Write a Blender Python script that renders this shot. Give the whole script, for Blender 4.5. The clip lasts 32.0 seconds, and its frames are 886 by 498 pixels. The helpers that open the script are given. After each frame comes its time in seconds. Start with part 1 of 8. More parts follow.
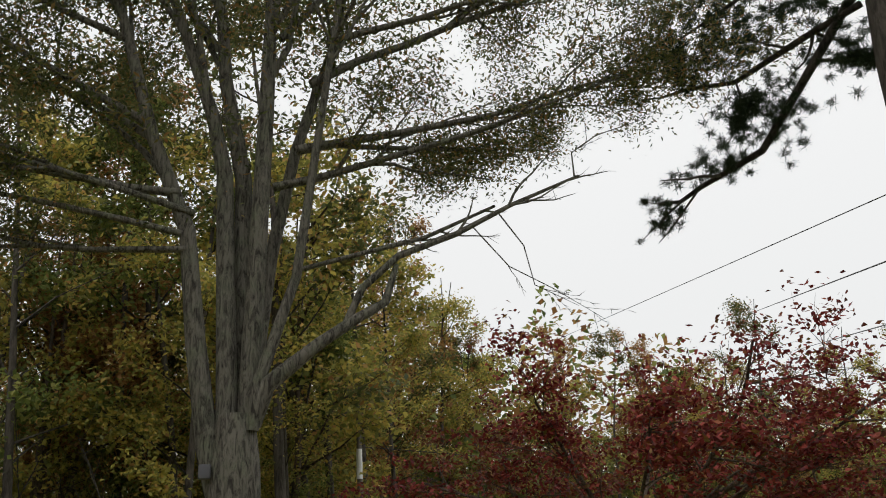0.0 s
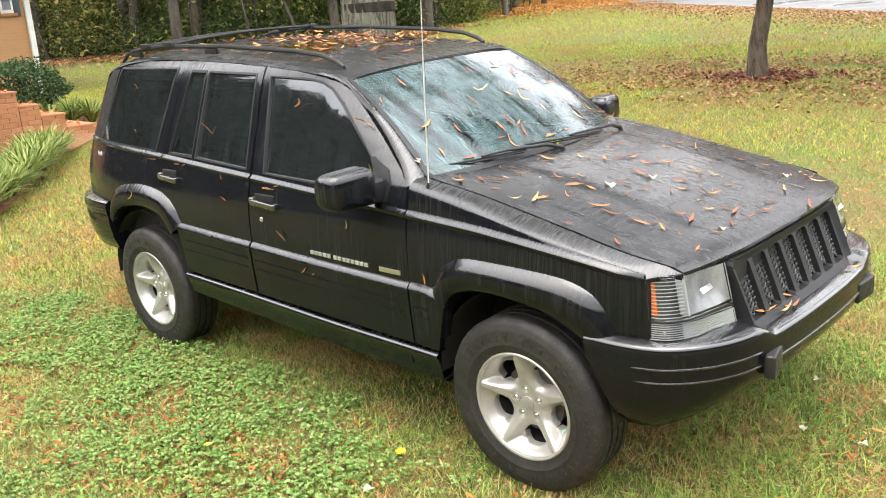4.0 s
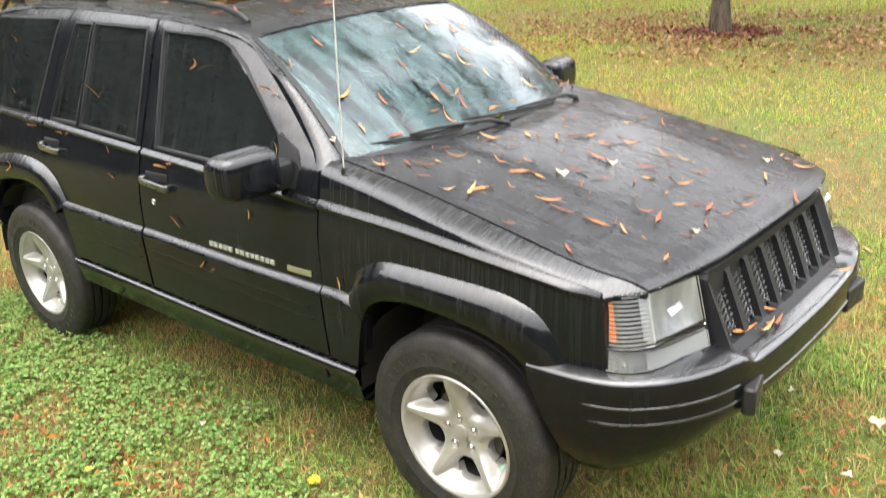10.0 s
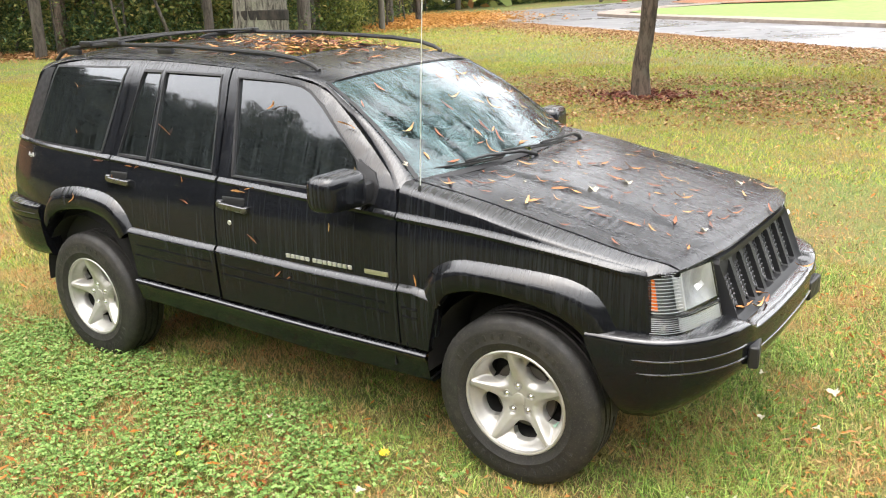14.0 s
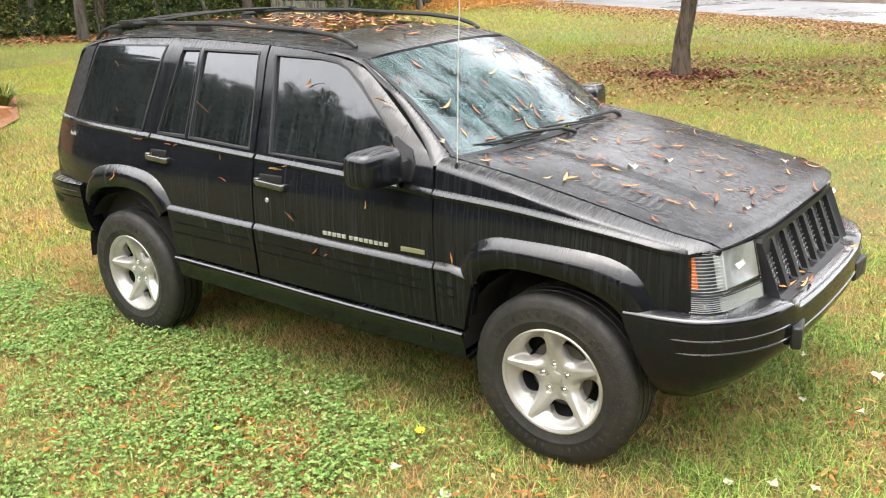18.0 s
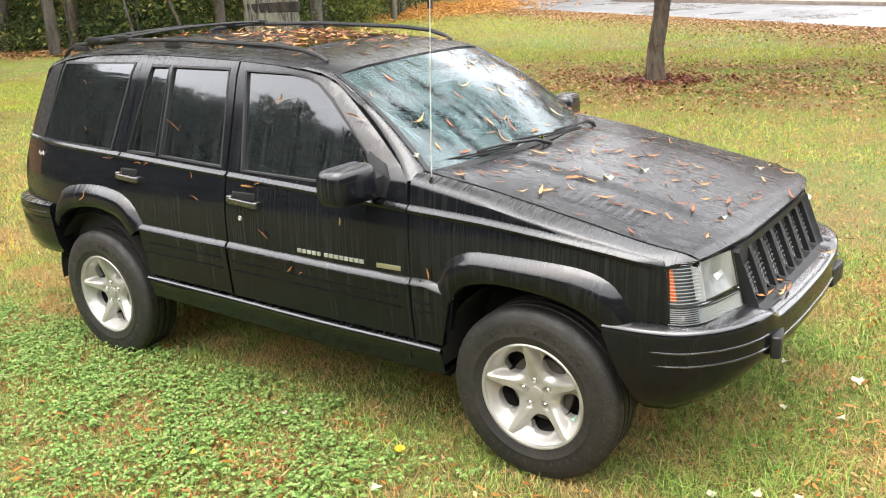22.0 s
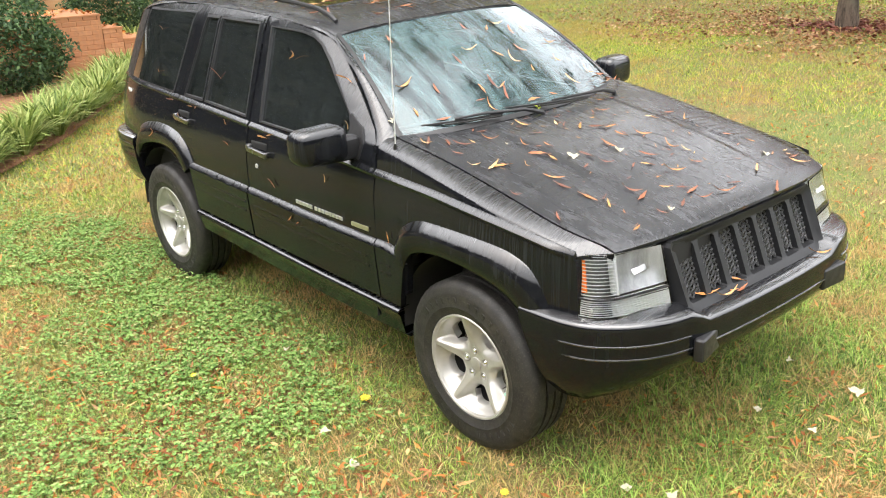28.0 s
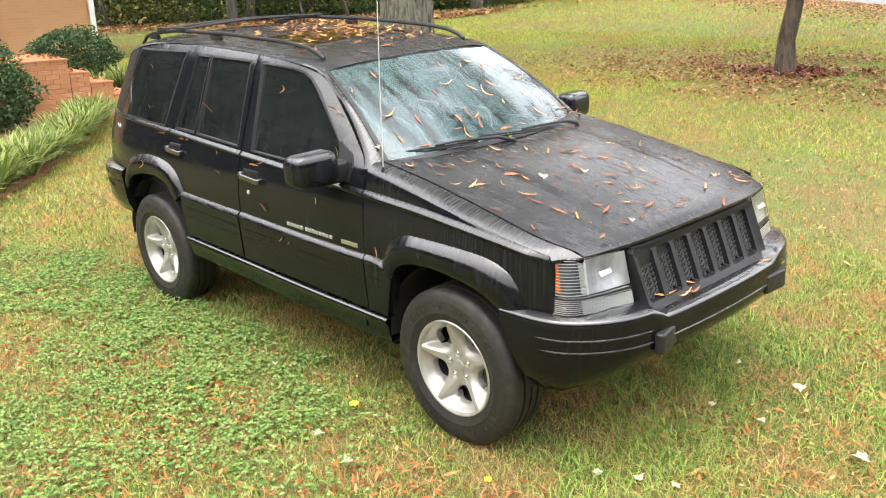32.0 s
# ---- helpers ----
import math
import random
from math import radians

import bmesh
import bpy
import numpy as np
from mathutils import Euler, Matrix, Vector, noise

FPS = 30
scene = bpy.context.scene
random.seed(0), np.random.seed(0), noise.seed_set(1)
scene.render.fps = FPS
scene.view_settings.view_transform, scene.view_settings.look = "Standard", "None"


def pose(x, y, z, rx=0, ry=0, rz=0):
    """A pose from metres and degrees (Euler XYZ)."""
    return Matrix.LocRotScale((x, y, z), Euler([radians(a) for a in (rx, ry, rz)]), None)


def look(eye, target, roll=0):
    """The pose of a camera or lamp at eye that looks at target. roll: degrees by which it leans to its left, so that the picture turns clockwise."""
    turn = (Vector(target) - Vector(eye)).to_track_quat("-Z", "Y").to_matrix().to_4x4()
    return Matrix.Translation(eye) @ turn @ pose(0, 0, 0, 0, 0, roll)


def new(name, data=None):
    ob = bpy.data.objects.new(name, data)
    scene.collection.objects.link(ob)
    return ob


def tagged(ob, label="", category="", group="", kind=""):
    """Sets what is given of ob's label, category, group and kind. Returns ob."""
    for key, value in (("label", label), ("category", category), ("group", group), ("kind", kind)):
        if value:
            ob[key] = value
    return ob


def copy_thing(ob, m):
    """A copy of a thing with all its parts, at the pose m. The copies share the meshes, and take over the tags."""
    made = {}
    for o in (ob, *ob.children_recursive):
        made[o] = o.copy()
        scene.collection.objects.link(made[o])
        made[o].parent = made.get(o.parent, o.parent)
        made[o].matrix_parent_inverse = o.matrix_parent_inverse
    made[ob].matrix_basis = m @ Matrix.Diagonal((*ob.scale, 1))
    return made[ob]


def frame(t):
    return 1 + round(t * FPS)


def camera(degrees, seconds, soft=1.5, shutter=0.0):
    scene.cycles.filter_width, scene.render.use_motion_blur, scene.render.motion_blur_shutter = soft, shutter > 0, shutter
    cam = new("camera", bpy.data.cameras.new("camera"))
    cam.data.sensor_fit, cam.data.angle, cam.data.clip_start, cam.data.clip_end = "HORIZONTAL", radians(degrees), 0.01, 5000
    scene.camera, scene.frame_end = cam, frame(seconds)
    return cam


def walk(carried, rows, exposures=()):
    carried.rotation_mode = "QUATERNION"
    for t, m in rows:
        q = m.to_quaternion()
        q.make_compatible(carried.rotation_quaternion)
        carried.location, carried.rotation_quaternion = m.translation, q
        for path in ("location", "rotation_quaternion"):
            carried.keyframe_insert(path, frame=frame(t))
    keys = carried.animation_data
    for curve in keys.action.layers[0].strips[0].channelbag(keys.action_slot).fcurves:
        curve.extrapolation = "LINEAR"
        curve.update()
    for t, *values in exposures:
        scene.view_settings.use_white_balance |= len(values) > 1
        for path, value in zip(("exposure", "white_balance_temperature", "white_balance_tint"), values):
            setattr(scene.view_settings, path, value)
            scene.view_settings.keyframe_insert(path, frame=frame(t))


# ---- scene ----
cam = camera(54.0, 32.0, 1.0, 0.4)
PATH = [
    (0, (1.65, -3.64, 2.125), (0.680, -2.041, 2.834), -3.2),
    (0.5, (1.666, -3.583, 2.113), (0.639, -1.992, 2.757), -0.6),
    (0.7, (1.665, -3.55, 2.082), (0.577, -1.939, 2.553), -0.1),
    (1, (1.665, -3.498, 2.039), (0.486, -1.9, 2.276), 0.1),
    (1.5, (1.749, -3.49, 1.977), (0.48, -1.946, 1.92), -1.0),
    (2, (1.825, -3.441, 1.917), (0.558, -1.926, 1.603), -2.3),
    (2.5, (1.908, -3.381, 1.886), (0.618, -1.917, 1.446), -2.1),
    (3, (1.914, -3.342, 1.882), (0.597, -1.925, 1.371), -2.2),
    (3.5, (1.903, -3.296, 1.869), (0.585, -1.888, 1.339), -3.2),
    (5.5, (1.656, -3.134, 1.867), (0.412, -1.687, 1.271), -2.7),
    (6, (1.581, -3.033, 1.87), (0.382, -1.546, 1.277), -2.9),
    (6.5, (1.619, -2.886, 1.877), (0.375, -1.439, 1.277), -3.0),
    (7, (1.692, -2.72, 1.864), (0.39, -1.334, 1.243), -3.0),
    (7.5, (1.676, -2.659, 1.826), (0.406, -1.278, 1.133), -3.4),
    (8, (1.638, -2.682, 1.841), (0.431, -1.281, 1.08), -3.6),
    (8.5, (1.592, -2.699, 1.83), (0.414, -1.298, 1.024), -3.4),
    (9, (1.563, -2.702, 1.827), (0.378, -1.318, 1.002), -3.1),
    (9.5, (1.562, -2.71, 1.835), (0.366, -1.322, 1.035), -2.9),
    (10, (1.565, -2.729, 1.86), (0.35, -1.284, 1.2), -2.3),
    (10.5, (1.511, -2.834, 1.905), (0.264, -1.36, 1.384), -0.6),
    (11, (1.519, -2.922, 1.896), (0.261, -1.45, 1.393), 0.1),
    (11.5, (1.595, -3.089, 1.877), (0.342, -1.617, 1.363), -0.5),
    (12, (1.612, -3.266, 1.861), (0.353, -1.803, 1.336), -1.3),
    (12.5, (1.541, -3.467, 1.847), (0.383, -1.92, 1.33), -1.1),
    (13, (1.502, -3.596, 1.857), (0.42, -1.999, 1.33), -1.1),
    (13.5, (1.496, -3.609, 1.852), (0.438, -2.001, 1.309), -0.9),
    (14, (1.519, -3.632, 1.858), (0.452, -2.024, 1.332), -1.1),
    (14.5, (1.523, -3.645, 1.855), (0.437, -2.045, 1.348), -1.3),
    (16.5, (1.542, -3.643, 1.838), (0.436, -2.073, 1.28), -1.4),
    (17, (1.542, -3.643, 1.835), (0.432, -2.078, 1.272), -1.2),
    (17.5, (1.523, -3.634, 1.839), (0.4, -2.077, 1.277), -1.2),
    (18, (1.51, -3.622, 1.834), (0.38, -2.071, 1.271), -1.5),
    (18.5, (1.514, -3.617, 1.839), (0.383, -2.065, 1.279), -2.2),
    (19, (1.504, -3.615, 1.842), (0.384, -2.057, 1.277), -2.3),
    (19.5, (1.485, -3.608, 1.843), (0.377, -2.045, 1.272), -2.0),
    (20, (1.466, -3.584, 1.838), (0.367, -2.017, 1.258), -2.1),
    (20.5, (1.466, -3.568, 1.844), (0.373, -1.997, 1.263), -2.0),
    (21, (1.467, -3.557, 1.852), (0.37, -1.982, 1.289), -1.5),
    (21.5, (1.489, -3.565, 1.854), (0.385, -1.99, 1.306), -1.9),
    (22, (1.496, -3.572, 1.853), (0.401, -1.991, 1.305), -2.4),
    (22.5, (1.521, -3.582, 1.853), (0.476, -1.969, 1.298), -2.7),
    (23, (1.531, -3.548, 1.845), (0.535, -1.91, 1.276), -2.3),
    (23.5, (1.566, -3.472, 1.842), (0.515, -1.871, 1.266), -2.1),
    (24, (1.652, -3.339, 1.849), (0.497, -1.806, 1.286), -2.6),
    (24.5, (1.694, -3.205, 1.854), (0.495, -1.695, 1.324), -3.5),
    (25, (1.662, -3.093, 1.866), (0.42, -1.618, 1.334), -2.6),
    (25.5, (1.591, -2.91, 1.87), (0.298, -1.489, 1.313), -1.7),
    (26, (1.646, -2.792, 1.88), (0.332, -1.415, 1.268), -1.2),
    (26.5, (1.777, -2.683, 1.9), (0.446, -1.364, 1.202), 0.3),
    (28.5, (2.408, -2.995, 1.997), (0.961, -1.788, 1.327), -2.4),
    (29, (2.462, -3.042, 1.995), (1.067, -1.752, 1.372), -0.4),
    (29.5, (2.456, -3.159, 1.988), (1.076, -1.838, 1.398), -0.6),
    (30, (2.473, -3.273, 1.982), (1.068, -1.967, 1.417), -1.1),
    (30.5, (2.484, -3.282, 1.98), (1.084, -1.972, 1.41), -1.4),
    (31, (2.486, -3.276, 1.982), (1.091, -1.957, 1.42), -1.8),
    (31.5, (2.489, -3.265, 1.977), (1.102, -1.943, 1.406), -2.0),
    (32, (2.484, -3.264, 1.971), (1.102, -1.944, 1.383), -1.6),
]
EXPOSURES = [(0.0, -0.42, 6800, 10), (0.3, -0.85, 6500, 10), (0.6, -0.75, 6800, 10), (1.0, 0.38, 9800, 10), (1.5, 1.3, 6900, 11), (2.0, 1.92, 6150, 12), (2.6, 1.85, 6500, 12), (3.0, 1.78, 6700, 12), (32.0, 1.78, 6700, 12)]
walk(cam, [(t, look(eye, target, roll)) for t, eye, target, roll in PATH], EXPOSURES)


# ---- world, sun, exposure ----
world = bpy.data.worlds.new("overcast_sky")
scene.world = world
world.use_nodes = True
wn, wl = world.node_tree.nodes, world.node_tree.links
sky = wn.new("ShaderNodeTexSky")
sky.sky_type = "NISHITA"
sky.sun_disc = False
sky.sun_elevation = radians(48)
sky.sun_rotation = radians(200)
sky.air_density, sky.dust_density, sky.ozone_density = 1.0, 4.0, 1.0
wmix = wn.new("ShaderNodeMixRGB")
wmix.inputs[0].default_value = 0.86
wmix.inputs[2].default_value = (10.6, 10.9, 11.2, 1)
wl.new(sky.outputs[0], wmix.inputs[1])
# an overcast sky is brighter overhead than at the horizon
wco = wn.new("ShaderNodeTexCoord")
wsep = wn.new("ShaderNodeSeparateXYZ")
wl.new(wco.outputs["Generated"], wsep.inputs[0])
wgrad = wn.new("ShaderNodeMapRange")
wgrad.inputs["From Min"].default_value, wgrad.inputs["From Max"].default_value = 0.0, 1.0
wgrad.inputs["To Min"].default_value, wgrad.inputs["To Max"].default_value = 0.92, 1.20
wl.new(wsep.outputs[2], wgrad.inputs["Value"])
wmul = wn.new("ShaderNodeMixRGB")
wmul.blend_type = "MULTIPLY"
wmul.inputs[0].default_value = 1.0
wl.new(wmix.outputs[0], wmul.inputs[1])
wl.new(wgrad.outputs[0], wmul.inputs[2])
wl.new(wmul.outputs[0], wn["Background"].inputs[0])
wn["Background"].inputs[1].default_value = 0.12
sun_data = bpy.data.lights.new("sun", "SUN")
sun_data.energy, sun_data.angle, sun_data.color = 0.9, radians(50), (1.0, 0.97, 0.92)
sun = new("sun", sun_data)
sun.matrix_world = look((0, 0, 30), (-4, 8, 0))


# ---- mesh helpers ----
def link_mesh(name, me, mat, parent=None, label=""):
    ob = new(name, me)
    if mat is not None and not me.materials:
        me.materials.append(mat)
    if parent is not None:
        ob.parent = parent
    if label:
        ob["label"] = label
    return ob


def finish(bm, name, smooth=True, angle=0.6):
    bmesh.ops.recalc_face_normals(bm, faces=bm.faces)
    for f in bm.faces:
        f.smooth = smooth
    for e in bm.edges:
        if len(e.link_faces) != 2 or e.calc_face_angle(3.0) > angle:
            e.smooth = False
    me = bpy.data.meshes.new(name)
    bm.to_mesh(me)
    bm.free()
    return me


def part(name, bm, mat, parent, label="", smooth=True, angle=0.6):
    return link_mesh(name, finish(bm, name, smooth, angle), mat, parent, label)


def thing(name, label, category, group="", kind="", m=None):
    ob = new(name)
    tagged(ob, label, category, group, kind)
    if m is not None:
        ob.matrix_basis = m
    return ob


def data_mesh(name, verts, faces, smooth=False):
    me = bpy.data.meshes.new(name)
    me.from_pydata(verts if isinstance(verts, list) else np.asarray(verts).tolist(), [], faces if isinstance(faces, list) else np.asarray(faces).tolist())
    if smooth:
        me.polygons.foreach_set("use_smooth", [True] * len(me.polygons))
    me.update()
    return me


def add_box(bm, c, s, bevel=0.0, m=None, seg=2):
    r = bmesh.ops.create_cube(bm, size=1.0)
    vs = r["verts"]
    bmesh.ops.scale(bm, vec=s, verts=vs)
    if bevel:
        es = list({e for v in vs for e in v.link_edges})
        out = bmesh.ops.bevel(bm, geom=es, offset=bevel, segments=seg, affect="EDGES", profile=0.6)
        vs = list({v for f in out["faces"] for v in f.verts} | {v for v in vs if v.is_valid})
    if m is not None:
        bmesh.ops.transform(bm, matrix=m, verts=vs)
    bmesh.ops.translate(bm, vec=c, verts=vs)
    return vs


def box(c, s, bevel=0.0, m=None, seg=2):
    bm = bmesh.new()
    add_box(bm, c, s, bevel, m, seg)
    return bm


def add_grid(bm, rows, close=False):
    """Quads between rows of points; all rows are equally long."""
    vv = [[bm.verts.new(p) for p in row] for row in rows]
    n = len(rows[0])
    for a, b in zip(vv[:-1], vv[1:]):
        for i in range(n if close else n - 1):
            j = (i + 1) % n
            bm.faces.new((a[i], a[j], b[j], b[i]))
    return vv


def tube_bm(pts, radii, sides=8, bm=None, cap=True):
    bm = bm or bmesh.new()
    pts = [Vector(p) for p in pts]
    radii = radii if isinstance(radii, (list, tuple)) else [radii] * len(pts)
    rows, side = [], None
    for i, p in enumerate(pts):
        d = (pts[min(i + 1, len(pts) - 1)] - pts[max(i - 1, 0)]).normalized()
        if side is None:
            side = d.orthogonal().normalized()
        side = (side - d * side.dot(d)).normalized()
        up = d.cross(side)
        rows.append([p + radii[i] * (math.cos(a) * side + math.sin(a) * up) for a in (2 * math.pi * k / sides for k in range(sides))])
    vv = add_grid(bm, rows, True)
    if cap:
        bm.faces.new(vv[0][::-1])
        bm.faces.new(vv[-1])
    return bm


def revolve(profile, seg=48, axis_y=True, bm=None, wobble=None):
    """Profile of (radius, y) round the y axis."""
    bm = bm or bmesh.new()
    rows = []
    for r, y in profile:
        rows.append([((r + (wobble(k, r, y) if wobble else 0)) * math.sin(2 * math.pi * k / seg), y, (r + (wobble(k, r, y) if wobble else 0)) * math.cos(2 * math.pi * k / seg)) for k in range(seg)])
    add_grid(bm, rows, True)
    return bm


def lerp_table(x, table):
    return float(np.interp(x, [a for a, _ in table], [b for _, b in table]))


def smooth_table(x, table):
    """Catmull-Rom through the table's points."""
    xs = [a for a, _ in table]
    ys = [b for _, b in table]
    if x <= xs[0]:
        return ys[0]
    if x >= xs[-1]:
        return ys[-1]
    i = max(k for k in range(len(xs) - 1) if xs[k] <= x)
    h = xs[i + 1] - xs[i]
    u = (x - xs[i]) / h
    m0 = (ys[i + 1] - ys[max(i - 1, 0)]) / (xs[i + 1] - xs[max(i - 1, 0)]) * h
    m1 = (ys[min(i + 2, len(xs) - 1)] - ys[i]) / (xs[min(i + 2, len(xs) - 1)] - xs[i]) * h
    return (2 * u**3 - 3 * u * u + 1) * ys[i] + (u**3 - 2 * u * u + u) * m0 + (3 * u * u - 2 * u**3) * ys[i + 1] + (u**3 - u * u) * m1


def flat_fill(loops, step_a, step_b):
    """Triangulated flat region (a, b) with holes, cut by a grid."""
    bm = bmesh.new()
    edges = []
    for loop in loops:
        vs = [bm.verts.new((a, 0, b)) for a, b in loop]
        edges += [bm.edges.new((vs[i], vs[(i + 1) % len(vs)])) for i in range(len(vs))]
    bmesh.ops.triangle_fill(bm, use_beauty=True, use_dissolve=False, edges=edges)
    la = [p[0] for p in loops[0]]
    lb = [p[1] for p in loops[0]]
    for lo, hi, st, no, ax in ((min(la), max(la), step_a, (1, 0, 0), 0), (min(lb), max(lb), step_b, (0, 0, 1), 2)):
        if not st:
            continue
        k = math.ceil((lo + 1e-4) / st)
        while k * st < hi - 1e-4:
            co = [0, 0, 0]
            co[ax] = k * st
            bmesh.ops.bisect_plane(bm, geom=list(bm.verts) + list(bm.edges) + list(bm.faces), plane_co=co, plane_no=no, dist=1e-5)
            k += 1
    vs = [(v.co.x, v.co.z) for v in bm.verts]
    for i, v in enumerate(bm.verts):
        v.index = i
    fs = [[v.index for v in f.verts] for f in bm.faces]
    bm.free()
    return vs, fs


def shell(loops, outer, inner, step_a=0.08, step_b=0.05, lip=0.0):
    """A closed panel: the flat region mapped by outer(a, b) and inner(a, b)."""
    vs, fs = flat_fill(loops, step_a, step_b)
    n = len(vs)
    count = {}
    for f in fs:
        for i in range(len(f)):
            count.setdefault(frozenset((f[i], f[(i + 1) % len(f)])), []).append((f[i], f[(i + 1) % len(f)]))
    bm = bmesh.new()
    top = [bm.verts.new(outer(a, b)) for a, b in vs]
    low = [bm.verts.new(inner(a, b)) for a, b in vs]
    for f in fs:
        bm.faces.new([top[i] for i in f])
        bm.faces.new([low[i] for i in reversed(f)])
    for pairs in count.values():
        if len(pairs) == 1:
            i, j = pairs[0]
            bm.faces.new((top[j], top[i], low[i], low[j]))
    return bm


def arc(cx, cz, r, a0, a1, n, sx=1.0):
    return [(cx + sx * r * math.sin(radians(a0 + (a1 - a0) * k / n)), cz + r * math.cos(radians(a0 + (a1 - a0) * k / n))) for k in range(n + 1)]


# ---- materials ----
class Mat:
    """A node material with a Principled shader and short ways to make textures."""

    def __init__(self, name, color=(0.5, 0.5, 0.5), rough=0.5, metal=0.0, **more):
        self.m = bpy.data.materials.new(name)
        self.m.use_nodes = True
        self.n, self.l = self.m.node_tree.nodes, self.m.node_tree.links
        self.p = self.n["Principled BSDF"]
        self.p.inputs["Base Color"].default_value = (*color, 1)
        self.p.inputs["Roughness"].default_value = rough
        self.p.inputs["Metallic"].default_value = metal
        for k, v in more.items():
            self.p.inputs[k.replace("_", " ")].default_value = v
        self.co = self.n.new("ShaderNodeTexCoord").outputs["Object"]

    def mapped(self, scale=(1, 1, 1), out=None):
        q = self.n.new("ShaderNodeMapping")
        q.inputs["Scale"].default_value = scale
        self.l.new(out or self.co, q.inputs[0])
        return q.outputs[0]

    def noise(self, scale, detail=4, rough=0.6, stretch=(1, 1, 1), dist=0.0):
        q = self.n.new("ShaderNodeTexNoise")
        q.inputs["Scale"].default_value, q.inputs["Detail"].default_value = scale, detail
        q.inputs["Roughness"].default_value, q.inputs["Distortion"].default_value = rough, dist
        self.l.new(self.mapped(stretch), q.inputs["Vector"])
        return q.outputs["Fac"]

    def voronoi(self, scale, feature="F1", stretch=(1, 1, 1), out="Distance", rand=1.0):
        q = self.n.new("ShaderNodeTexVoronoi")
        q.feature = feature
        q.inputs["Scale"].default_value = scale
        q.inputs["Randomness"].default_value = rand
        self.l.new(self.mapped(stretch), q.inputs["Vector"])
        return q.outputs[out]

    def island(self):
        return self.n.new("ShaderNodeNewGeometry").outputs["Random Per Island"]

    def rand(self):
        return self.n.new("ShaderNodeObjectInfo").outputs["Random"]

    def up(self):
        q = self.n.new("ShaderNodeSeparateXYZ")
        self.l.new(self.n.new("ShaderNodeNewGeometry").outputs["Normal"], q.inputs[0])
        return q.outputs[2]

    def ramp(self, fac, stops, interp="LINEAR"):
        q = self.n.new("ShaderNodeValToRGB")
        q.color_ramp.interpolation = interp
        while len(q.color_ramp.elements) < len(stops):
            q.color_ramp.elements.new(0.5)
        for e, (pos, col) in zip(q.color_ramp.elements, stops):
            e.position = pos
            e.color = (*col, 1) if isinstance(col, tuple) else (col, col, col, 1)
        self.l.new(fac, q.inputs[0])
        return q.outputs[0]

    def math(self, op, a, b=0.0, clamp=False):
        q = self.n.new("ShaderNodeMath")
        q.operation, q.use_clamp = op, clamp
        for i, v in enumerate((a, b)):
            if isinstance(v, (int, float)):
                q.inputs[i].default_value = v
            else:
                self.l.new(v, q.inputs[i])
        return q.outputs[0]

    def mix(self, fac, a, b, kind="MIX"):
        q = self.n.new("ShaderNodeMixRGB")
        q.blend_type = kind
        for i, v in enumerate((fac, a, b)):
            if isinstance(v, (int, float)):
                q.inputs[i].default_value = v if i == 0 else (v, v, v, 1)
            elif isinstance(v, tuple):
                q.inputs[i].default_value = (*v, 1)
            else:
                self.l.new(v, q.inputs[i])
        return q.outputs[0]

    def set(self, name, out):
        self.l.new(out, self.p.inputs[name])
        return self

    def bump(self, height, strength=0.3, dist=0.01):
        q = self.n.new("ShaderNodeBump")
        q.inputs["Strength"].default_value, q.inputs["Distance"].default_value = strength, dist
        self.l.new(height, q.inputs["Height"])
        if self.p.inputs["Normal"].links:
            self.l.new(self.p.inputs["Normal"].links[0].from_socket, q.inputs["Normal"])
        self.l.new(q.outputs[0], self.p.inputs["Normal"])
        return self


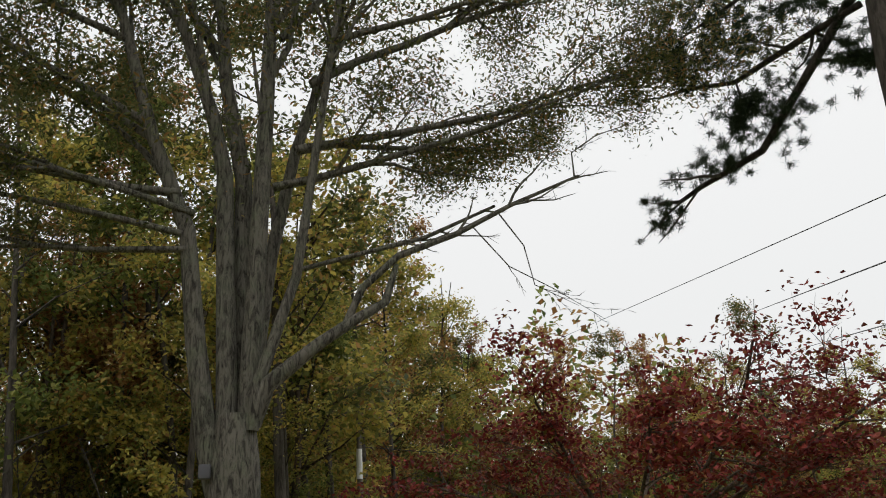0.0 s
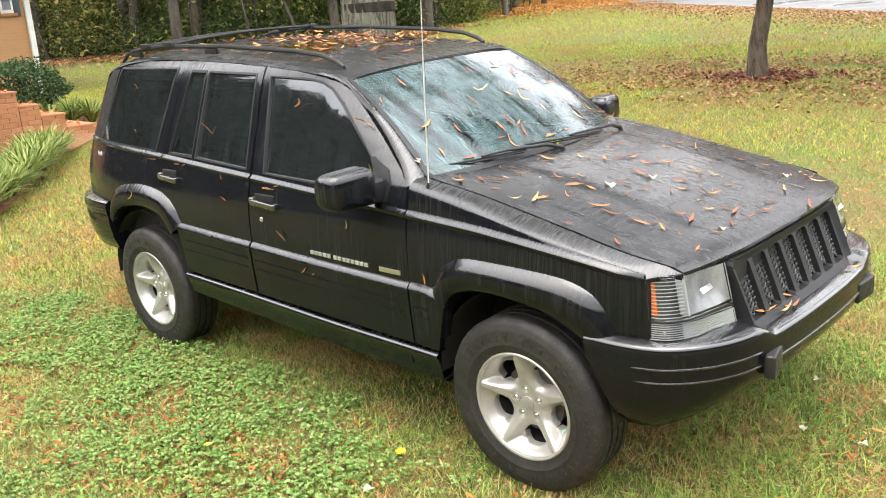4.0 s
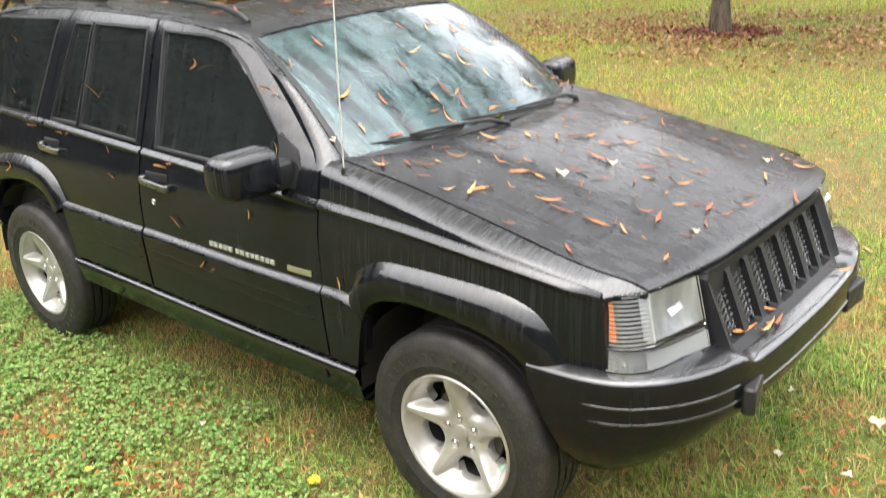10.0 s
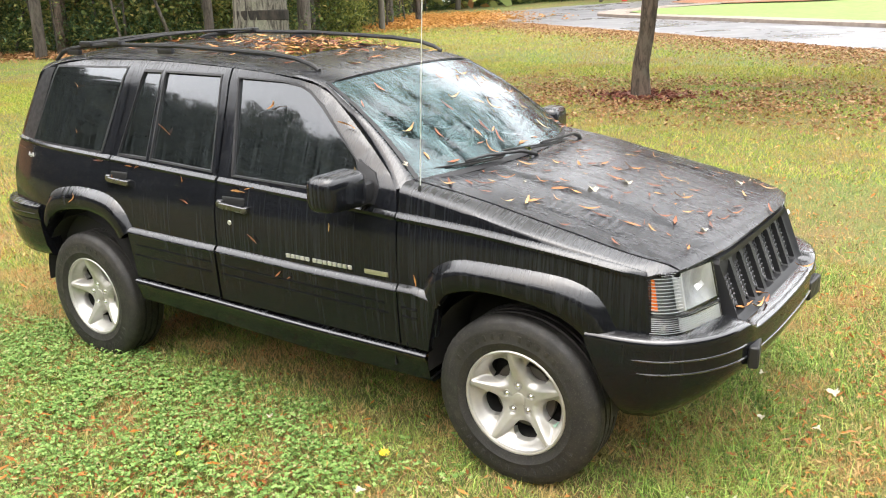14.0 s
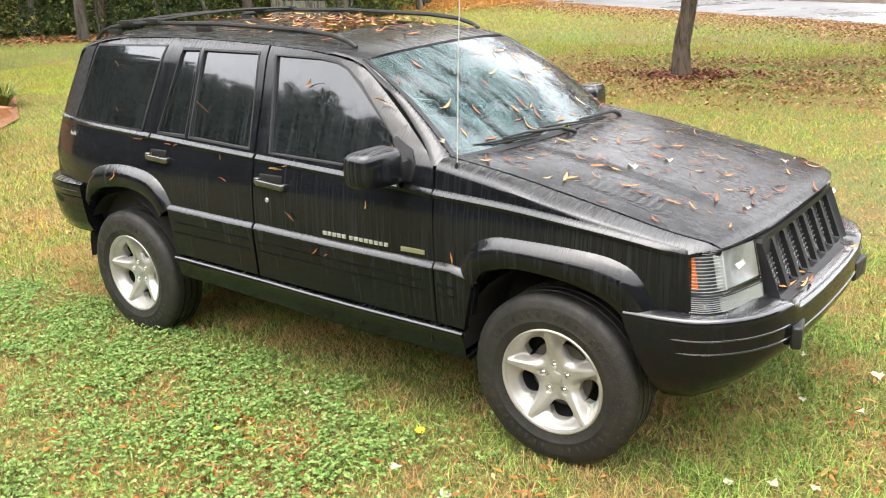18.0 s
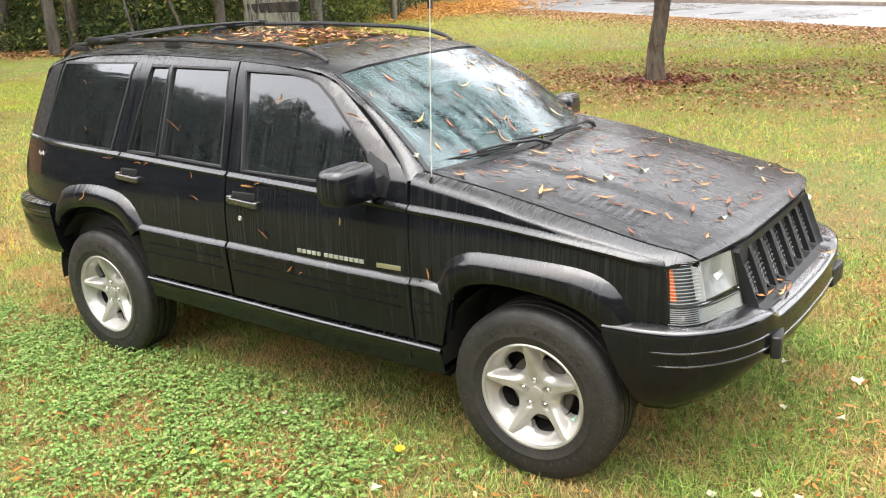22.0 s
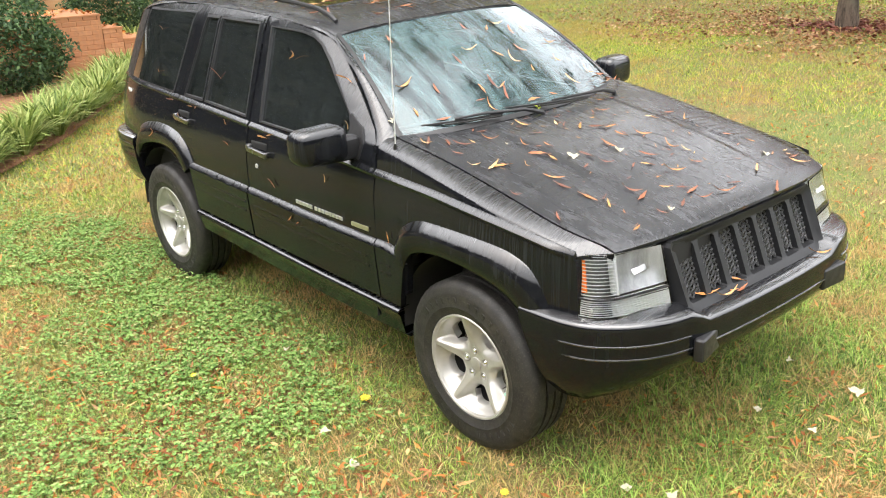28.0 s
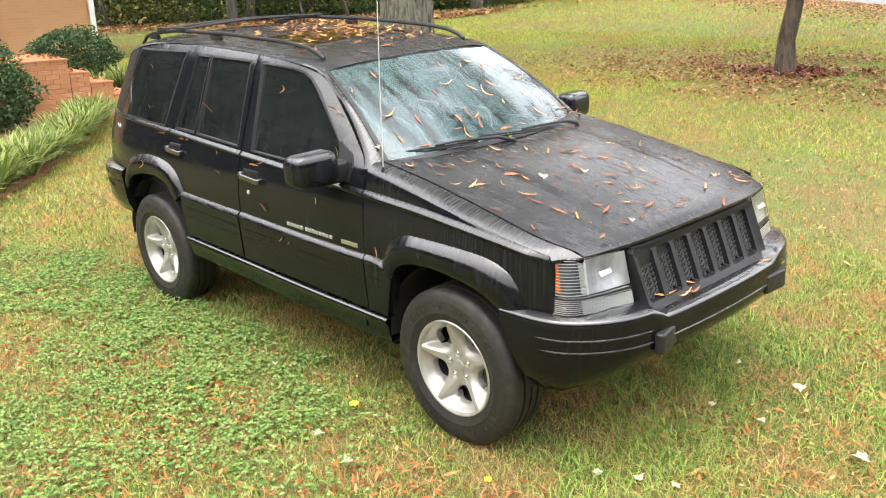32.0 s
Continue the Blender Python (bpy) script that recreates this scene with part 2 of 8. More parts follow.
def wet_paint(name, color, rough, film, flow=(4.2, 4.2, 0.20), wet=1.0, gloss=0.85, up_sheen=0.5, blur=(0.08, 0.34)):
    """Old gloss paint with rain runs on upright faces and beads on level ones."""
    q = Mat(name, color, rough, 0.0)
    streak = q.noise(9.0, 5, 0.65, flow)
    patch = q.noise(3.0, 4, 0.6, (1.0, 1.0, 0.6))
    grime = q.noise(2.2, 4, 0.6)
    level = q.ramp(q.up(), [(0.55, 0.0), (0.93, 1.0)])
    runs = q.math("MULTIPLY", q.ramp(streak, [(0.48, 0.0), (0.66, 1.0)]), q.ramp(patch, [(0.36, 0.15), (0.62, 1.0)]))
    q.set("Base Color", q.mix(q.math("MULTIPLY", runs, 0.5), color, film))
    q.set("Roughness", q.math("ADD", q.math("ADD", q.math("MULTIPLY", runs, 0.14), q.math("MULTIPLY", grime, rough)), q.math("MULTIPLY", level, 0.16)))
    # made-up sheen: faces turned up reflect more, to brighten sky highlights
    q.set("Specular IOR Level", q.ramp(q.up(), [(0.10, 0.27), (0.95, gloss)]))
    q.p.inputs["Coat IOR"].default_value = 1.6
    q.set("Coat Weight", q.math("MULTIPLY", q.ramp(q.up(), [(0.40, 0.0), (0.70, 1.0)]), up_sheen))
    q.set("Coat Roughness", q.ramp(streak, [(0.40, blur[0]), (0.66, blur[1])]))
    beads = q.ramp(q.voronoi(120), [(0.0, 1.0), (0.26, 0.6), (0.36, 0.0)])
    thick = q.ramp(q.noise(7, 4), [(0.35, 0.25 * wet), (0.6, 1.0 * wet)])
    fine = q.ramp(q.voronoi(260), [(0.0, 1.0), (0.25, 0.4), (0.34, 0.0)])
    keep = q.ramp(q.noise(30, 3, 0.6), [(0.50, 0.0), (0.60, 0.16)])
    q.bump(q.math("ADD", q.math("MULTIPLY", fine, keep), q.math("MULTIPLY", beads, q.math("MULTIPLY", level, thick))), 0.8, 0.005)
    q.bump(q.noise(260, 2), 0.03, 0.001)
    return q.m


PAINT = wet_paint("black_paint", (0.0062, 0.0068, 0.0086), 0.20, (0.030, 0.0325, 0.038), (8.5, 0.0, 0.22), 0.45, 0.78, 0.5, (0.10, 0.40))
# paler copy of PAINT, sky light on bonnet and roof put into colour
TOP_PAINT = wet_paint("sky_lit_black_paint", (0.018, 0.0188, 0.021), 0.16, (0.054, 0.0565, 0.064), (0.45, 4.2, 4.2), 1.7, 0.75, 0.0)
GLOSS = wet_paint("wet_bumper_paint", (0.0052, 0.0056, 0.0068), 0.16, (0.018, 0.0195, 0.023), (4.6, 0.0, 0.2), 0.25, 0.9, 0.85, (0.06, 0.22))
CLAD = wet_paint("dark_cladding", (0.0052, 0.0056, 0.0068), 0.26, (0.034, 0.0365, 0.042), (4.6, 0.0, 0.2), 0.12, 0.9, 0.75, (0.24, 0.50))

q = Mat("grille_plastic", (0.014, 0.0145, 0.016), 0.5, 0.0, Specular_IOR_Level=0.3)
q.bump(q.noise(400, 2), 0.05, 0.001)
GRILLE = q.m
q = Mat("black_plastic", (0.012, 0.012, 0.013), 0.5)
q.set("Roughness", q.ramp(q.noise(30), [(0.3, 0.35), (0.7, 0.6)]))
PLASTIC = q.m
q = Mat("tyre_rubber", (0.018, 0.017, 0.016), 0.62)
q.set("Base Color", q.mix(q.ramp(q.noise(170, 3, 0.7), [(0.56, 0.0), (0.70, 0.8)]), q.ramp(q.noise(14, 5), [(0.3, (0.008, 0.0075, 0.007)), (0.55, (0.015, 0.014, 0.0125)), (0.8, (0.036, 0.031, 0.025))]), (0.085, 0.075, 0.062)))
q.set("Roughness", q.ramp(q.noise(20), [(0.3, 0.45), (0.7, 0.75)]))
q.bump(q.noise(150, 4, 0.7), 0.4, 0.004)
RUBBER = q.m
q = Mat("cast_alloy", (0.45, 0.44, 0.42), 0.34, 0.55)
q.set("Base Color", q.ramp(q.noise(9, 5), [(0.3, (0.38, 0.365, 0.335)), (0.7, (0.50, 0.49, 0.46))]))
q.bump(q.noise(300, 2), 0.04, 0.001)
ALLOY = q.m
VALVE_CAP = Mat("valve_cap_plastic", (0.38, 0.62, 0.50), 0.4).m
CHROME = Mat("chrome", (0.85, 0.86, 0.87), 0.12, 1.0).m
STEEL = Mat("brushed_steel", (0.55, 0.55, 0.55), 0.3, 1.0).m
PALE_STEEL = Mat("weathered_steel", (0.72, 0.72, 0.72), 0.45, 0.5).m
# near-black for joints, and for shade put into recesses and openings
DARK = Mat("shade_black", (0.006, 0.006, 0.006), 0.8).m
q = Mat("grime_and_shade", (0.02, 0.019, 0.017), 0.85)
q.bump(q.noise(30), 0.3, 0.01)
UNDER = q.m
AMBER = Mat("amber_lens", (0.95, 0.20, 0.02), 0.2, 0.0, Coat_Weight=0.5).m
RED_LENS = Mat("red_lens", (0.35, 0.01, 0.01), 0.15).m
BADGE = Mat("badge_silver", (0.55, 0.55, 0.54), 0.3, 0.6).m
GOLD = Mat("badge_gold", (0.34, 0.33, 0.21), 0.35, 0.5).m
q = Mat("upholstery", (0.022, 0.022, 0.024), 0.75)
q.bump(q.noise(60), 0.1, 0.004)
CLOTH = q.m


def pane_material(name, tint, streaks, scale, fog, gain, mist_color, wavy, bumpy, fine, blur, rivulets=0.0):
    """A pane: see-through tint and a film of mist below a mirror-like wet face."""
    q = Mat(name, tint, 0.02)
    n, l = q.n, q.l
    clear = n.new("ShaderNodeBsdfTransparent")
    clear.inputs[0].default_value = (*tint, 1)
    mist = n.new("ShaderNodeBsdfDiffuse")
    mist.inputs[0].default_value = (*mist_color, 1)
    run = q.noise(scale, fine, 0.62, streaks, wavy)
    if rivulets:
        run = q.math("ADD", q.math("MULTIPLY", run, 1 - rivulets), q.math("MULTIPLY", q.noise(scale * 4.5, 4, 0.7, streaks, 0.12), rivulets))
    body = n.new("ShaderNodeMixShader")
    l.new(q.ramp(run, [(0.40, fog[0]), (0.60, fog[1])]), body.inputs[0])
    l.new(clear.outputs[0], body.inputs[1])
    l.new(mist.outputs[0], body.inputs[2])
    gloss = n.new("ShaderNodeBsdfGlossy")
    gloss.inputs[0].default_value = (0.95, 0.97, 1.0, 1)
    l.new(q.ramp(run, [(0.40, blur[0]), (0.62, blur[1])]), gloss.inputs["Roughness"])
    drops = q.ramp(q.voronoi(120), [(0.0, 1.0), (0.3, 0.4), (0.4, 0.0)])
    keep = q.ramp(q.noise(26, 3, 0.6), [(0.50, 0.0), (0.58, 1.0)])
    b = n.new("ShaderNodeBump")
    b.inputs["Strength"].default_value, b.inputs["Distance"].default_value = bumpy, 0.003
    l.new(q.math("MULTIPLY", drops, keep), b.inputs["Height"])
    l.new(b.outputs[0], gloss.inputs["Normal"])
    fres = n.new("ShaderNodeFresnel")
    fres.inputs[0].default_value = 1.52
    mix = n.new("ShaderNodeMixShader")
    l.new(q.math("MULTIPLY", fres.outputs[0], gain, True), mix.inputs[0])
    l.new(body.outputs[0], mix.inputs[1])
    l.new(gloss.outputs[0], mix.inputs[2])
    l.new(mix.outputs[0], n["Material Output"].inputs[0])
    return q.m


TINT = pane_material("tinted_side_glass", (0.032, 0.035, 0.038), (1.0, 0.0, 0.012), 120.0, (0.0, 0.050), 2.1, (0.46, 0.56, 0.58), 0.0, 0.03, 3, (0.012, 0.07))
SHIELD = pane_material("windscreen_glass", (0.30, 0.40, 0.41), (0.30, 3.4, 0.30), 7.0, (0.0, 0.25), 1.25, (0.36, 0.56, 0.58), 0.05, 0.2, 6, (0.02, 0.22), 0.45)
BAND = pane_material("smoky_glass_band", (0.10, 0.10, 0.13), (1.0, 1.0, 1.0), 6.0, (0.0, 0.02), 0.0, (0.2, 0.2, 0.22), 0.0, 0.0, 2, (0.1, 0.2))
q = Mat("lamp_lens", (0.96, 0.97, 0.97), 0.06, 0.0, Transmission_Weight=1.0, IOR=1.35)
q.bump(q.noise(60), 0.05, 0.002)
LENS = q.m
REFLECT = Mat("lamp_reflector", (0.70, 0.71, 0.73), 0.30, 0.30).m
q = Mat("lamp_bowl", (0.50, 0.51, 0.53), 0.38, 0.35)
q.set("Base Color", q.ramp(q.noise(16, 4, 0.6, (1, 1, 0.35)), [(0.35, (0.27, 0.275, 0.285)), (0.65, (0.50, 0.51, 0.53))]))
q.bump(q.noise(55, 2, 0.5, (0.2, 1.6, 0.12)), 0.35, 0.004)
BOWL = q.m
MESH_WIRE = Mat("grille_wire", (0.06, 0.062, 0.066), 0.35, 0.3).m
q = Mat("smooth_trim", (0.014, 0.0142, 0.015), 0.22, 0.0, Specular_IOR_Level=1.0, Coat_Weight=1.0, Coat_Roughness=0.15)
q.set("Roughness", q.ramp(q.noise(12), [(0.3, 0.14), (0.7, 0.32)]))
TRIM = q.m
# steel darkened in colour for the shade inside the wheel
DULL_STEEL = Mat("shaded_steel", (0.10, 0.09, 0.08), 0.55, 0.6).m
RIBBED = Mat("ribbed_lamp_plastic", (0.12, 0.122, 0.128), 0.3, 0.3).m

# lawn, leaves, bark
q = Mat("lawn_soil", (0.1, 0.1, 0.05), 0.9)
pa, pb, pc = q.noise(0.45, 5), q.noise(3.2, 5), q.noise(75, 6, 0.78)
green = q.ramp(pc, [(0.28, (0.020, 0.042, 0.008)), (0.5, (0.10, 0.155, 0.030)), (0.72, (0.26, 0.34, 0.07))])
dry = q.ramp(pc, [(0.28, (0.04, 0.022, 0.010)), (0.5, (0.19, 0.105, 0.045)), (0.72, (0.42, 0.28, 0.14))])
q.set("Base Color", q.mix(q.ramp(q.math("ADD", q.math("MULTIPLY", pa, 0.55), q.math("MULTIPLY", pb, 0.45)), [(0.42, 0.1), (0.62, 0.8)]), green, dry))
q.bump(pc, 0.6, 0.04)
SOIL = q.m


def blade_material(name, stops, rough=0.55, patch=None, trans=0.25, lush=None):
    q = Mat(name, stops[0][1], rough, Specular_IOR_Level=0.25)
    col = q.ramp(q.island(), stops)
    if lush:
        col = q.mix(q.ramp(q.noise(lush[0], 4, 0.6), [(0.52, 0.0), (0.62, lush[2])]), col, lush[1])
    if patch:
        col = q.mix(q.ramp(q.noise(patch[0], 3), [(0.47, 0.0), (0.60, patch[2])]), col, patch[1])
    q.set("Base Color", col)
    n, l = q.n, q.l
    t = n.new("ShaderNodeBsdfTranslucent")
    l.new(col, t.inputs[0])
    mix = n.new("ShaderNodeMixShader")
    mix.inputs[0].default_value = trans
    l.new(q.p.outputs[0], mix.inputs[1])
    l.new(t.outputs[0], mix.inputs[2])
    l.new(mix.outputs[0], n["Material Output"].inputs[0])
    return q.m


GRASS = blade_material("grass_blades", [(0.0, (0.0324, 0.051, 0.013)), (0.25, (0.151, 0.235, 0.0411)), (0.58, (0.4, 0.53, 0.108)), (0.76, (0.541, 0.439, 0.205)), (0.90, (0.541, 0.337, 0.162)), (1.0, (0.454, 0.204, 0.0973))], patch=(2.6, (0.54, 0.30, 0.14), 0.68), lush=(4.3, (0.21, 0.36, 0.065), 0.5))
CLOVER = blade_material("clover_leaves", [(0.0, (0.068, 0.133, 0.0301)), (0.5, (0.171, 0.292, 0.069)), (0.88, (0.283, 0.42, 0.125)), (1.0, (0.389, 0.348, 0.176))], 0.7)
FALLEN = blade_material("fallen_leaves", [(0.0, (0.12, 0.045, 0.02)), (0.35, (0.36, 0.12, 0.03)), (0.6, (0.54, 0.21, 0.045)), (0.8, (0.42, 0.25, 0.11)), (1.0, (0.62, 0.42, 0.18))])
BROWN_LEAVES = blade_material("brown_leaves", [(0.0, (0.17, 0.075, 0.03)), (0.5, (0.34, 0.17, 0.075)), (0.8, (0.45, 0.27, 0.13)), (1.0, (0.54, 0.38, 0.21))])
FAR_GRASS = blade_material("distant_grass", [(0.0, (0.11, 0.182, 0.0196)), (0.4, (0.316, 0.421, 0.0504)), (0.75, (0.549, 0.616, 0.0868)), (1.0, (0.741, 0.516, 0.168))], patch=(0.8, (0.47, 0.28, 0.09), 0.65))
TUFT = blade_material("green_tufts", [(0.0, (0.0336, 0.08, 0.0132)), (0.5, (0.19, 0.34, 0.055)), (1.0, (0.47, 0.6, 0.143))])
RUST = blade_material("rust_leaf_bits", [(0.0, (0.16, 0.05, 0.025)), (0.4, (0.34, 0.12, 0.04)), (0.75, (0.46, 0.18, 0.05)), (1.0, (0.34, 0.19, 0.10))])
BUSH = blade_material("autumn_bush_leaves", [(0.0, (0.06, 0.09, 0.02)), (0.5, (0.20, 0.24, 0.05)), (1.0, (0.38, 0.36, 0.10))], trans=0.35)
ORANGE_LEAVES = blade_material("orange_leaves", [(0.0, (0.36, 0.15, 0.04)), (0.5, (0.55, 0.26, 0.06)), (1.0, (0.65, 0.38, 0.12))])
PALE_LEAF = blade_material("pale_leaf", [(0.0, (0.44, 0.39, 0.28)), (1.0, (0.64, 0.59, 0.46))])
RED_LEAVES = blade_material("red_leaves", [(0.0, (0.0878, 0.0159, 0.0176)), (0.45, (0.228, 0.0334, 0.0334)), (0.78, (0.378, 0.0747, 0.0571)), (0.90, (0.281, 0.14, 0.0439)), (1.0, (0.14, 0.132, 0.0351))], trans=0.3, lush=(0.55, (0.13, 0.085, 0.035), 0.55))
OAK_LEAVES = blade_material("grey_green_leaves", [(0.0, (0.0656, 0.0875, 0.0344)), (0.6, (0.158, 0.175, 0.0619)), (0.85, (0.289, 0.225, 0.0825)), (1.0, (0.368, 0.188, 0.0688))], trans=0.4)
GOLD_LEAVES = blade_material("yellow_green_leaves", [(0.0, (0.174, 0.192, 0.0587)), (0.5, (0.406, 0.384, 0.0979)), (0.85, (0.609, 0.492, 0.117)), (1.0, (0.522, 0.292, 0.117))], trans=0.5)
OLIVE_LEAVES = blade_material("olive_leaves", [(0.0, (0.128, 0.149, 0.0486)), (0.5, (0.312, 0.311, 0.0972)), (0.85, (0.51, 0.432, 0.138)), (1.0, (0.482, 0.27, 0.13))], trans=0.5)
GREEN_LEAVES = blade_material("green_leaves", [(0.0, (0.0834, 0.116, 0.0351)), (0.6, (0.2, 0.254, 0.067)), (1.0, (0.367, 0.362, 0.104))], trans=0.45)
RUST_LEAVES = blade_material("rust_leaves", [(0.0, (0.195, 0.0945, 0.039)), (0.6, (0.42, 0.221, 0.078)), (1.0, (0.51, 0.378, 0.137))], trans=0.5)
EVERGREEN = blade_material("evergreen_leaves", [(0.0, (0.0225, 0.0525, 0.0225)), (0.6, (0.0562, 0.106, 0.04)), (1.0, (0.112, 0.175, 0.0625))], 0.6)
# darkened so the unseen tree line reflects dark in the side panes
DUSK_LEAVES = blade_material("dark_brown_green_leaves", [(0.0, (0.018, 0.020, 0.014)), (0.6, (0.045, 0.048, 0.032)), (1.0, (0.085, 0.080, 0.055))], 0.7)
NEEDLES = blade_material("pine_needles", [(0.0, (0.02, 0.035, 0.02)), (1.0, (0.05, 0.075, 0.035))], 0.5)
LILY = blade_material("striped_liriope", [(0.0, (0.06, 0.11, 0.02)), (0.5, (0.21, 0.28, 0.065)), (1.0, (0.42, 0.45, 0.17))])


def bark_material(name, a, b, c, scale=1.0):
    q = Mat(name, a, 0.9)
    v = q.noise(7 * scale, 7, 0.72, (1, 1, 0.22), 0.9)
    w = q.noise(2.6, 5)
    q.set("Base Color", q.mix(q.ramp(w, [(0.45, 0.0), (0.7, 0.8)]), q.ramp(v, [(0.38, a), (0.56, b)]), q.ramp(v, [(0.40, a), (0.60, c)])))
    q.bump(v, 1.0, 0.06)
    q.bump(q.noise(30 * scale, 4, 0.7, (1, 1, 0.4)), 0.5, 0.015)
    return q.m


BARK = bark_material("furrowed_bark", (0.035, 0.030, 0.024), (0.205, 0.19, 0.155), (0.20, 0.225, 0.145), 1.8)
DARK_BARK = bark_material("dark_bark", (0.03, 0.024, 0.02), (0.10, 0.085, 0.07), (0.09, 0.09, 0.06))
BROWN_BARK = bark_material("brown_bark", (0.035, 0.025, 0.018), (0.15, 0.11, 0.08), (0.12, 0.11, 0.08), 2.2)
q = Mat("black_tape", (0.012, 0.010, 0.009), 0.95)
q.set("Base Color", q.ramp(q.noise(9, 5, 0.7, (1, 1, 0.4)), [(0.40, (0.008, 0.007, 0.006)), (0.70, (0.05, 0.04, 0.03))]))
q.bump(q.noise(20), 0.4, 0.01)
TAPE = q.m

q = Mat("wet_asphalt", (0.1, 0.1, 0.11), 0.35)
q.set("Base Color", q.ramp(q.noise(1.2, 6), [(0.3, (0.13, 0.13, 0.145)), (0.7, (0.21, 0.21, 0.225))]))
q.set("Roughness", q.ramp(q.noise(0.5, 4), [(0.35, 0.22), (0.65, 0.45)]))
q.bump(q.noise(60), 0.1, 0.005)
ASPHALT = q.m
q = Mat("concrete_kerb", (0.42, 0.37, 0.32), 0.8)
q.set("Base Color", q.ramp(q.noise(5, 5), [(0.3, (0.19, 0.155, 0.13)), (0.7, (0.30, 0.25, 0.21))]))
KERB = q.m
q = Mat("orange_brick", (0.45, 0.22, 0.12), 0.85)
q.set("Base Color", q.mix(q.ramp(q.noise(14, 5), [(0.35, 0.0), (0.7, 0.6)]), q.ramp(q.rand(), [(0.0, (0.38, 0.165, 0.07)), (0.6, (0.44, 0.20, 0.085)), (1.0, (0.50, 0.25, 0.12))]), (0.28, 0.15, 0.09)))
q.bump(q.noise(40), 0.25, 0.004)
BRICK = q.m
q = Mat("brick_wall_face", (0.5, 0.28, 0.15), 0.85)
bt = q.n.new("ShaderNodeTexBrick")
bt.inputs["Color1"].default_value, bt.inputs["Color2"].default_value, bt.inputs["Mortar"].default_value = (0.44, 0.225, 0.105, 1), (0.47, 0.25, 0.12, 1), (0.45, 0.27, 0.15, 1)
bt.inputs["Scale"].default_value, bt.inputs["Mortar Size"].default_value = 1.0, 0.006
bt.inputs["Brick Width"].default_value, bt.inputs["Row Height"].default_value = 0.21, 0.075
sw = q.n.new("ShaderNodeSeparateXYZ")
cw = q.n.new("ShaderNodeCombineXYZ")
q.l.new(q.co, sw.inputs[0])
q.l.new(sw.outputs[1], cw.inputs[0])
q.l.new(sw.outputs[2], cw.inputs[1])
q.l.new(cw.outputs[0], bt.inputs["Vector"])
q.set("Base Color", q.mix(q.ramp(q.noise(1.2, 4), [(0.3, 0.0), (0.7, 0.35)]), bt.outputs["Color"], (0.50, 0.29, 0.15)))
q.bump(bt.outputs["Fac"], -0.15, 0.004)
WALL = q.m
q = Mat("white_trim", (0.75, 0.75, 0.73), 0.5)
q.set("Base Color", q.ramp(q.noise(3), [(0.3, (0.66, 0.66, 0.64)), (0.7, (0.80, 0.80, 0.78))]))
WHITE = q.m
q = Mat("slate_blue_paint", (0.05, 0.075, 0.10), 0.55)
q.bump(q.noise(20), 0.1, 0.003)
SHUTTER = q.m
q = Mat("roof_shingle", (0.10, 0.09, 0.085), 0.9)
q.bump(q.noise(25), 0.4, 0.01)
SHINGLE = q.m
q = Mat("leaf_mulch", (0.2, 0.1, 0.05), 0.95)
q.set("Base Color", q.ramp(q.noise(18, 6, 0.7), [(0.3, (0.10, 0.045, 0.025)), (0.55, (0.27, 0.12, 0.06)), (0.75, (0.38, 0.2, 0.1))]))
q.bump(q.noise(22, 5), 0.8, 0.03)
MULCH = q.m
q = Mat("weathered_pole_wood", (0.13, 0.115, 0.095), 0.85)
q.bump(q.noise(20, 4, 0.6, (1, 1, 0.1)), 0.4, 0.01)
POLEWOOD = q.m
WIRE = Mat("wire_rubber", (0.02, 0.02, 0.022), 0.6).m
GREY_BOX = Mat("grey_painted_metal", (0.10, 0.10, 0.11), 0.5).m
WHITE_PLASTIC = Mat("white_marker", (0.75, 0.75, 0.74), 0.5).m
RED_PAINT = Mat("red_paint", (0.5, 0.04, 0.03), 0.45).m

# ---- ground ----
SLOPE = 0.045


def gz(x, y):
    yy = np.clip(y + 0.85, -12, 60)
    return SLOPE * yy + 0.012 * np.sin(1.3 * x + 0.7 * y) * np.cos(0.9 * y - 0.4 * x)


def ground_mesh():
    ax = np.concatenate([np.linspace(-900, -60, 12), np.linspace(-55, -9, 24), np.linspace(-8, 6, 57), np.linspace(7, 50, 20), np.linspace(60, 900, 12)])
    ay = np.concatenate([np.linspace(-900, -30, 10), np.linspace(-25, -6, 12), np.linspace(-5, 6, 45), np.linspace(7, 60, 40), np.linspace(70, 1200, 12)])
    X, Y = np.meshgrid(ax, ay, indexing="ij")
    Z = gz(X, Y)
    nx, ny = X.shape
    v = np.stack([X, Y, Z], -1).reshape(-1, 3)
    i = np.arange(nx - 1)[:, None] * ny + np.arange(ny - 1)[None, :]
    f = np.stack([i, i + ny, i + ny + 1, i + 1], -1).reshape(-1, 4)
    return data_mesh("ground", v, f, True)


ground = link_mesh("ground", ground_mesh(), SOIL)
tagged(ground, "sloping lawn of patchy green and straw-coloured grass", "lawn", kind="structure")

# ---- the car: x ahead, y to its left, z up, front axle at x = 0 ----
LEAN_CAR = Matrix.Translation((0, -0.85, 0)) @ Matrix.Rotation(radians(2.3), 4, "X") @ Matrix.Translation((0, 0.85, 0))
car = thing("car", "wet black four-wheel-drive estate car strewn with leaves", "car", m=LEAN_CAR)
WB = -2.675
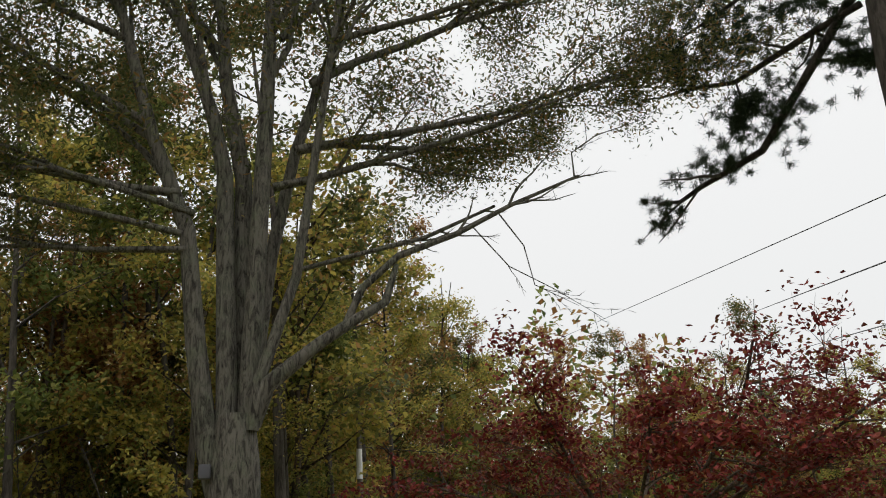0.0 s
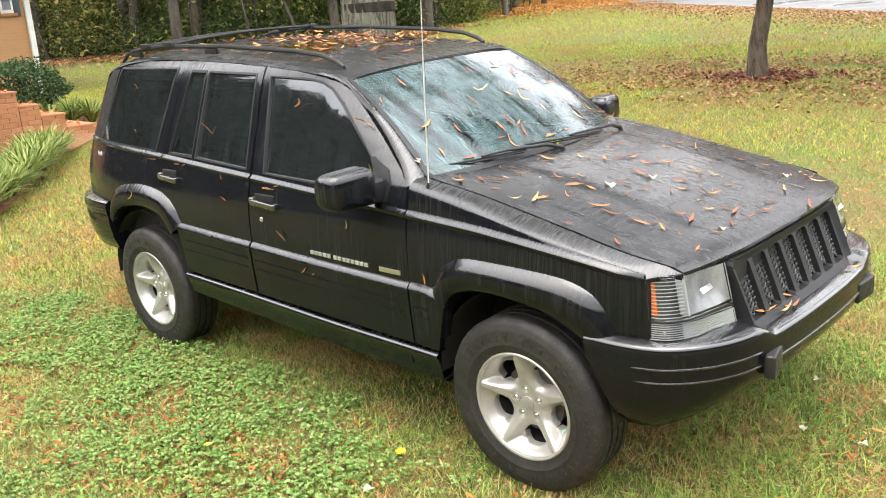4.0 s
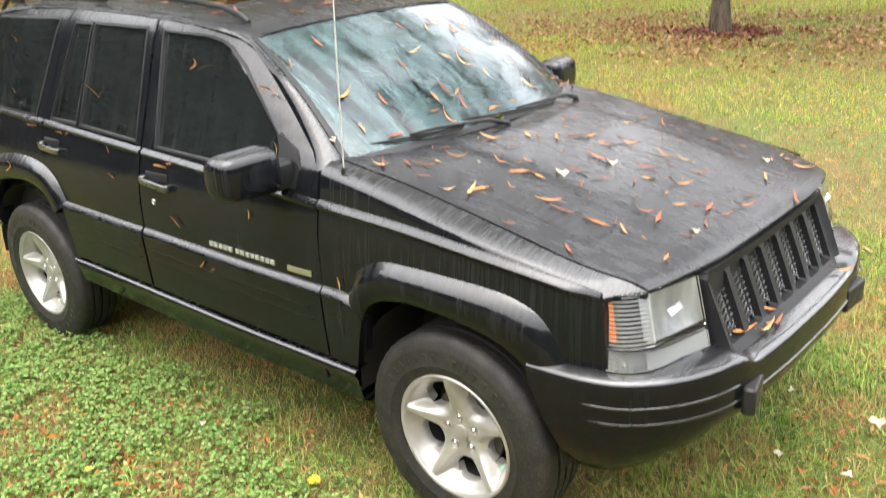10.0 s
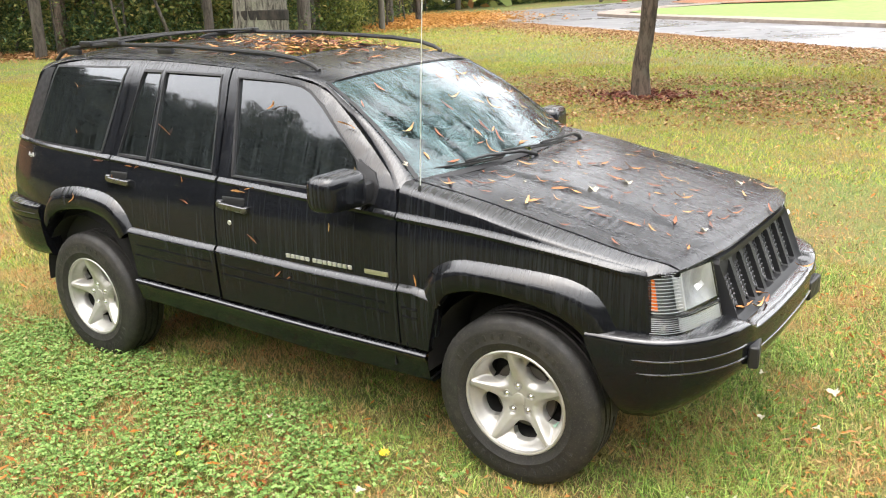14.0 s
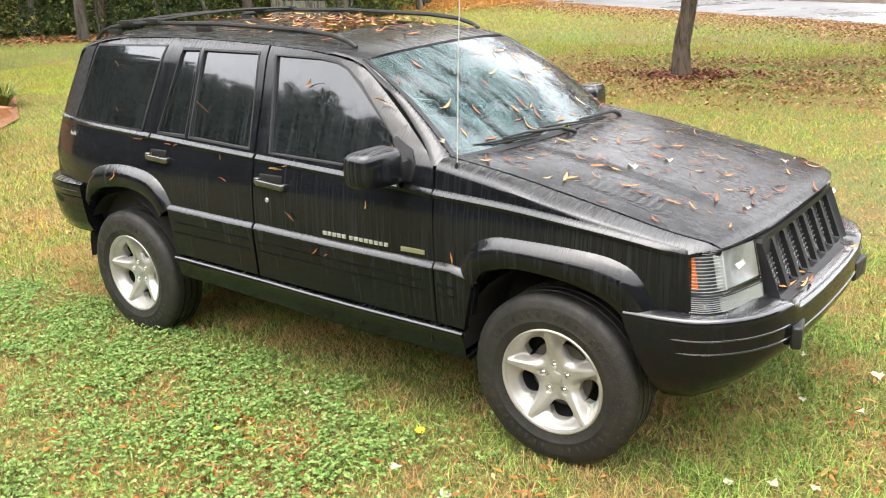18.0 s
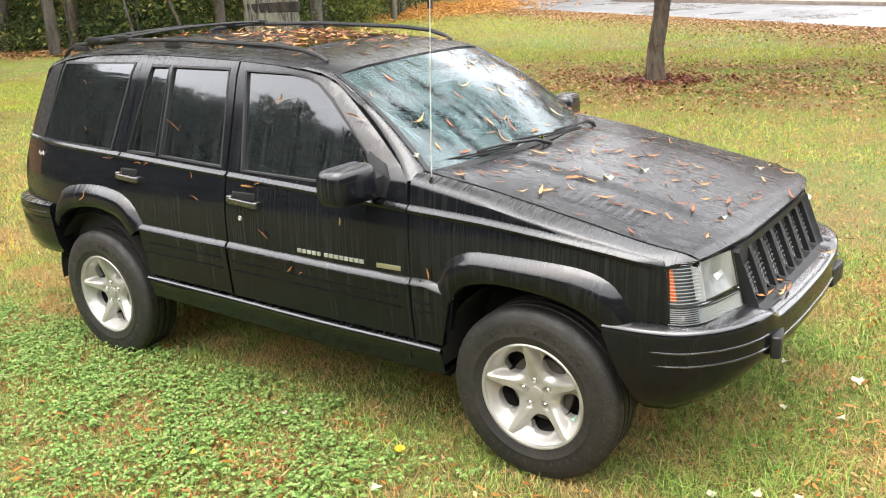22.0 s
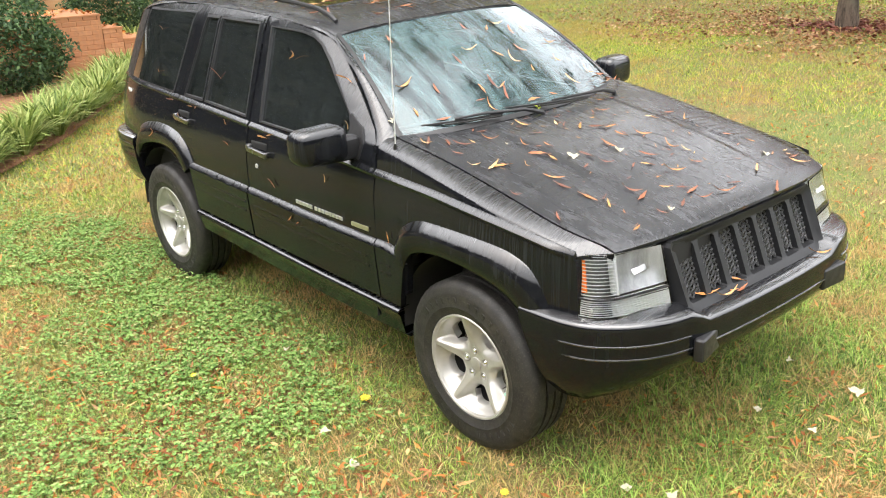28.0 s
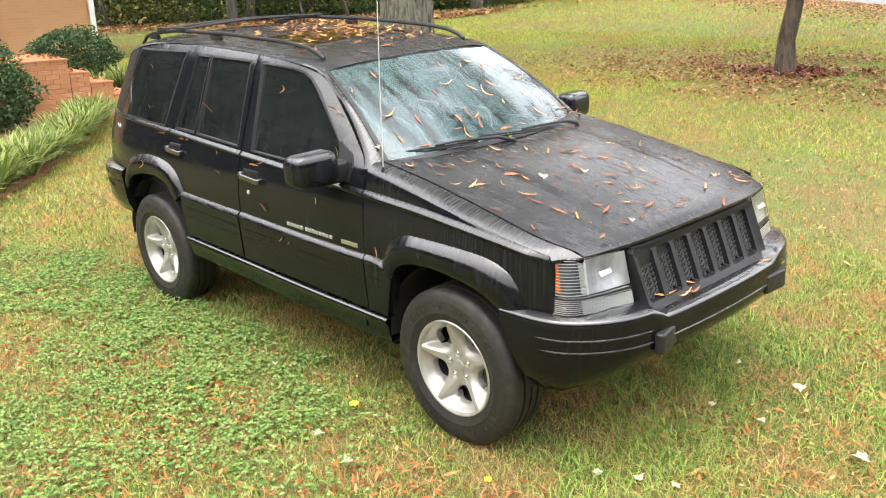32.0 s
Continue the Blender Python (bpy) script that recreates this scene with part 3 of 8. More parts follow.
SIDE = [(0.28, 0.79), (0.42, 0.825), (0.52, 0.836), (0.64, 0.842), (0.76, 0.846), (0.84, 0.846), (0.95, 0.838), (1.04, 0.820), (1.10, 0.800), (1.18, 0.768), (1.52, 0.624), (1.56, 0.606), (1.585, 0.591), (1.61, 0.570), (1.632, 0.545), (1.66, 0.50)]
ROOF_Z = [(-3.42, 1.50), (-3.30, 1.585), (-3.15, 1.640), (-2.95, 1.675), (-2.6, 1.690), (-2.0, 1.678), (-1.6, 1.658), (-1.3, 1.635), (-1.16, 1.612), (-1.06, 1.588)]
HOOD_EDGE = [(-0.62, 1.204), (-0.464, 1.180), (-0.215, 1.138), (0.0, 1.091), (0.3, 1.034), (0.48, 0.999), (0.56, 0.985), (0.61, 0.972), (0.64, 0.956)]
# the ledge along the whole side, and where the fender turns from upright to level
CREASE = [(-3.40, 1.198), (-3.141, 1.189), (-2.396, 1.154), (-1.948, 1.131), (-1.586, 1.114), (-1.184, 1.095), (-0.67, 1.069), (-0.538, 1.060), (-0.384, 1.053), (-0.146, 1.039), (0.095, 1.015), (0.315, 0.986), (0.478, 0.957), (0.54, 0.944)]
TURN_Z = [(-0.545, 1.142), (-0.299, 1.107), (-0.038, 1.063), (0.197, 1.018), (0.35, 0.990), (0.50, 0.962)]


def half(x, z):
    """Half width of the body at x, z."""
    w = smooth_table(z, SIDE)
    if x > -0.1:
        w -= 0.060 * ((x + 0.1) / 0.65) ** 2
    if x < -2.75:
        w -= 0.095 * ((-2.75 - x) / 0.65) ** 2.6
    if z > 1.15 and -1.35 < x < -0.5:
        # the frame beside the screen rolls inwards
        d = ((z - 1.212) - (-0.625 - x) * 0.705) / 1.2236
        w -= 0.022 * min(max((d + 0.055) / 0.055, 0), 1.2) ** 2 * min(max((z - 1.15) / 0.05, 0), 1)
    return w


def roof_z(x, y):
    a = abs(y)
    return smooth_table(x, ROOF_Z) + smooth_table(a, [(0, 0), (0.25, -0.006), (0.42, -0.014), (0.50, -0.022), (0.545, -0.030), (0.575, -0.039), (0.597, -0.051)])


def hood_z(x, y):
    a = abs(y)
    along = x + 0.150 * (1 - min(a / 0.7, 1) ** 2) * max(0, (-0.1 - x) / 0.5)
    crown = 0.045 * min(max((along + 0.52) / 0.5, 0), 1) ** 0.8 * (1 - 0.65 * min(max((x - 0.2) / 0.44, 0), 1))
    z = smooth_table(along, HOOD_EDGE) + crown * (1 - min(a / 0.71, 1) ** 2.6)
    u = min(max((0.40 - a) / 0.05, 0), 1)
    fade = min(max((0.52 - x) / 0.25, 0), 1) * min(max((x + 0.55) / 0.2, 0), 1)
    return z + 0.011 * u * u * (3 - 2 * u) * fade


SKEW = 0.045
MID = -0.04


def hood_x(x, y):
    lip = smooth_table(abs(y), [(0.0, 0.692), (0.3, 0.688), (0.46, 0.675), (0.6, 0.650), (0.66, 0.636), (0.70, 0.622)]) + SKEW * (y - MID)
    front = (lip - 0.64) * max(0, (x - 0.15) / 0.49) ** 1.5
    back = 0.150 * (1 - (abs(y) / 0.7) ** 2) * max(0, (-0.1 - x) / 0.5)
    return x + front + back


def hood_y(x, y):
    return y * (1 - 0.03 * max(0, (x - 0.3) / 0.24) ** 2 / 0.7) + MID * min(max(x / 0.6, 0), 1)


def side_panel(name, loops, mat, parent, sgn, proud=0.0, depth=0.03, label="", step_b=0.05):
    def out(x, z):
        return (x, sgn * (half(x, z) + proud), z)

    def inn(x, z):
        return (x, sgn * (half(x, z) + proud - depth), z)

    return part(name, shell(loops, out, inn, 0.09, step_b), mat, parent, label)


ARCH_F = [(-0.385, 0.42), (-0.365, 0.567), (-0.335, 0.705), (-0.285, 0.775), (-0.184, 0.810), (-0.057, 0.816), (0.109, 0.797), (0.221, 0.760), (0.29, 0.708), (0.325, 0.66)]
FLARE_F = [(-0.405, 0.798), (-0.355, 0.872), (-0.262, 0.921), (-0.138, 0.931), (0.102, 0.927), (0.250, 0.909), (0.345, 0.858), (0.408, 0.748)]
ARCH_R = [(-2.25, 0.50), (-2.285, 0.66), (-2.318, 0.745), (-2.372, 0.815), (-2.455, 0.858), (-2.60, 0.876), (-2.80, 0.850), (-2.905, 0.80), (-2.96, 0.73), (-3.0, 0.55)]
FLARE_R = [(-2.222, 0.805), (-2.285, 0.905), (-2.40, 0.970), (-2.62, 0.993), (-2.84, 0.966), (-2.935, 0.905), (-2.980, 0.808)]


def grown(loop, cx, cz, d, dz=None):
    out = []
    for x, z in loop:
        r = math.hypot(x - cx, z - cz)
        out.append((cx + (x - cx) * (r + d) / r, cz + (z - cz) * (r + (dz or d)) / r))
    return out


WIN_F = [(-1.512, 1.137), (-0.80, 1.118), (-0.768, 1.145), (-0.765, 1.20), (-0.800, 1.256), (-0.922, 1.360), (-1.037, 1.457), (-1.13, 1.520), (-1.203, 1.546), (-1.308, 1.560), (-1.590, 1.568)]
WIN_R = [(-1.654, 1.145), (-2.106, 1.167), (-2.118, 1.584), (-1.708, 1.576)]
WIN_RS = [(-2.137, 1.169), (-2.360, 1.174), (-2.284, 1.586), (-2.144, 1.585)]
WIN_Q = [(-2.505, 1.184), (-3.140, 1.206), (-3.035, 1.588), (-2.438, 1.592)]


def shrink(loop, d):
    cx = sum(p[0] for p in loop) / len(loop)
    cz = sum(p[1] for p in loop) / len(loop)
    return grown(loop, cx, cz, d)


def ledge(x0, x1, sgn):
    """The bright stepped edge along the side: an up-facing bevel over a small overhang."""
    rows = []
    for x in np.linspace(x0, x1, max(3, int(abs(x1 - x0) / 0.06))):
        zc = smooth_table(x, CREASE)
        w = half(x, zc)
        rows.append([(x, sgn * (w + o), zc + d) for o, d in ((-0.014, -0.030), (0.003, -0.026), (0.0125, -0.010), (0.0135, -0.004), (0.0095, 0.001), (-0.005, 0.012), (-0.024, 0.013))])
    bm = bmesh.new()
    add_grid(bm, rows)
    return bm


def lip(line, sgn, proud, drop=0.026):
    """A bevel along the top of the lower cladding."""
    rows = []
    for x, z in line:
        w = half(x, z)
        rows.append([(x, sgn * (w + o), z + d) for o, d in ((-0.01, 0.006), (0.002, 0.005), (0.010, 0.0), (proud + 0.001, -0.6 * drop), (proud + 0.004, -0.85 * drop), (proud + 0.002, -drop), (proud - 0.01, -drop - 0.002))])
    bm = bmesh.new()
    add_grid(bm, rows)
    return bm


def badge_bar(x0, x1, z0, z1, y, sgn):
    return box(((x0 + x1) / 2, sgn * y, (z0 + z1) / 2), (abs(x1 - x0), 0.006, abs(z1 - z0)), 0.0015)


def build_side(sgn):
    top_z = lambda x: roof_z(x, 0.597) - 0.003
    # doors
    df = [(-1.598, 0.47), (-0.535, 0.47), (-0.535, 0.78), (-0.548, 1.060), (-0.572, 1.165), (-0.625, 1.212), (-0.745, 1.306), (-0.895, 1.416), (-0.995, 1.488), (-1.09, 1.540), (-1.20, top_z(-1.20)), (-1.40, top_z(-1.40)), (-1.648, top_z(-1.648)), (-1.612, 1.22), (-1.600, 1.05)]
    door = side_panel("front_door", [df, WIN_F], PAINT, car, sgn, 0, 0.05)
    side_panel("window_seal", [shrink(WIN_F, 0.007), shrink(WIN_F, -0.007)], PLASTIC, door, sgn, 0.002, 0.02)
    side_panel("window_pane", [WIN_F], TINT, door, sgn, -0.012, 0.004, "wet tinted pane with rain streaks").visible_shadow = False
    dr = [(-2.195, 0.47), (-1.608, 0.47), (-1.610, 1.05), (-1.622, 1.22), (-1.660, top_z(-1.66)), (-2.0, top_z(-2.0)), (-2.375, top_z(-2.375)), (-2.395, 1.30), (-2.405, 1.17), (-2.425, 1.05), (-2.395, 0.985), (-2.30, 0.90), (-2.235, 0.80)]
    rdoor = side_panel("rear_door", [dr, WIN_R, WIN_RS], PAINT, car, sgn, 0, 0.05)
    for w in (WIN_R, WIN_RS):
        side_panel("window_seal", [shrink(w, 0.007), shrink(w, -0.006)], PLASTIC, rdoor, sgn, 0.002, 0.02)
        side_panel("window_pane", [w], TINT, rdoor, sgn, -0.012, 0.004, "wet tinted pane with rain streaks").visible_shadow = False
    # drip rail and belt seal
    for x0, x1, own in ((-1.596, -0.552, door), (-2.405, -1.612, rdoor)):
        part("belt_ledge", ledge(x0, x1, sgn), PAINT, own, angle=0.5)
    # fender with wheel arch
    ff = [(-0.527, 0.47)] + [(x, z) for x, z in ARCH_F if z > 0.46] + [(0.40, 0.73), (0.532, 0.736), (0.512, 0.935)] + [(x, smooth_table(x, CREASE) - 0.014) for x in (0.47, 0.42, 0.35, 0.2, 0.0, -0.16, -0.35, -0.538)]
    fender = side_panel("front_fender", [ff], PAINT, car, sgn, 0, 0.03)
    # shoulder above the crease, up to the bonnet
    bm = bmesh.new()
    rows = []
    for k in range(25):
        s = -0.545 + 1.185 * min(k, 23) / 23
        x = -0.545 + 1.049 * (s + 0.545) / 1.185
        zc, zh = smooth_table(x, CREASE), hood_z(s, 0.702) - 0.003
        wf = half(x, zc)
        zb = min(max(smooth_table(x, TURN_Z), zc + 0.017), zh - 0.008)
        xh, wh = hood_x(s, sgn * 0.702), sgn * hood_y(s, sgn * 0.702) + 0.005
        fade = min(max((0.51 - x) / 0.10, 0.1), 1)
        wb = wf - 0.011 - 0.14 * (zb - zc)
        row = [(x, sgn * (wf + o), zc + d) for o, d in ((-0.014, -0.030), (0.003, -0.026), (0.0125 * fade, -0.010), (0.0135 * fade, -0.004), (0.0095 * fade, 0.001), (-0.005, 0.012), (-0.011, 0.0135))]
        row.append((x, sgn * (wf - 0.011 + wb) / 2, (zc + 0.0135 + zb) / 2))
        for u in (0.0, 0.15, 0.3, 0.45, 0.6, 0.75, 0.88, 1.0):
            ang = u * math.pi / 2
            v = 1 - math.cos(ang)
            row.append((x + (xh - x) * v, sgn * (wb + (wh - wb) * v), zb + (zh - zb) * math.sin(ang)))
        row.append((xh, sgn * wh, zh - 0.03))
        if k == 24:
            row = [(px + 0.002, py, pz - 0.014) for px, py, pz in row]
        rows.append(row)
    add_grid(bm, rows)
    part("shoulder", bm, PAINT, fender, angle=0.45)
    # quarter panel
    tail = [(-3.395, 0.80), (-3.40, 1.0), (-3.385, 1.15), (-3.345, 1.30), (-3.29, 1.45), (-3.225, top_z(-3.225))]
    qp = [(-2.225, 0.80), (-2.29, 0.908), (-2.385, 0.993), (-2.415, 1.05), (-2.395, 1.17), (-2.385, 1.30), (-2.367, top_z(-2.367)), (-2.8, top_z(-2.8)), (-3.1, top_z(-3.1))] + tail[::-1] + [(-3.07, 0.80)] + [(x, z) for x, z in reversed(ARCH_R) if z > 0.76]
    quarter = side_panel("quarter_panel", [qp, WIN_Q], PAINT, car, sgn, 0, 0.03)
    part("belt_ledge", ledge(-3.36, -2.418, sgn), PAINT, quarter, angle=0.5)
    side_panel("window_pane", [shrink(WIN_Q, 0.012)], TINT, quarter, sgn, 0.003, 0.004, "wet tinted fixed pane").visible_shadow = False
    side_panel("window_seal", [shrink(WIN_Q, 0.022), shrink(WIN_Q, 0.006)], PLASTIC, quarter, sgn, 0.004, 0.012)
    # dark pillar trim behind the pane
    side_panel("pillar_trim", [[(-3.15, 1.20), (-3.33, 1.19), (-3.24, 1.50), (-3.19, 1.58), (-3.08, 1.59)]], PLASTIC, quarter, sgn, 0.003, 0.01)
    # flares
    for inner, outer, own in (([(x, z) for x, z in ARCH_F if z > 0.62], list(FLARE_F), fender), ([(x, z) for x, z in ARCH_R if z > 0.69], list(FLARE_R), quarter)):
        bm = bmesh.new()
        rows = []
        n = len(inner)
        for i in range(4 * (n - 1) + 1):
            k, u = min(i // 4, n - 2), i / 4 - min(i // 4, n - 2)

            def at(l):
                p0, p1, p2, p3 = l[max(k - 1, 0)], l[k], l[k + 1], l[min(k + 2, n - 1)]
                return tuple(0.5 * (2 * p1[j] + (p2[j] - p0[j]) * u + (2 * p0[j] - 5 * p1[j] + 4 * p2[j] - p3[j]) * u * u + (3 * p1[j] - p0[j] - 3 * p2[j] + p3[j]) * u**3) for j in (0, 1))

            a, b = at(inner), at(outer)
            row = []
            for s, lift in ((-0.05, -0.06), (-0.01, 0.012), (0.0, 0.022), (0.04, 0.029), (0.3, 0.034), (0.52, 0.0345), (0.60, 0.032), (0.68, 0.0275), (0.96, 0.005), (1.0, -0.006)):
                x, z = a[0] + (b[0] - a[0]) * s, a[1] + (b[1] - a[1]) * s
                row.append((x, sgn * (half(x, z) + lift), z))
            rows.append(row)
        add_grid(bm, rows)
        part("wheel_arch_flare", bm, CLAD, own, angle=0.9)
    # ribbed lower cladding
    for loop, own, ribs, top in (
        ([(-1.596, 0.537), (-0.535, 0.511), (-0.535, 0.752), (-1.596, 0.775)], door, [((-1.575, 0.718), (-0.60, 0.693)), ((-1.575, 0.672), (-0.585, 0.650))], [(-1.596, 0.797), (-1.30, 0.788), (-0.996, 0.780), (-0.75, 0.776), (-0.535, 0.773)]),
        ([(-2.222, 0.556), (-1.612, 0.540), (-1.610, 0.776), (-2.245, 0.795)], rdoor, [((-2.19, 0.735), (-1.635, 0.722)), ((-2.21, 0.680), (-1.645, 0.672))], [(-2.245, 0.813), (-2.0, 0.806), (-1.80, 0.800), (-1.611, 0.796)]),
        ([(-0.527, 0.510), (-0.395, 0.506), (-0.372, 0.60), (-0.345, 0.70), (-0.325, 0.730), (-0.375, 0.738), (-0.44, 0.752), (-0.527, 0.752)], fender, [((-0.512, 0.688), (-0.435, 0.686)), ((-0.512, 0.648), (-0.435, 0.646))], [(-0.527, 0.775), (-0.45, 0.776), (-0.41, 0.768), (-0.375, 0.760), (-0.318, 0.752)]),
    ):
        mould = side_panel("side_moulding", [loop], CLAD, own, sgn, 0.020, 0.03, step_b=0.04)
        for (xa, za), (xb, zb) in ribs:
            bm = bmesh.new()
            add_grid(bm, [[(x, sgn * (half(x, z) + 0.0195 + o), z + d) for o, d in ((0.0, 0.010), (0.0, 0.004), (0.0042, -0.003), (0.0042, -0.006), (0.0, -0.011))] for x, z in [(xa + (xb - xa) * k / 10, za + (zb - za) * k / 10) for k in range(11)]])
            part("rib", bm, GLOSS, mould)
        part("moulding_lip", lip(top, sgn, 0.021), CLAD, mould)
    # sill
    sill_top = [(-2.235, 0.541), (-1.64, 0.524), (-1.04, 0.503), (-0.566, 0.495), (-0.40, 0.492)]
    bm = bmesh.new()
    rows = []
    for x in np.linspace(-2.235, -0.40, 32):
        zt = smooth_table(x, sill_top)
        low = lerp_table(x, [(-2.235, 0.405), (-1.47, 0.372), (-1.1, 0.354), (-0.40, 0.347)])
        w = half(x, zt)
        rows.append([(x, sgn * (w + o), z) for o, z in ((-0.03, zt + 0.005), (0.022, zt + 0.002), (0.031, zt - 0.002), (0.036, zt - 0.008), (0.037, zt - 0.014), (0.024, zt - 0.030), (0.014, (zt + low) / 2), (0.002, low + 0.02), (-0.026, low), (-0.20, low + 0.01))])
    add_grid(bm, rows)
    bmesh.ops.holes_fill(bm, edges=bm.edges, sides=12)
    sill = part("sill", bm, GLOSS, car, angle=0.7)
    for x in (-0.566,):
        part("sill_joint", box((x, sgn * (half(x, 0.45) + 0.016), 0.455), (0.005, 0.020, 0.090), 0.001), DARK, sill)
    # handles and lock
    for own, x0, x1, z in ((door, -1.575, -1.375, 1.018), (rdoor, -2.405, -2.225, 1.066)):
        xm = (x0 + x1) / 2
        bm = bmesh.new()
        # dark plate on the door skin, drawn as the scoop's shade
        add_box(bm, (xm - 0.01, sgn * (half(xm, z) - 0.0085), z + 0.006), (x1 - x0 - 0.05, 0.02, 0.042), 0.0095, None, 3)
        hd = part("handle_shade", bm, DARK, own)
        bm = bmesh.new()
        add_box(bm, (xm + 0.006, sgn * (half(xm, z) + 0.024), z - 0.016), (x1 - x0 - 0.02, 0.020, 0.030), 0.009, Matrix.Rotation(radians(4), 4, "Y"), 3)
        add_box(bm, (x0 + 0.022, sgn * (half(xm, z) + 0.016), z - 0.004), (0.034, 0.032, 0.034), 0.011, None, 3)
        add_box(bm, (x1 - 0.010, sgn * (half(xm, z) + 0.016), z - 0.018), (0.026, 0.032, 0.028), 0.009, None, 3)
        part("door_handle", bm, TRIM, own, "black pull handle")
    bm = revolve([(0.0, 0.0015), (0.006, 0.002), (0.0075, 0.0045), (0.010, 0.0045), (0.012, 0.002), (0.012, -0.01)], 16)
    bmesh.ops.transform(bm, matrix=Matrix.Translation((-1.505, sgn * half(-1.5, 0.925), 0.925)) @ Matrix.Diagonal((1, sgn, 1, 1)), verts=bm.verts)
    part("door_lock", bm, STEEL, door, "small chrome key lock")
    # mirror
    bm = bmesh.new()
    add_box(bm, (0, 0, 0), (0.14, 0.225, 0.156), 0.058, seg=5)
    for v in bm.verts:
        v.co.x += 0.018 * (v.co.y * sgn) / 0.12 * -1
        v.co.z *= 1 - 0.05 * (v.co.y * sgn) / 0.13
    bmesh.ops.translate(bm, vec=(-0.728, sgn * 0.962, 1.176), verts=bm.verts)
    mir = part("side_mirror", bm, PAINT, door)
    bm = bmesh.new()
    add_box(bm, (-0.788, sgn * 0.962, 1.176), (0.03, 0.185, 0.115), 0.01)
    part("mirror_glass", bm, CHROME, mir)
    side_panel("mirror_sail", [[(-0.79, 1.100), (-0.665, 1.092), (-0.655, 1.155), (-0.690, 1.215), (-0.785, 1.262), (-0.772, 1.20)]], PLASTIC, door, sgn, 0.006, 0.02)
    bm = bmesh.new()
    add_box(bm, (-0.718, sgn * 0.835, 1.142), (0.082, 0.13, 0.100), 0.028, seg=3)
    part("mirror_arm", bm, PLASTIC, mir)
    # headlight unit
    lamp = thing("headlight", "", "")
    lamp.parent = car
    ys = lambda v: sgn * v + MID

    def curve_xy(u):
        """Along the lamp from the side to the grille."""
        return smooth_table(u, [(0, 0.569), (0.22, 0.621), (0.45, 0.668), (1.0, 0.717)]), smooth_table(u, [(0, 0.753), (0.22, 0.734), (0.45, 0.672), (1.0, 0.460)])

    def lamp_strip(z0, z1, u0, u1, back=0.0, n=14, thick=0.006, lean=0.049, bowl=0.0):
        bm = bmesh.new()
        front, rear = [], []
        for k in range(n + 1):
            u = u0 + (u1 - u0) * k / n
            x, y = curve_xy(u)
            zt = z1 - 0.010 * u
            row = []
            for j in range(5):
                z = z0 + (zt - z0) * j / 4
                deep = back + bowl * math.sin(math.pi * k / n) * math.sin(math.pi * j / 4)
                yy = y - deep * 0.4 - 0.036 * (1 - u) * (z - 0.75) / 0.2
                row.append((x - deep - lean * (z - 0.75) / 0.22 + SKEW * sgn * yy, ys(yy), z))
            front.append(row)
        add_grid(bm, front)
        r = [[(p[0] - thick, p[1], p[2]) for p in row] for row in front]
        add_grid(bm, r)
        for a, b in ((front[0], r[0]), (front[-1], r[-1])):
            add_grid(bm, [a, b])
        add_grid(bm, [[row[0] for row in front], [row[0] for row in r]])
        add_grid(bm, [[row[-1] for row in front], [row[-1] for row in r]])
        bmesh.ops.remove_doubles(bm, verts=bm.verts, dist=1e-5)
        return bm

    part("reflector", lamp_strip(0.812, 0.950, 0.475, 1.0, 0.014, 20, 0.004, bowl=0.024), BOWL, lamp, "silvered bowl of the main lamp")
    part("lamp_back", lamp_strip(0.730, 0.955, 0.0, 1.0, 0.045), RIBBED, lamp)
    lens = part("lens", lamp_strip(0.808, 0.956, 0.0, 1.0), LENS, lamp, "clear wet lens")
    for k in range(12):
        z = 0.813 + k * 0.0118
        bm = lamp_strip(z, z + 0.0040, 0.0, 0.47, 0.010, 9, 0.010)
        part("lens_rib", bm, REFLECT, lens)
    part("amber_reflector", lamp_strip(0.822, 0.940, 0.075, 0.155, 0.0115, 5, 0.004), AMBER, lamp, "orange side marker")
    low = part("lower_lamp", lamp_strip(0.730, 0.800, 0.0, 1.0), LENS, lamp, "ribbed clear turn lamp")
    for k in range(9):
        z = 0.735 + k * 0.0072
        part("lens_rib", lamp_strip(z, z + 0.0036, 0.0, 1.0, 0.010, 12, 0.010), REFLECT, low)
    part("turn_reflector", lamp_strip(0.733, 0.798, 0.42, 1.0, 0.022, 10, 0.004), REFLECT, lamp, "silvered turn-lamp reflector")
    part("lamp_divider", lamp_strip(0.801, 0.807, 0.0, 1.0, -0.001, 12, 0.03), PLASTIC, lamp)
    part("lamp_partition", lamp_strip(0.812, 0.950, 0.462, 0.480, 0.006, 2, 0.03), REFLECT, lamp)
    bm = bmesh.new()
    x, y = curve_xy(0.76)
    x += SKEW * sgn * y
    # added pale bar, stands in for the bright wedge glinting in the lens
    add_box(bm, (x - 0.036, ys(y + 0.015), 0.884), (0.004, 0.070, 0.020), 0.001, Matrix.Rotation(radians(-38), 4, "Y"))
    part("bright_wedge", bm, REFLECT, lamp, "pale bar added as the lens's bright wedge")
    bm = bmesh.new()
    x, y = curve_xy(0.16)
    x += SKEW * sgn * y
    add_box(bm, (x + 0.001, ys(y + 0.001), 0.770), (0.008, 0.012, 0.012), 0.003)
    part("marker_bulb", bm, BADGE, lamp, "small pale bulb")


for sgn in (-1, 1):
    build_side(sgn)


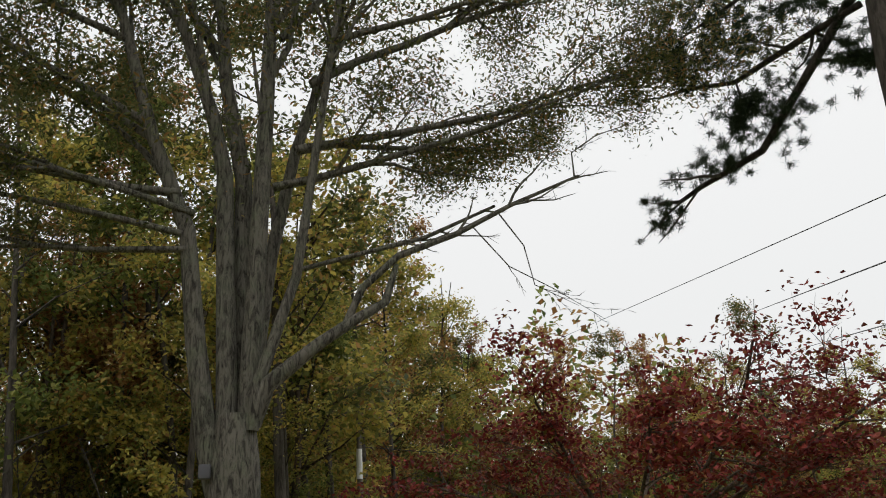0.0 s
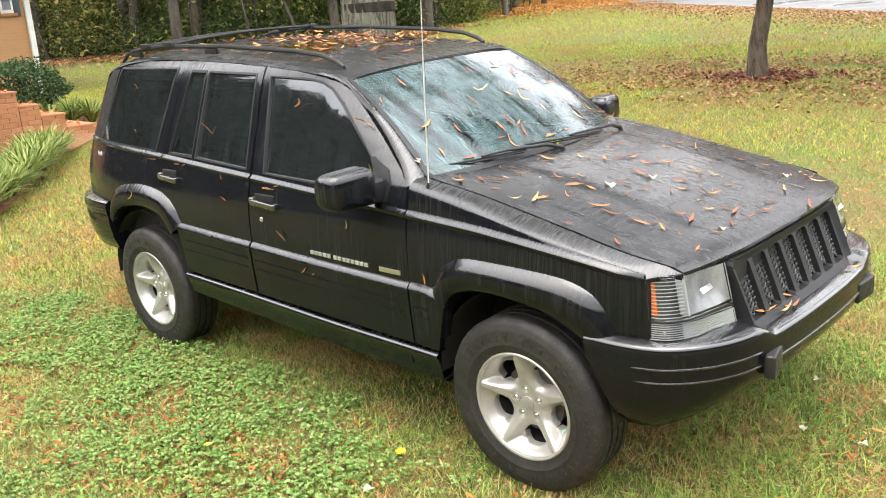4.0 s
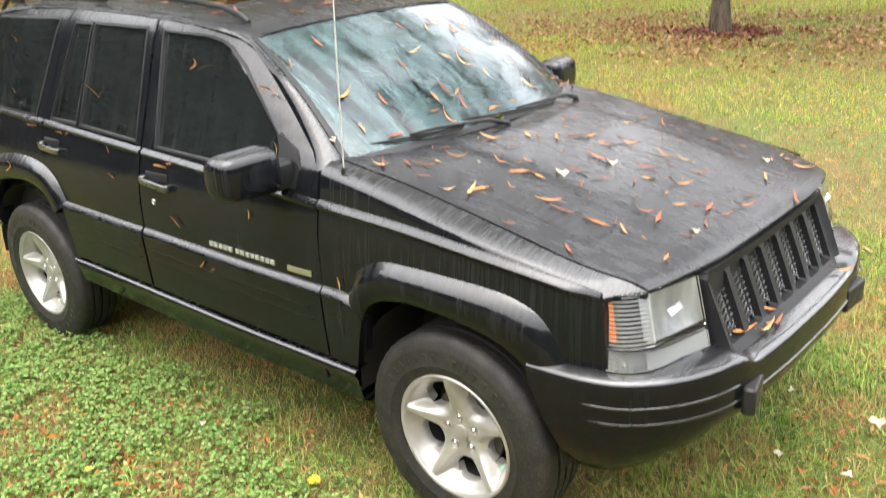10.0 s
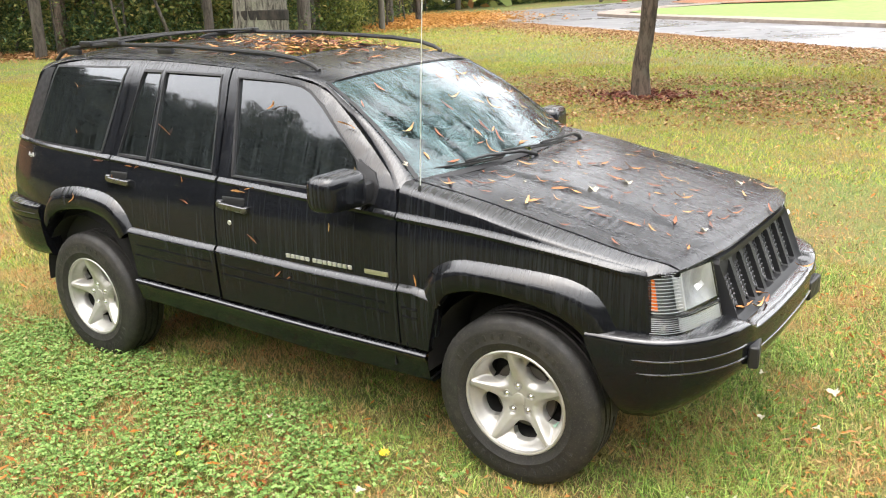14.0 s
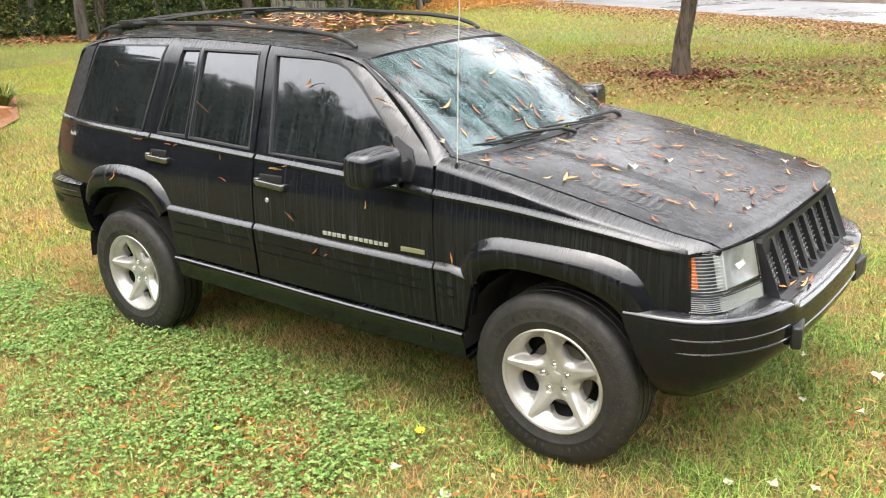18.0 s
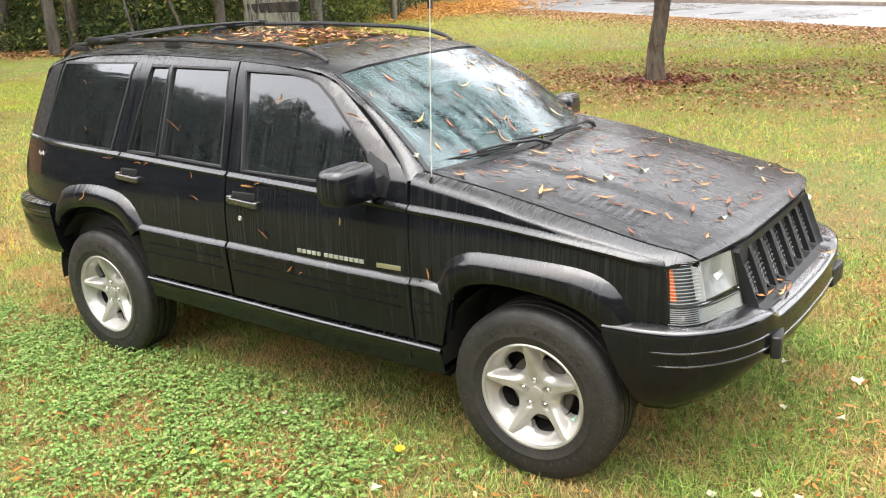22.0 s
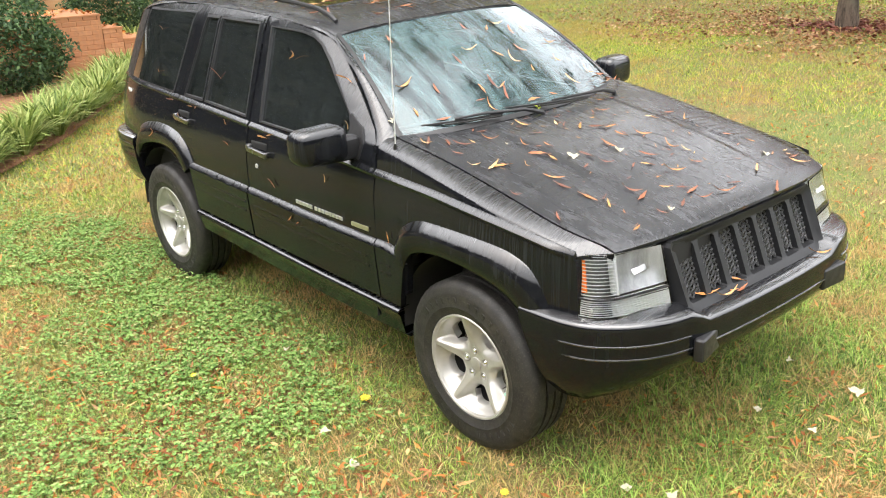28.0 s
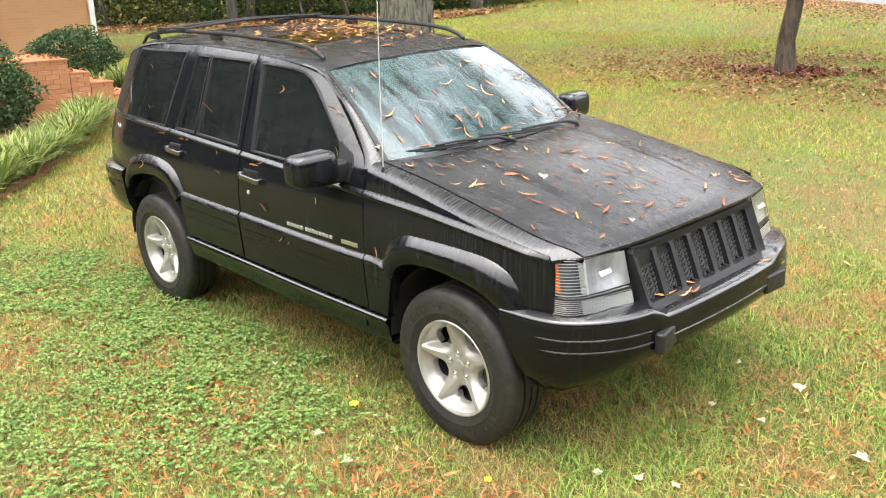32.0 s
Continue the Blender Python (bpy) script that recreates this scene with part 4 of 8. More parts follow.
def strip_along(fn, us, section):
    """A bar swept along fn(u) -> (x, y, outward x, outward y): section of (out, z)."""
    bm = bmesh.new()
    rows = []
    for u in us:
        x, y, nx, ny = fn(u)
        rows.append([(x + nx * o, y + ny * o, z) for o, z in section])
    vv = add_grid(bm, rows, True)
    bm.faces.new(vv[0])
    bm.faces.new(vv[-1][::-1])
    return bm


# bonnet
bm = bmesh.new()
rows = []
xs = list(np.linspace(-0.60, 0.50, 45)) + [0.53, 0.56, 0.585, 0.605, 0.62, 0.632, 0.64]
ysamp = [0.0, 0.08, 0.16, 0.24, 0.32, 0.345, 0.36, 0.375, 0.39, 0.405, 0.43, 0.5, 0.56, 0.62, 0.66, 0.69, 0.702]


for x in xs:
    row = []
    for y in [-v for v in reversed(ysamp)] + ysamp[1:]:
        row.append((hood_x(x, y), hood_y(x, y), hood_z(x, y)))
    rows.append(row)
edge = [(p[0] - 0.004, p[1], p[2] - 0.014) for p in rows[-1]]
rows.append(edge)
rows.insert(0, [(p[0] - 0.002, p[1], p[2] - 0.03) for p in rows[0]])
add_grid(bm, rows)
hood = part("bonnet", bm, TOP_PAINT, car, "wet bonnet with a raised middle and two louvred vents", angle=0.5)
for sgn in (-1, 1):
    bm = shell([[(-0.02, 0.47), (0.03, 0.44), (0.37, 0.47), (0.39, 0.49), (0.37, 0.60), (0.34, 0.62), (0.0, 0.60), (-0.02, 0.58)]], lambda x, y: (hood_x(x, sgn * y), hood_y(x, sgn * y), hood_z(x, y) + 0.0009), lambda x, y: (hood_x(x, sgn * y), hood_y(x, sgn * y), hood_z(x, y) - 0.01), 0.06, 0.04)
    lv = part("louvre_panel", bm, TOP_PAINT, hood, "textured black vent insert")
    for k in range(9):
        x0 = 0.03 + k * 0.036
        bm = bmesh.new()
        add_grid(bm, [[(hood_x(x0 + dx, sgn * y), hood_y(x0 + dx, sgn * y), hood_z(x0 + dx, y) + dz) for y in np.linspace(0.475, 0.595, 6)] for dx, dz in ((-0.002, 0.0009), (0.005, 0.0028), (0.014, 0.0029), (0.030, 0.0012))])
        part("louvre", bm, TOP_PAINT, lv)

# roof with skin down to the drip rails
bm = bmesh.new()
ys = [-0.597, -0.588, -0.575, -0.56, -0.545, -0.50, -0.42, -0.3, -0.15, 0, 0.15, 0.3, 0.42, 0.50, 0.545, 0.56, 0.575, 0.588, 0.597]


REAR = -3.235


def roof_half(x):
    return half(x, roof_z(x, 0.597) - 0.003) + 0.001


def bow(x, y):
    """The roof's front edge bows ahead and its rear edge back in the middle."""
    a = min(abs(y) / roof_half(x), 1)
    return x + 0.07 * (1 - a * a) * max(0, (x + 1.5) / 0.44) - 0.16 * (1 - a**3.2) * max(0, (-2.9 - x) / (-2.9 - REAR)) ** 1.5


rows = [[(bow(x, y * roof_half(x) / 0.597), y * roof_half(x) / 0.597, roof_z(x, y)) for y in ys] for x in list(np.linspace(REAR, -1.06, 48))]
rear_edge = rows[0]
add_grid(bm, rows)
roof = part("roof", bm, TOP_PAINT, car, "wet roof littered with fallen leaves")
# sunroof panel
bm = shell([arc(-1.90, 0.34, 0.05, 90, 0, 4)[::-1] + [(-1.50, 0.39), (-1.46, 0.36), (-1.46, -0.36), (-1.50, -0.39), (-1.86, -0.39), (-1.92, -0.36), (-1.92, 0.30)]], lambda x, y: (x, y, roof_z(x, y) + 0.004), lambda x, y: (x, y, roof_z(x, y) - 0.01), 0.08, 0.08)
part("sunroof", bm, TINT, roof, "dark glass sunroof")

# windscreen and its surround
def shield(u, v):
    """u across from -1 to 1, v from the cowl to the roof."""
    yb, yt = 0.700, 0.580
    xb = -0.512 + 0.178 * (1 - u * u)
    xt = -1.075 + 0.075 * (1 - u * u)
    zb, zt = 1.168 + 0.020 * (1 - u * u), 1.556 + 0.030 * (1 - u * u)
    sag = 0.030 * math.sin(math.pi * v)
    return (xb + (xt - xb) * v + sag * 0.55, u * (yb + (yt - yb) * v), zb + (zt - zb) * v + sag * 0.8)


def shield_patch(us, vs, lift):
    bm = bmesh.new()
    add_grid(bm, [[tuple(np.add(shield(u, v), (0.55 * l, 0, 0.83 * l))) for u in us] for v, l in [(v, lift) for v in vs]])
    return bm


bm = shield_patch(np.linspace(-1, 1, 25), np.linspace(0, 1, 15), 0.0)
ws = part("windscreen", bm, SHIELD, car, "wet windscreen with stuck leaves and reflections of trees")
ws.visible_shadow = False
part("shade_band", shield_patch(np.linspace(-0.97, 0.97, 25), np.linspace(0.87, 0.978, 4), -0.004), BAND, ws, "smoky tinted strip along the top").visible_shadow = False
for us, vs in ((np.linspace(-1.0, 1.0, 25), np.linspace(0.0, 0.035, 3)), (np.linspace(-1.0, 1.0, 25), np.linspace(0.978, 1.0, 3)), (np.linspace(-1.0, -0.97, 3), np.linspace(0, 1, 15)), (np.linspace(0.97, 1.0, 3), np.linspace(0, 1, 15))):
    part("screen_seal", shield_patch(us, vs, 0.003), PLASTIC, ws)
# pillars beside the screen
for sgn in (-1, 1):
    bm = bmesh.new()
    rows = []
    for k in range(13):
        v = -0.02 + 1.19 * k / 12
        a = Vector(shield(sgn * 1.0, min(v, 1.0)))
        if v > 1.0:
            xa = a.x - 0.8 * (v - 1.0)
            a = Vector((xa, a.y, roof_z(xa, abs(a.y)) + 0.003))
        xd = smooth_table(v, [(-0.02, -0.566), (0.05, -0.608), (0.5, -0.800), (0.8, -0.950), (1.04, -1.10), (1.17, -1.25)])
        zd = smooth_table(v, [(-0.02, 1.160), (0.05, 1.200), (0.5, 1.350), (0.8, 1.460), (1.04, 1.547), (1.17, roof_z(-1.25, 0.597) - 0.002)])
        b = Vector((xd - 0.007, sgn * (half(xd, zd) + 0.003), zd))
        mid = (a + b) / 2 + Vector((0.006, sgn * 0.012, 0.005))
        q1, q3 = (a + mid) / 2 + Vector((0.004, sgn * 0.006, 0.004)), (mid + b) / 2 + Vector((0.004, sgn * 0.007, 0.003))
        rows.append([a + Vector((-0.02, 0, -0.02)), a, q1, mid, q3, b, b + Vector((0, -sgn * 0.04, 0))])
    add_grid(bm, rows)
    part("windscreen_pillar", bm, PAINT, car, angle=1.0)
# cowl grille below the screen
bm = bmesh.new()
add_grid(bm, [[(xx, y, zz) for y, xx, zz in [(y, hood_x(-0.60, y) + dx, hood_z(-0.60, y) + dz) for y in np.linspace(-0.70, 0.70, 21)]] for dx, dz in ((0.02, -0.028), (-0.01, -0.020), (-0.06, -0.018), (-0.13, -0.03))])
cowl = part("cowl", bm, PLASTIC, car)
# wipers: arm and blade
for tip, heel, pivot in (((-0.575, -0.664, 1.206), (-0.352, -0.255, 1.222), (-0.300, -0.060, 1.196)), ((-0.408, -0.200, 1.226), (-0.292, 0.245, 1.212), (-0.330, 0.470, 1.188))):
    bm = bmesh.new()
    a, b = Vector(tip), Vector(heel)
    blade = [a + (b - a) * (k / 12) + Vector((0.030, 0, 0.004)) * math.sin(math.pi * k / 12) for k in range(13)]
    tube_bm(blade, [0.0050] * 13, 6, bm)
    wip = part("wiper", bm, PLASTIC, car, "black wiper resting on the windscreen")
    bm = bmesh.new()
    c = Vector(pivot)
    tube_bm([c + Vector((0.004, 0.01, -0.03)), c, c + (blade[10] - c) * 0.35 + Vector((0.006, 0, 0.020)), blade[9] + Vector((0.006, 0, 0.016)), blade[6] + Vector((0.003, 0, 0.010))], [0.013, 0.011, 0.008, 0.006, 0.005], 8, bm)
    part("wiper_arm", bm, PLASTIC, wip)
    bm = bmesh.new()
    tube_bm([p + Vector((-0.010, 0, -0.012)) for p in blade], [0.004] * 13, 5, bm)
    part("wiper_rubber", bm, RUBBER, wip)

# grille
GZ0, GZ1 = 0.697, 0.947
PITCH = 0.1175
gx = lambda y, z: 0.767 - 0.39 * (z - 0.72) + SKEW * y + 0.010 * (1 - (y / 0.45) ** 2)
outer = [(-0.435, GZ0 + 0.014), (-0.415, GZ0), (0.415, GZ0), (0.435, GZ0 + 0.014), (0.441, GZ1 - 0.02), (0.425, GZ1), (-0.425, GZ1), (-0.441, GZ1 - 0.02)]
slots = []
for k in range(7):
    c = (k - 3) * PITCH
    slots.append([(c - 0.045, GZ0 + 0.034), (c - 0.037, GZ0 + 0.026), (c + 0.037, GZ0 + 0.026), (c + 0.045, GZ0 + 0.034), (c + 0.047, GZ1 - 0.042), (c + 0.038, GZ1 - 0.033), (c - 0.038, GZ1 - 0.033), (c - 0.047, GZ1 - 0.042)])
def grille_x(y, z):
    """The bars sit back from the sloping frame."""
    rim = min(0.441 - abs(y), z - GZ0, GZ1 - z)
    return gx(y, z) + 0.004 - 0.020 * min(max((rim - 0.006) / 0.022, 0), 1)


bm = shell([outer] + slots, lambda y, z: (grille_x(y, z), y + MID, z), lambda y, z: (gx(y, z) - 0.062, y + MID, z), 0.07, 0.07)
bmesh.ops.bevel(bm, geom=[e for e in bm.edges if len(e.link_faces) == 2 and e.calc_face_angle(0) > 1.2], offset=0.008, segments=2, affect="EDGES")
grille = part("grille", bm, GRILLE, car, "matt black seven-slot grille with mesh behind")
for k in range(7):
    c = (k - 3) * PITCH
    bm = bmesh.new()
    for d in (-1, 1):
        for j in range(-4, 14):
            z0 = GZ0 + 0.01 + j * 0.0185
            a, b = (c - 0.048, z0), (c + 0.048, z0 + 0.072)
            if d < 0:
                a, b = (a[0], b[1]), (b[0], a[1])
            pts = [(a[0] + (b[0] - a[0]) * s, a[1] + (b[1] - a[1]) * s) for s in np.linspace(0, 1, 7)]
            pts = [p for p in pts if GZ0 + 0.022 < p[1] < GZ1 - 0.036]
            if len(pts) > 1:
                tube_bm([(gx(y, z) - 0.042 + d * 0.003 * (-1) ** i, y + MID, z) for i, (y, z) in enumerate(pts)], 0.0042, 4, bm, False)
    part("mesh_insert", bm, MESH_WIRE, grille, "woven wire mesh")
# near-black box, the dark depth behind the slots put into colour
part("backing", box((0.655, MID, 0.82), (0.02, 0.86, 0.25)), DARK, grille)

# bumpers: swept section
def front_line(u):
    """u from -1 to 1 round the front: place and outward direction."""
    pts = [(-1.0, 0.342, -0.820), (-0.88, 0.500, -0.812), (-0.78, 0.620, -0.780), (-0.68, 0.721, -0.695), (-0.55, 0.791, -0.580), (-0.42, 0.824, -0.455), (-0.37, 0.830, -0.40), (-0.2, 0.843, -0.20), (0, 0.846, 0)]
    pts += [(-a, b, -c) for a, b, c in reversed(pts[:-1])]
    x = smooth_table(u, [(a, b) for a, b, _ in pts])
    y = smooth_table(u, [(a, c) for a, _, c in pts])
    e = 0.02
    dx = smooth_table(u + e, [(a, b) for a, b, _ in pts]) - smooth_table(u - e, [(a, b) for a, b, _ in pts])
    dy = smooth_table(u + e, [(a, c) for a, _, c in pts]) - smooth_table(u - e, [(a, c) for a, _, c in pts])
    n = math.hypot(dx, dy) or 1
    return x + SKEW * y, y + MID, dy / n, -dx / n


SEC = [(-0.10, 0.742), (-0.040, 0.738), (-0.012, 0.732), (-0.004, 0.727), (0.0, 0.718), (0.001, 0.695), (0.003, 0.668), (0.0045, 0.640), (0.005, 0.612), (0.0045, 0.595), (0.0, 0.55), (-0.012, 0.50), (-0.03, 0.455), (-0.07, 0.405), (-0.14, 0.395)]
US = np.linspace(-1, 1, 61)
bm = bmesh.new()
rows = []
for u in US:
    x, y, nx, ny = front_line(u)
    mid = min(max((0.42 - abs(u)) / 0.05, 0), 1)
    row = []
    for o, z in SEC:
        low = min(max((0.80 - abs(u)) / 0.30, 0), 1)
        z = z if z > 0.60 else 0.60 - (0.60 - z) * (1 - 0.5 * low)
        zz = z - mid * (0.036 * min(max((z - 0.61) / 0.1, 0), 1) if z > 0.5 else -0.02)
        cut = 0.14 * min(max((0.70 - zz) / 0.31, 0), 1) * min(max((abs(u) - 0.84) / 0.16, 0), 1)
        row.append((x + nx * o + cut, y + ny * o, zz))
    rows.append(row)
vv = add_grid(bm, rows, True)
bm.faces.new(vv[0])
bm.faces.new(vv[-1][::-1])
fb = part("front_bumper", bm, GLOSS, car, "body-coloured front bumper with two ribs and guards", angle=0.8)
for sgn in (-1, 1):
    for z, o in ((0.656, 0.0045), (0.607, 0.0052)):
        bm = bmesh.new()
        tube_bm([(lambda p: (p[0] + p[2] * o, p[1] + p[3] * o, z - 0.0))(front_line(sgn * u)) for u in np.linspace(0.45 if z > 0.63 else 0.0, 0.865 if z > 0.63 else 0.85, 26)], [0.0012] + [0.0036] * 24 + [0.0008] if z > 0.63 else [0.0036] * 25 + [0.0008], 8, bm)
        part("bumper_rib", bm, TRIM, fb)
    x, y, nx, ny = front_line(sgn * 0.375)
    bm = box((x - 0.002, y, 0.600), (0.040, 0.150, 0.088), 0.014, Matrix.Rotation(0.045 - 0.14 * sgn, 4, "Z"), 3)
    part("bumper_guard", bm, PLASTIC, fb, "black rubber bumper guard")
# solid near-black box drawn as the shade below the bumper
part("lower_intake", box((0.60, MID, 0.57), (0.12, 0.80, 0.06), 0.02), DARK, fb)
part("step_filler", box((0.725, MID, 0.675), (0.14, 0.90, 0.03), 0.008), PLASTIC, fb)


def rear_line(u):
    pts = [(-1.0, -3.02, -0.845), (-0.85, -3.22, -0.835), (-0.72, -3.40, -0.785), (-0.6, -3.53, -0.68), (-0.4, -3.60, -0.45), (0, -3.63, 0)]
    pts += [(-a, b, -c) for a, b, c in reversed(pts[:-1])]
    x = smooth_table(u, [(a, b) for a, b, _ in pts])
    y = smooth_table(u, [(a, c) for a, _, c in pts])
    e = 0.02
    dx = smooth_table(u + e, [(a, b) for a, b, _ in pts]) - smooth_table(u - e, [(a, b) for a, b, _ in pts])
    dy = smooth_table(u + e, [(a, c) for a, _, c in pts]) - smooth_table(u - e, [(a, c) for a, _, c in pts])
    n = math.hypot(dx, dy) or 1
    return x, y, -dy / n, dx / n


RSEC = [(-0.08, 0.850), (-0.01, 0.852), (0.016, 0.842), (0.024, 0.815), (0.022, 0.775), (0.017, 0.768), (0.020, 0.760), (0.018, 0.70), (0.008, 0.62), (-0.02, 0.55), (-0.09, 0.52)]
rb = part("rear_bumper", strip_along(rear_line, np.linspace(-1, 1, 41), RSEC), GLOSS, car, angle=0.8)
bm = bmesh.new()
tube_bm([(lambda p: (p[0] + p[2] * 0.021, p[1] + p[3] * 0.021, 0.80))(rear_line(u)) for u in np.linspace(-0.97, 0.97, 30)], 0.005, 6, bm)
part("bumper_rib", bm, CLAD, rb)

# tailgate and rear corners
bm = bmesh.new()
rows = []
for z, xe in [(0.80, -3.397), (1.0, -3.402), (1.15, -3.388), (1.30, -3.347), (1.45, -3.292)]:
    w = half(xe, z) - 0.002
    rows.append([(xe - 0.16 * (1 - abs(y / 0.597) ** 3.2), w * y / 0.597, z) for y in ys])
rows.append([(x - 0.02, y, z - 0.012) for x, y, z in rear_edge])
rows.append(rear_edge)
add_grid(bm, rows)
gate = part("tailgate", bm, PAINT, car)
bm = bmesh.new()
add_grid(bm, [[(x - 0.165 * (1 - abs(u) ** 3.2) - 0.006, y * u, z) for u in np.linspace(-0.82, 0.82, 13)] for z, x, y in ((1.18, -3.385, 0.70), (1.35, -3.335, 0.62), (1.50, -3.275, 0.55))])
part("rear_window", bm, TINT, gate)
for sgn in (-1, 1):
    bm = bmesh.new()
    add_grid(bm, [[(xe - d, sgn * (half(xe, z) + 0.003 - 0.7 * d), z) for d in (0.012, 0.03, 0.05, 0.08)] for z, xe in ((0.86, -3.395), (1.0, -3.40), (1.15, -3.38))])
    part("tail_lamp", bm, RED_LENS, gate)

# roof rails with feet and cross bars
rails = {}
for sgn in (-1, 1):
    bm = bmesh.new()
    y = sgn * 0.505
    pts = [(-1.170, y, roof_z(-1.170, 0.505) + 0.008)] + [(x, y, roof_z(x, 0.505) + h) for x, h in ((-1.215, 0.024), (-1.31, 0.038), (-1.50, 0.044), (-2.1, 0.045), (-2.7, 0.043), (-3.0, 0.040), (-3.09, 0.034))] + [(-3.16, y, roof_z(-3.16, 0.505) + 0.004)]
    tube_bm(pts, [0.010] + [0.0115] * 7 + [0.010], 8, bm)
    rail = part("roof_rail", bm, PLASTIC, car, "black roof rail on feet")
    rails[sgn] = rail
    for x in (-2.205, -2.98):
        bm = box((x, y, roof_z(x, 0.505) + 0.016), (0.11, 0.026, 0.030), 0.009, None, 2)
        part("rail_foot", bm, PLASTIC, rail)
for x in (-2.60, -2.85):
    bm = bmesh.new()
    rows = []
    for k in range(13):
        yy = -0.50 + k / 12
        lift = 0.066 + 0.016 * (1 - (2 * yy) ** 2)
        c = (x, yy, roof_z(x, 0.505) + lift - 0.012)
        rows.append([(c[0] + 0.030 * math.cos(a), c[1], c[2] + 0.008 * math.sin(a)) for a in np.linspace(0, 2 * math.pi, 10, endpoint=False)])
    add_grid(bm, rows, True)
    cb = part("cross_bar", bm, PLASTIC, car, "black roof-rack cross bar")
    for sgn in (-1, 1):
        part("bar_clamp", box((x, sgn * 0.505, roof_z(x, 0.505) + 0.052), (0.10, 0.050, 0.028), 0.010), PLASTIC, cb)

# aerial on the right fender
bm = bmesh.new()
tube_bm([(-0.462, -0.762, 1.100), (-0.462, -0.764, 1.150), (-0.457, -0.765, 1.185)], [0.011, 0.009, 0.005], 10, bm)
ant = part("aerial_base", bm, PLASTIC, car)
bm = bmesh.new()
tube_bm([(-0.455, -0.765, 1.185), (-0.43, -0.768, 1.55), (-0.40, -0.77, 1.93)], [0.0026, 0.0022, 0.0018], 6, bm)
part("aerial_rod", bm, PALE_STEEL, ant, "thin steel rod")
bm = bmesh.new()
bmesh.ops.create_uvsphere(bm, u_segments=8, v_segments=6, radius=0.005)
bmesh.ops.translate(bm, vec=(-0.40, -0.77, 1.933), verts=bm.verts)
part("aerial_tip", bm, STEEL, ant)

# badges as plain bars, and the drive marking
xs0, widths = -1.152, [0.030, 0.028, 0.028, 0.030, 0.028, 0, 0.028, 0.030, 0.028, 0.028, 0.028, 0.028, 0.028, 0.028]
x = xs0
for w in widths:
    if w:
        z = 0.8175 - 0.012 * (x - xs0)
        part("badge_bar", badge_bar(x, x + w - 0.007, z - 0.009, z + 0.009, half(x, z) + 0.003, -1), BADGE, car)
    x += w or 0.014
part("badge_plate", badge_bar(-0.705, -0.582, 0.800, 0.820, half(-0.65, 0.81) + 0.003, -1), GOLD, car, "small pale-gold badge plate")
txt = bpy.data.curves.new("drive_marking", "FONT")
txt.body, txt.size, txt.extrude, txt.align_x = "4x4", 0.046, 0.002, "CENTER"
tmp = new("drive_marking_text", txt)
me = bpy.data.meshes.new_from_object(tmp)
bpy.data.objects.remove(tmp)
mark = link_mesh("drive_marking", me, BADGE, car, "silver 4x4 lettering")
mark.matrix_basis = Matrix.Translation((-3.150, -half(-3.15, 1.117) - 0.003, 1.100)) @ Euler((radians(90), 0, radians(-9))).to_matrix().to_4x4()

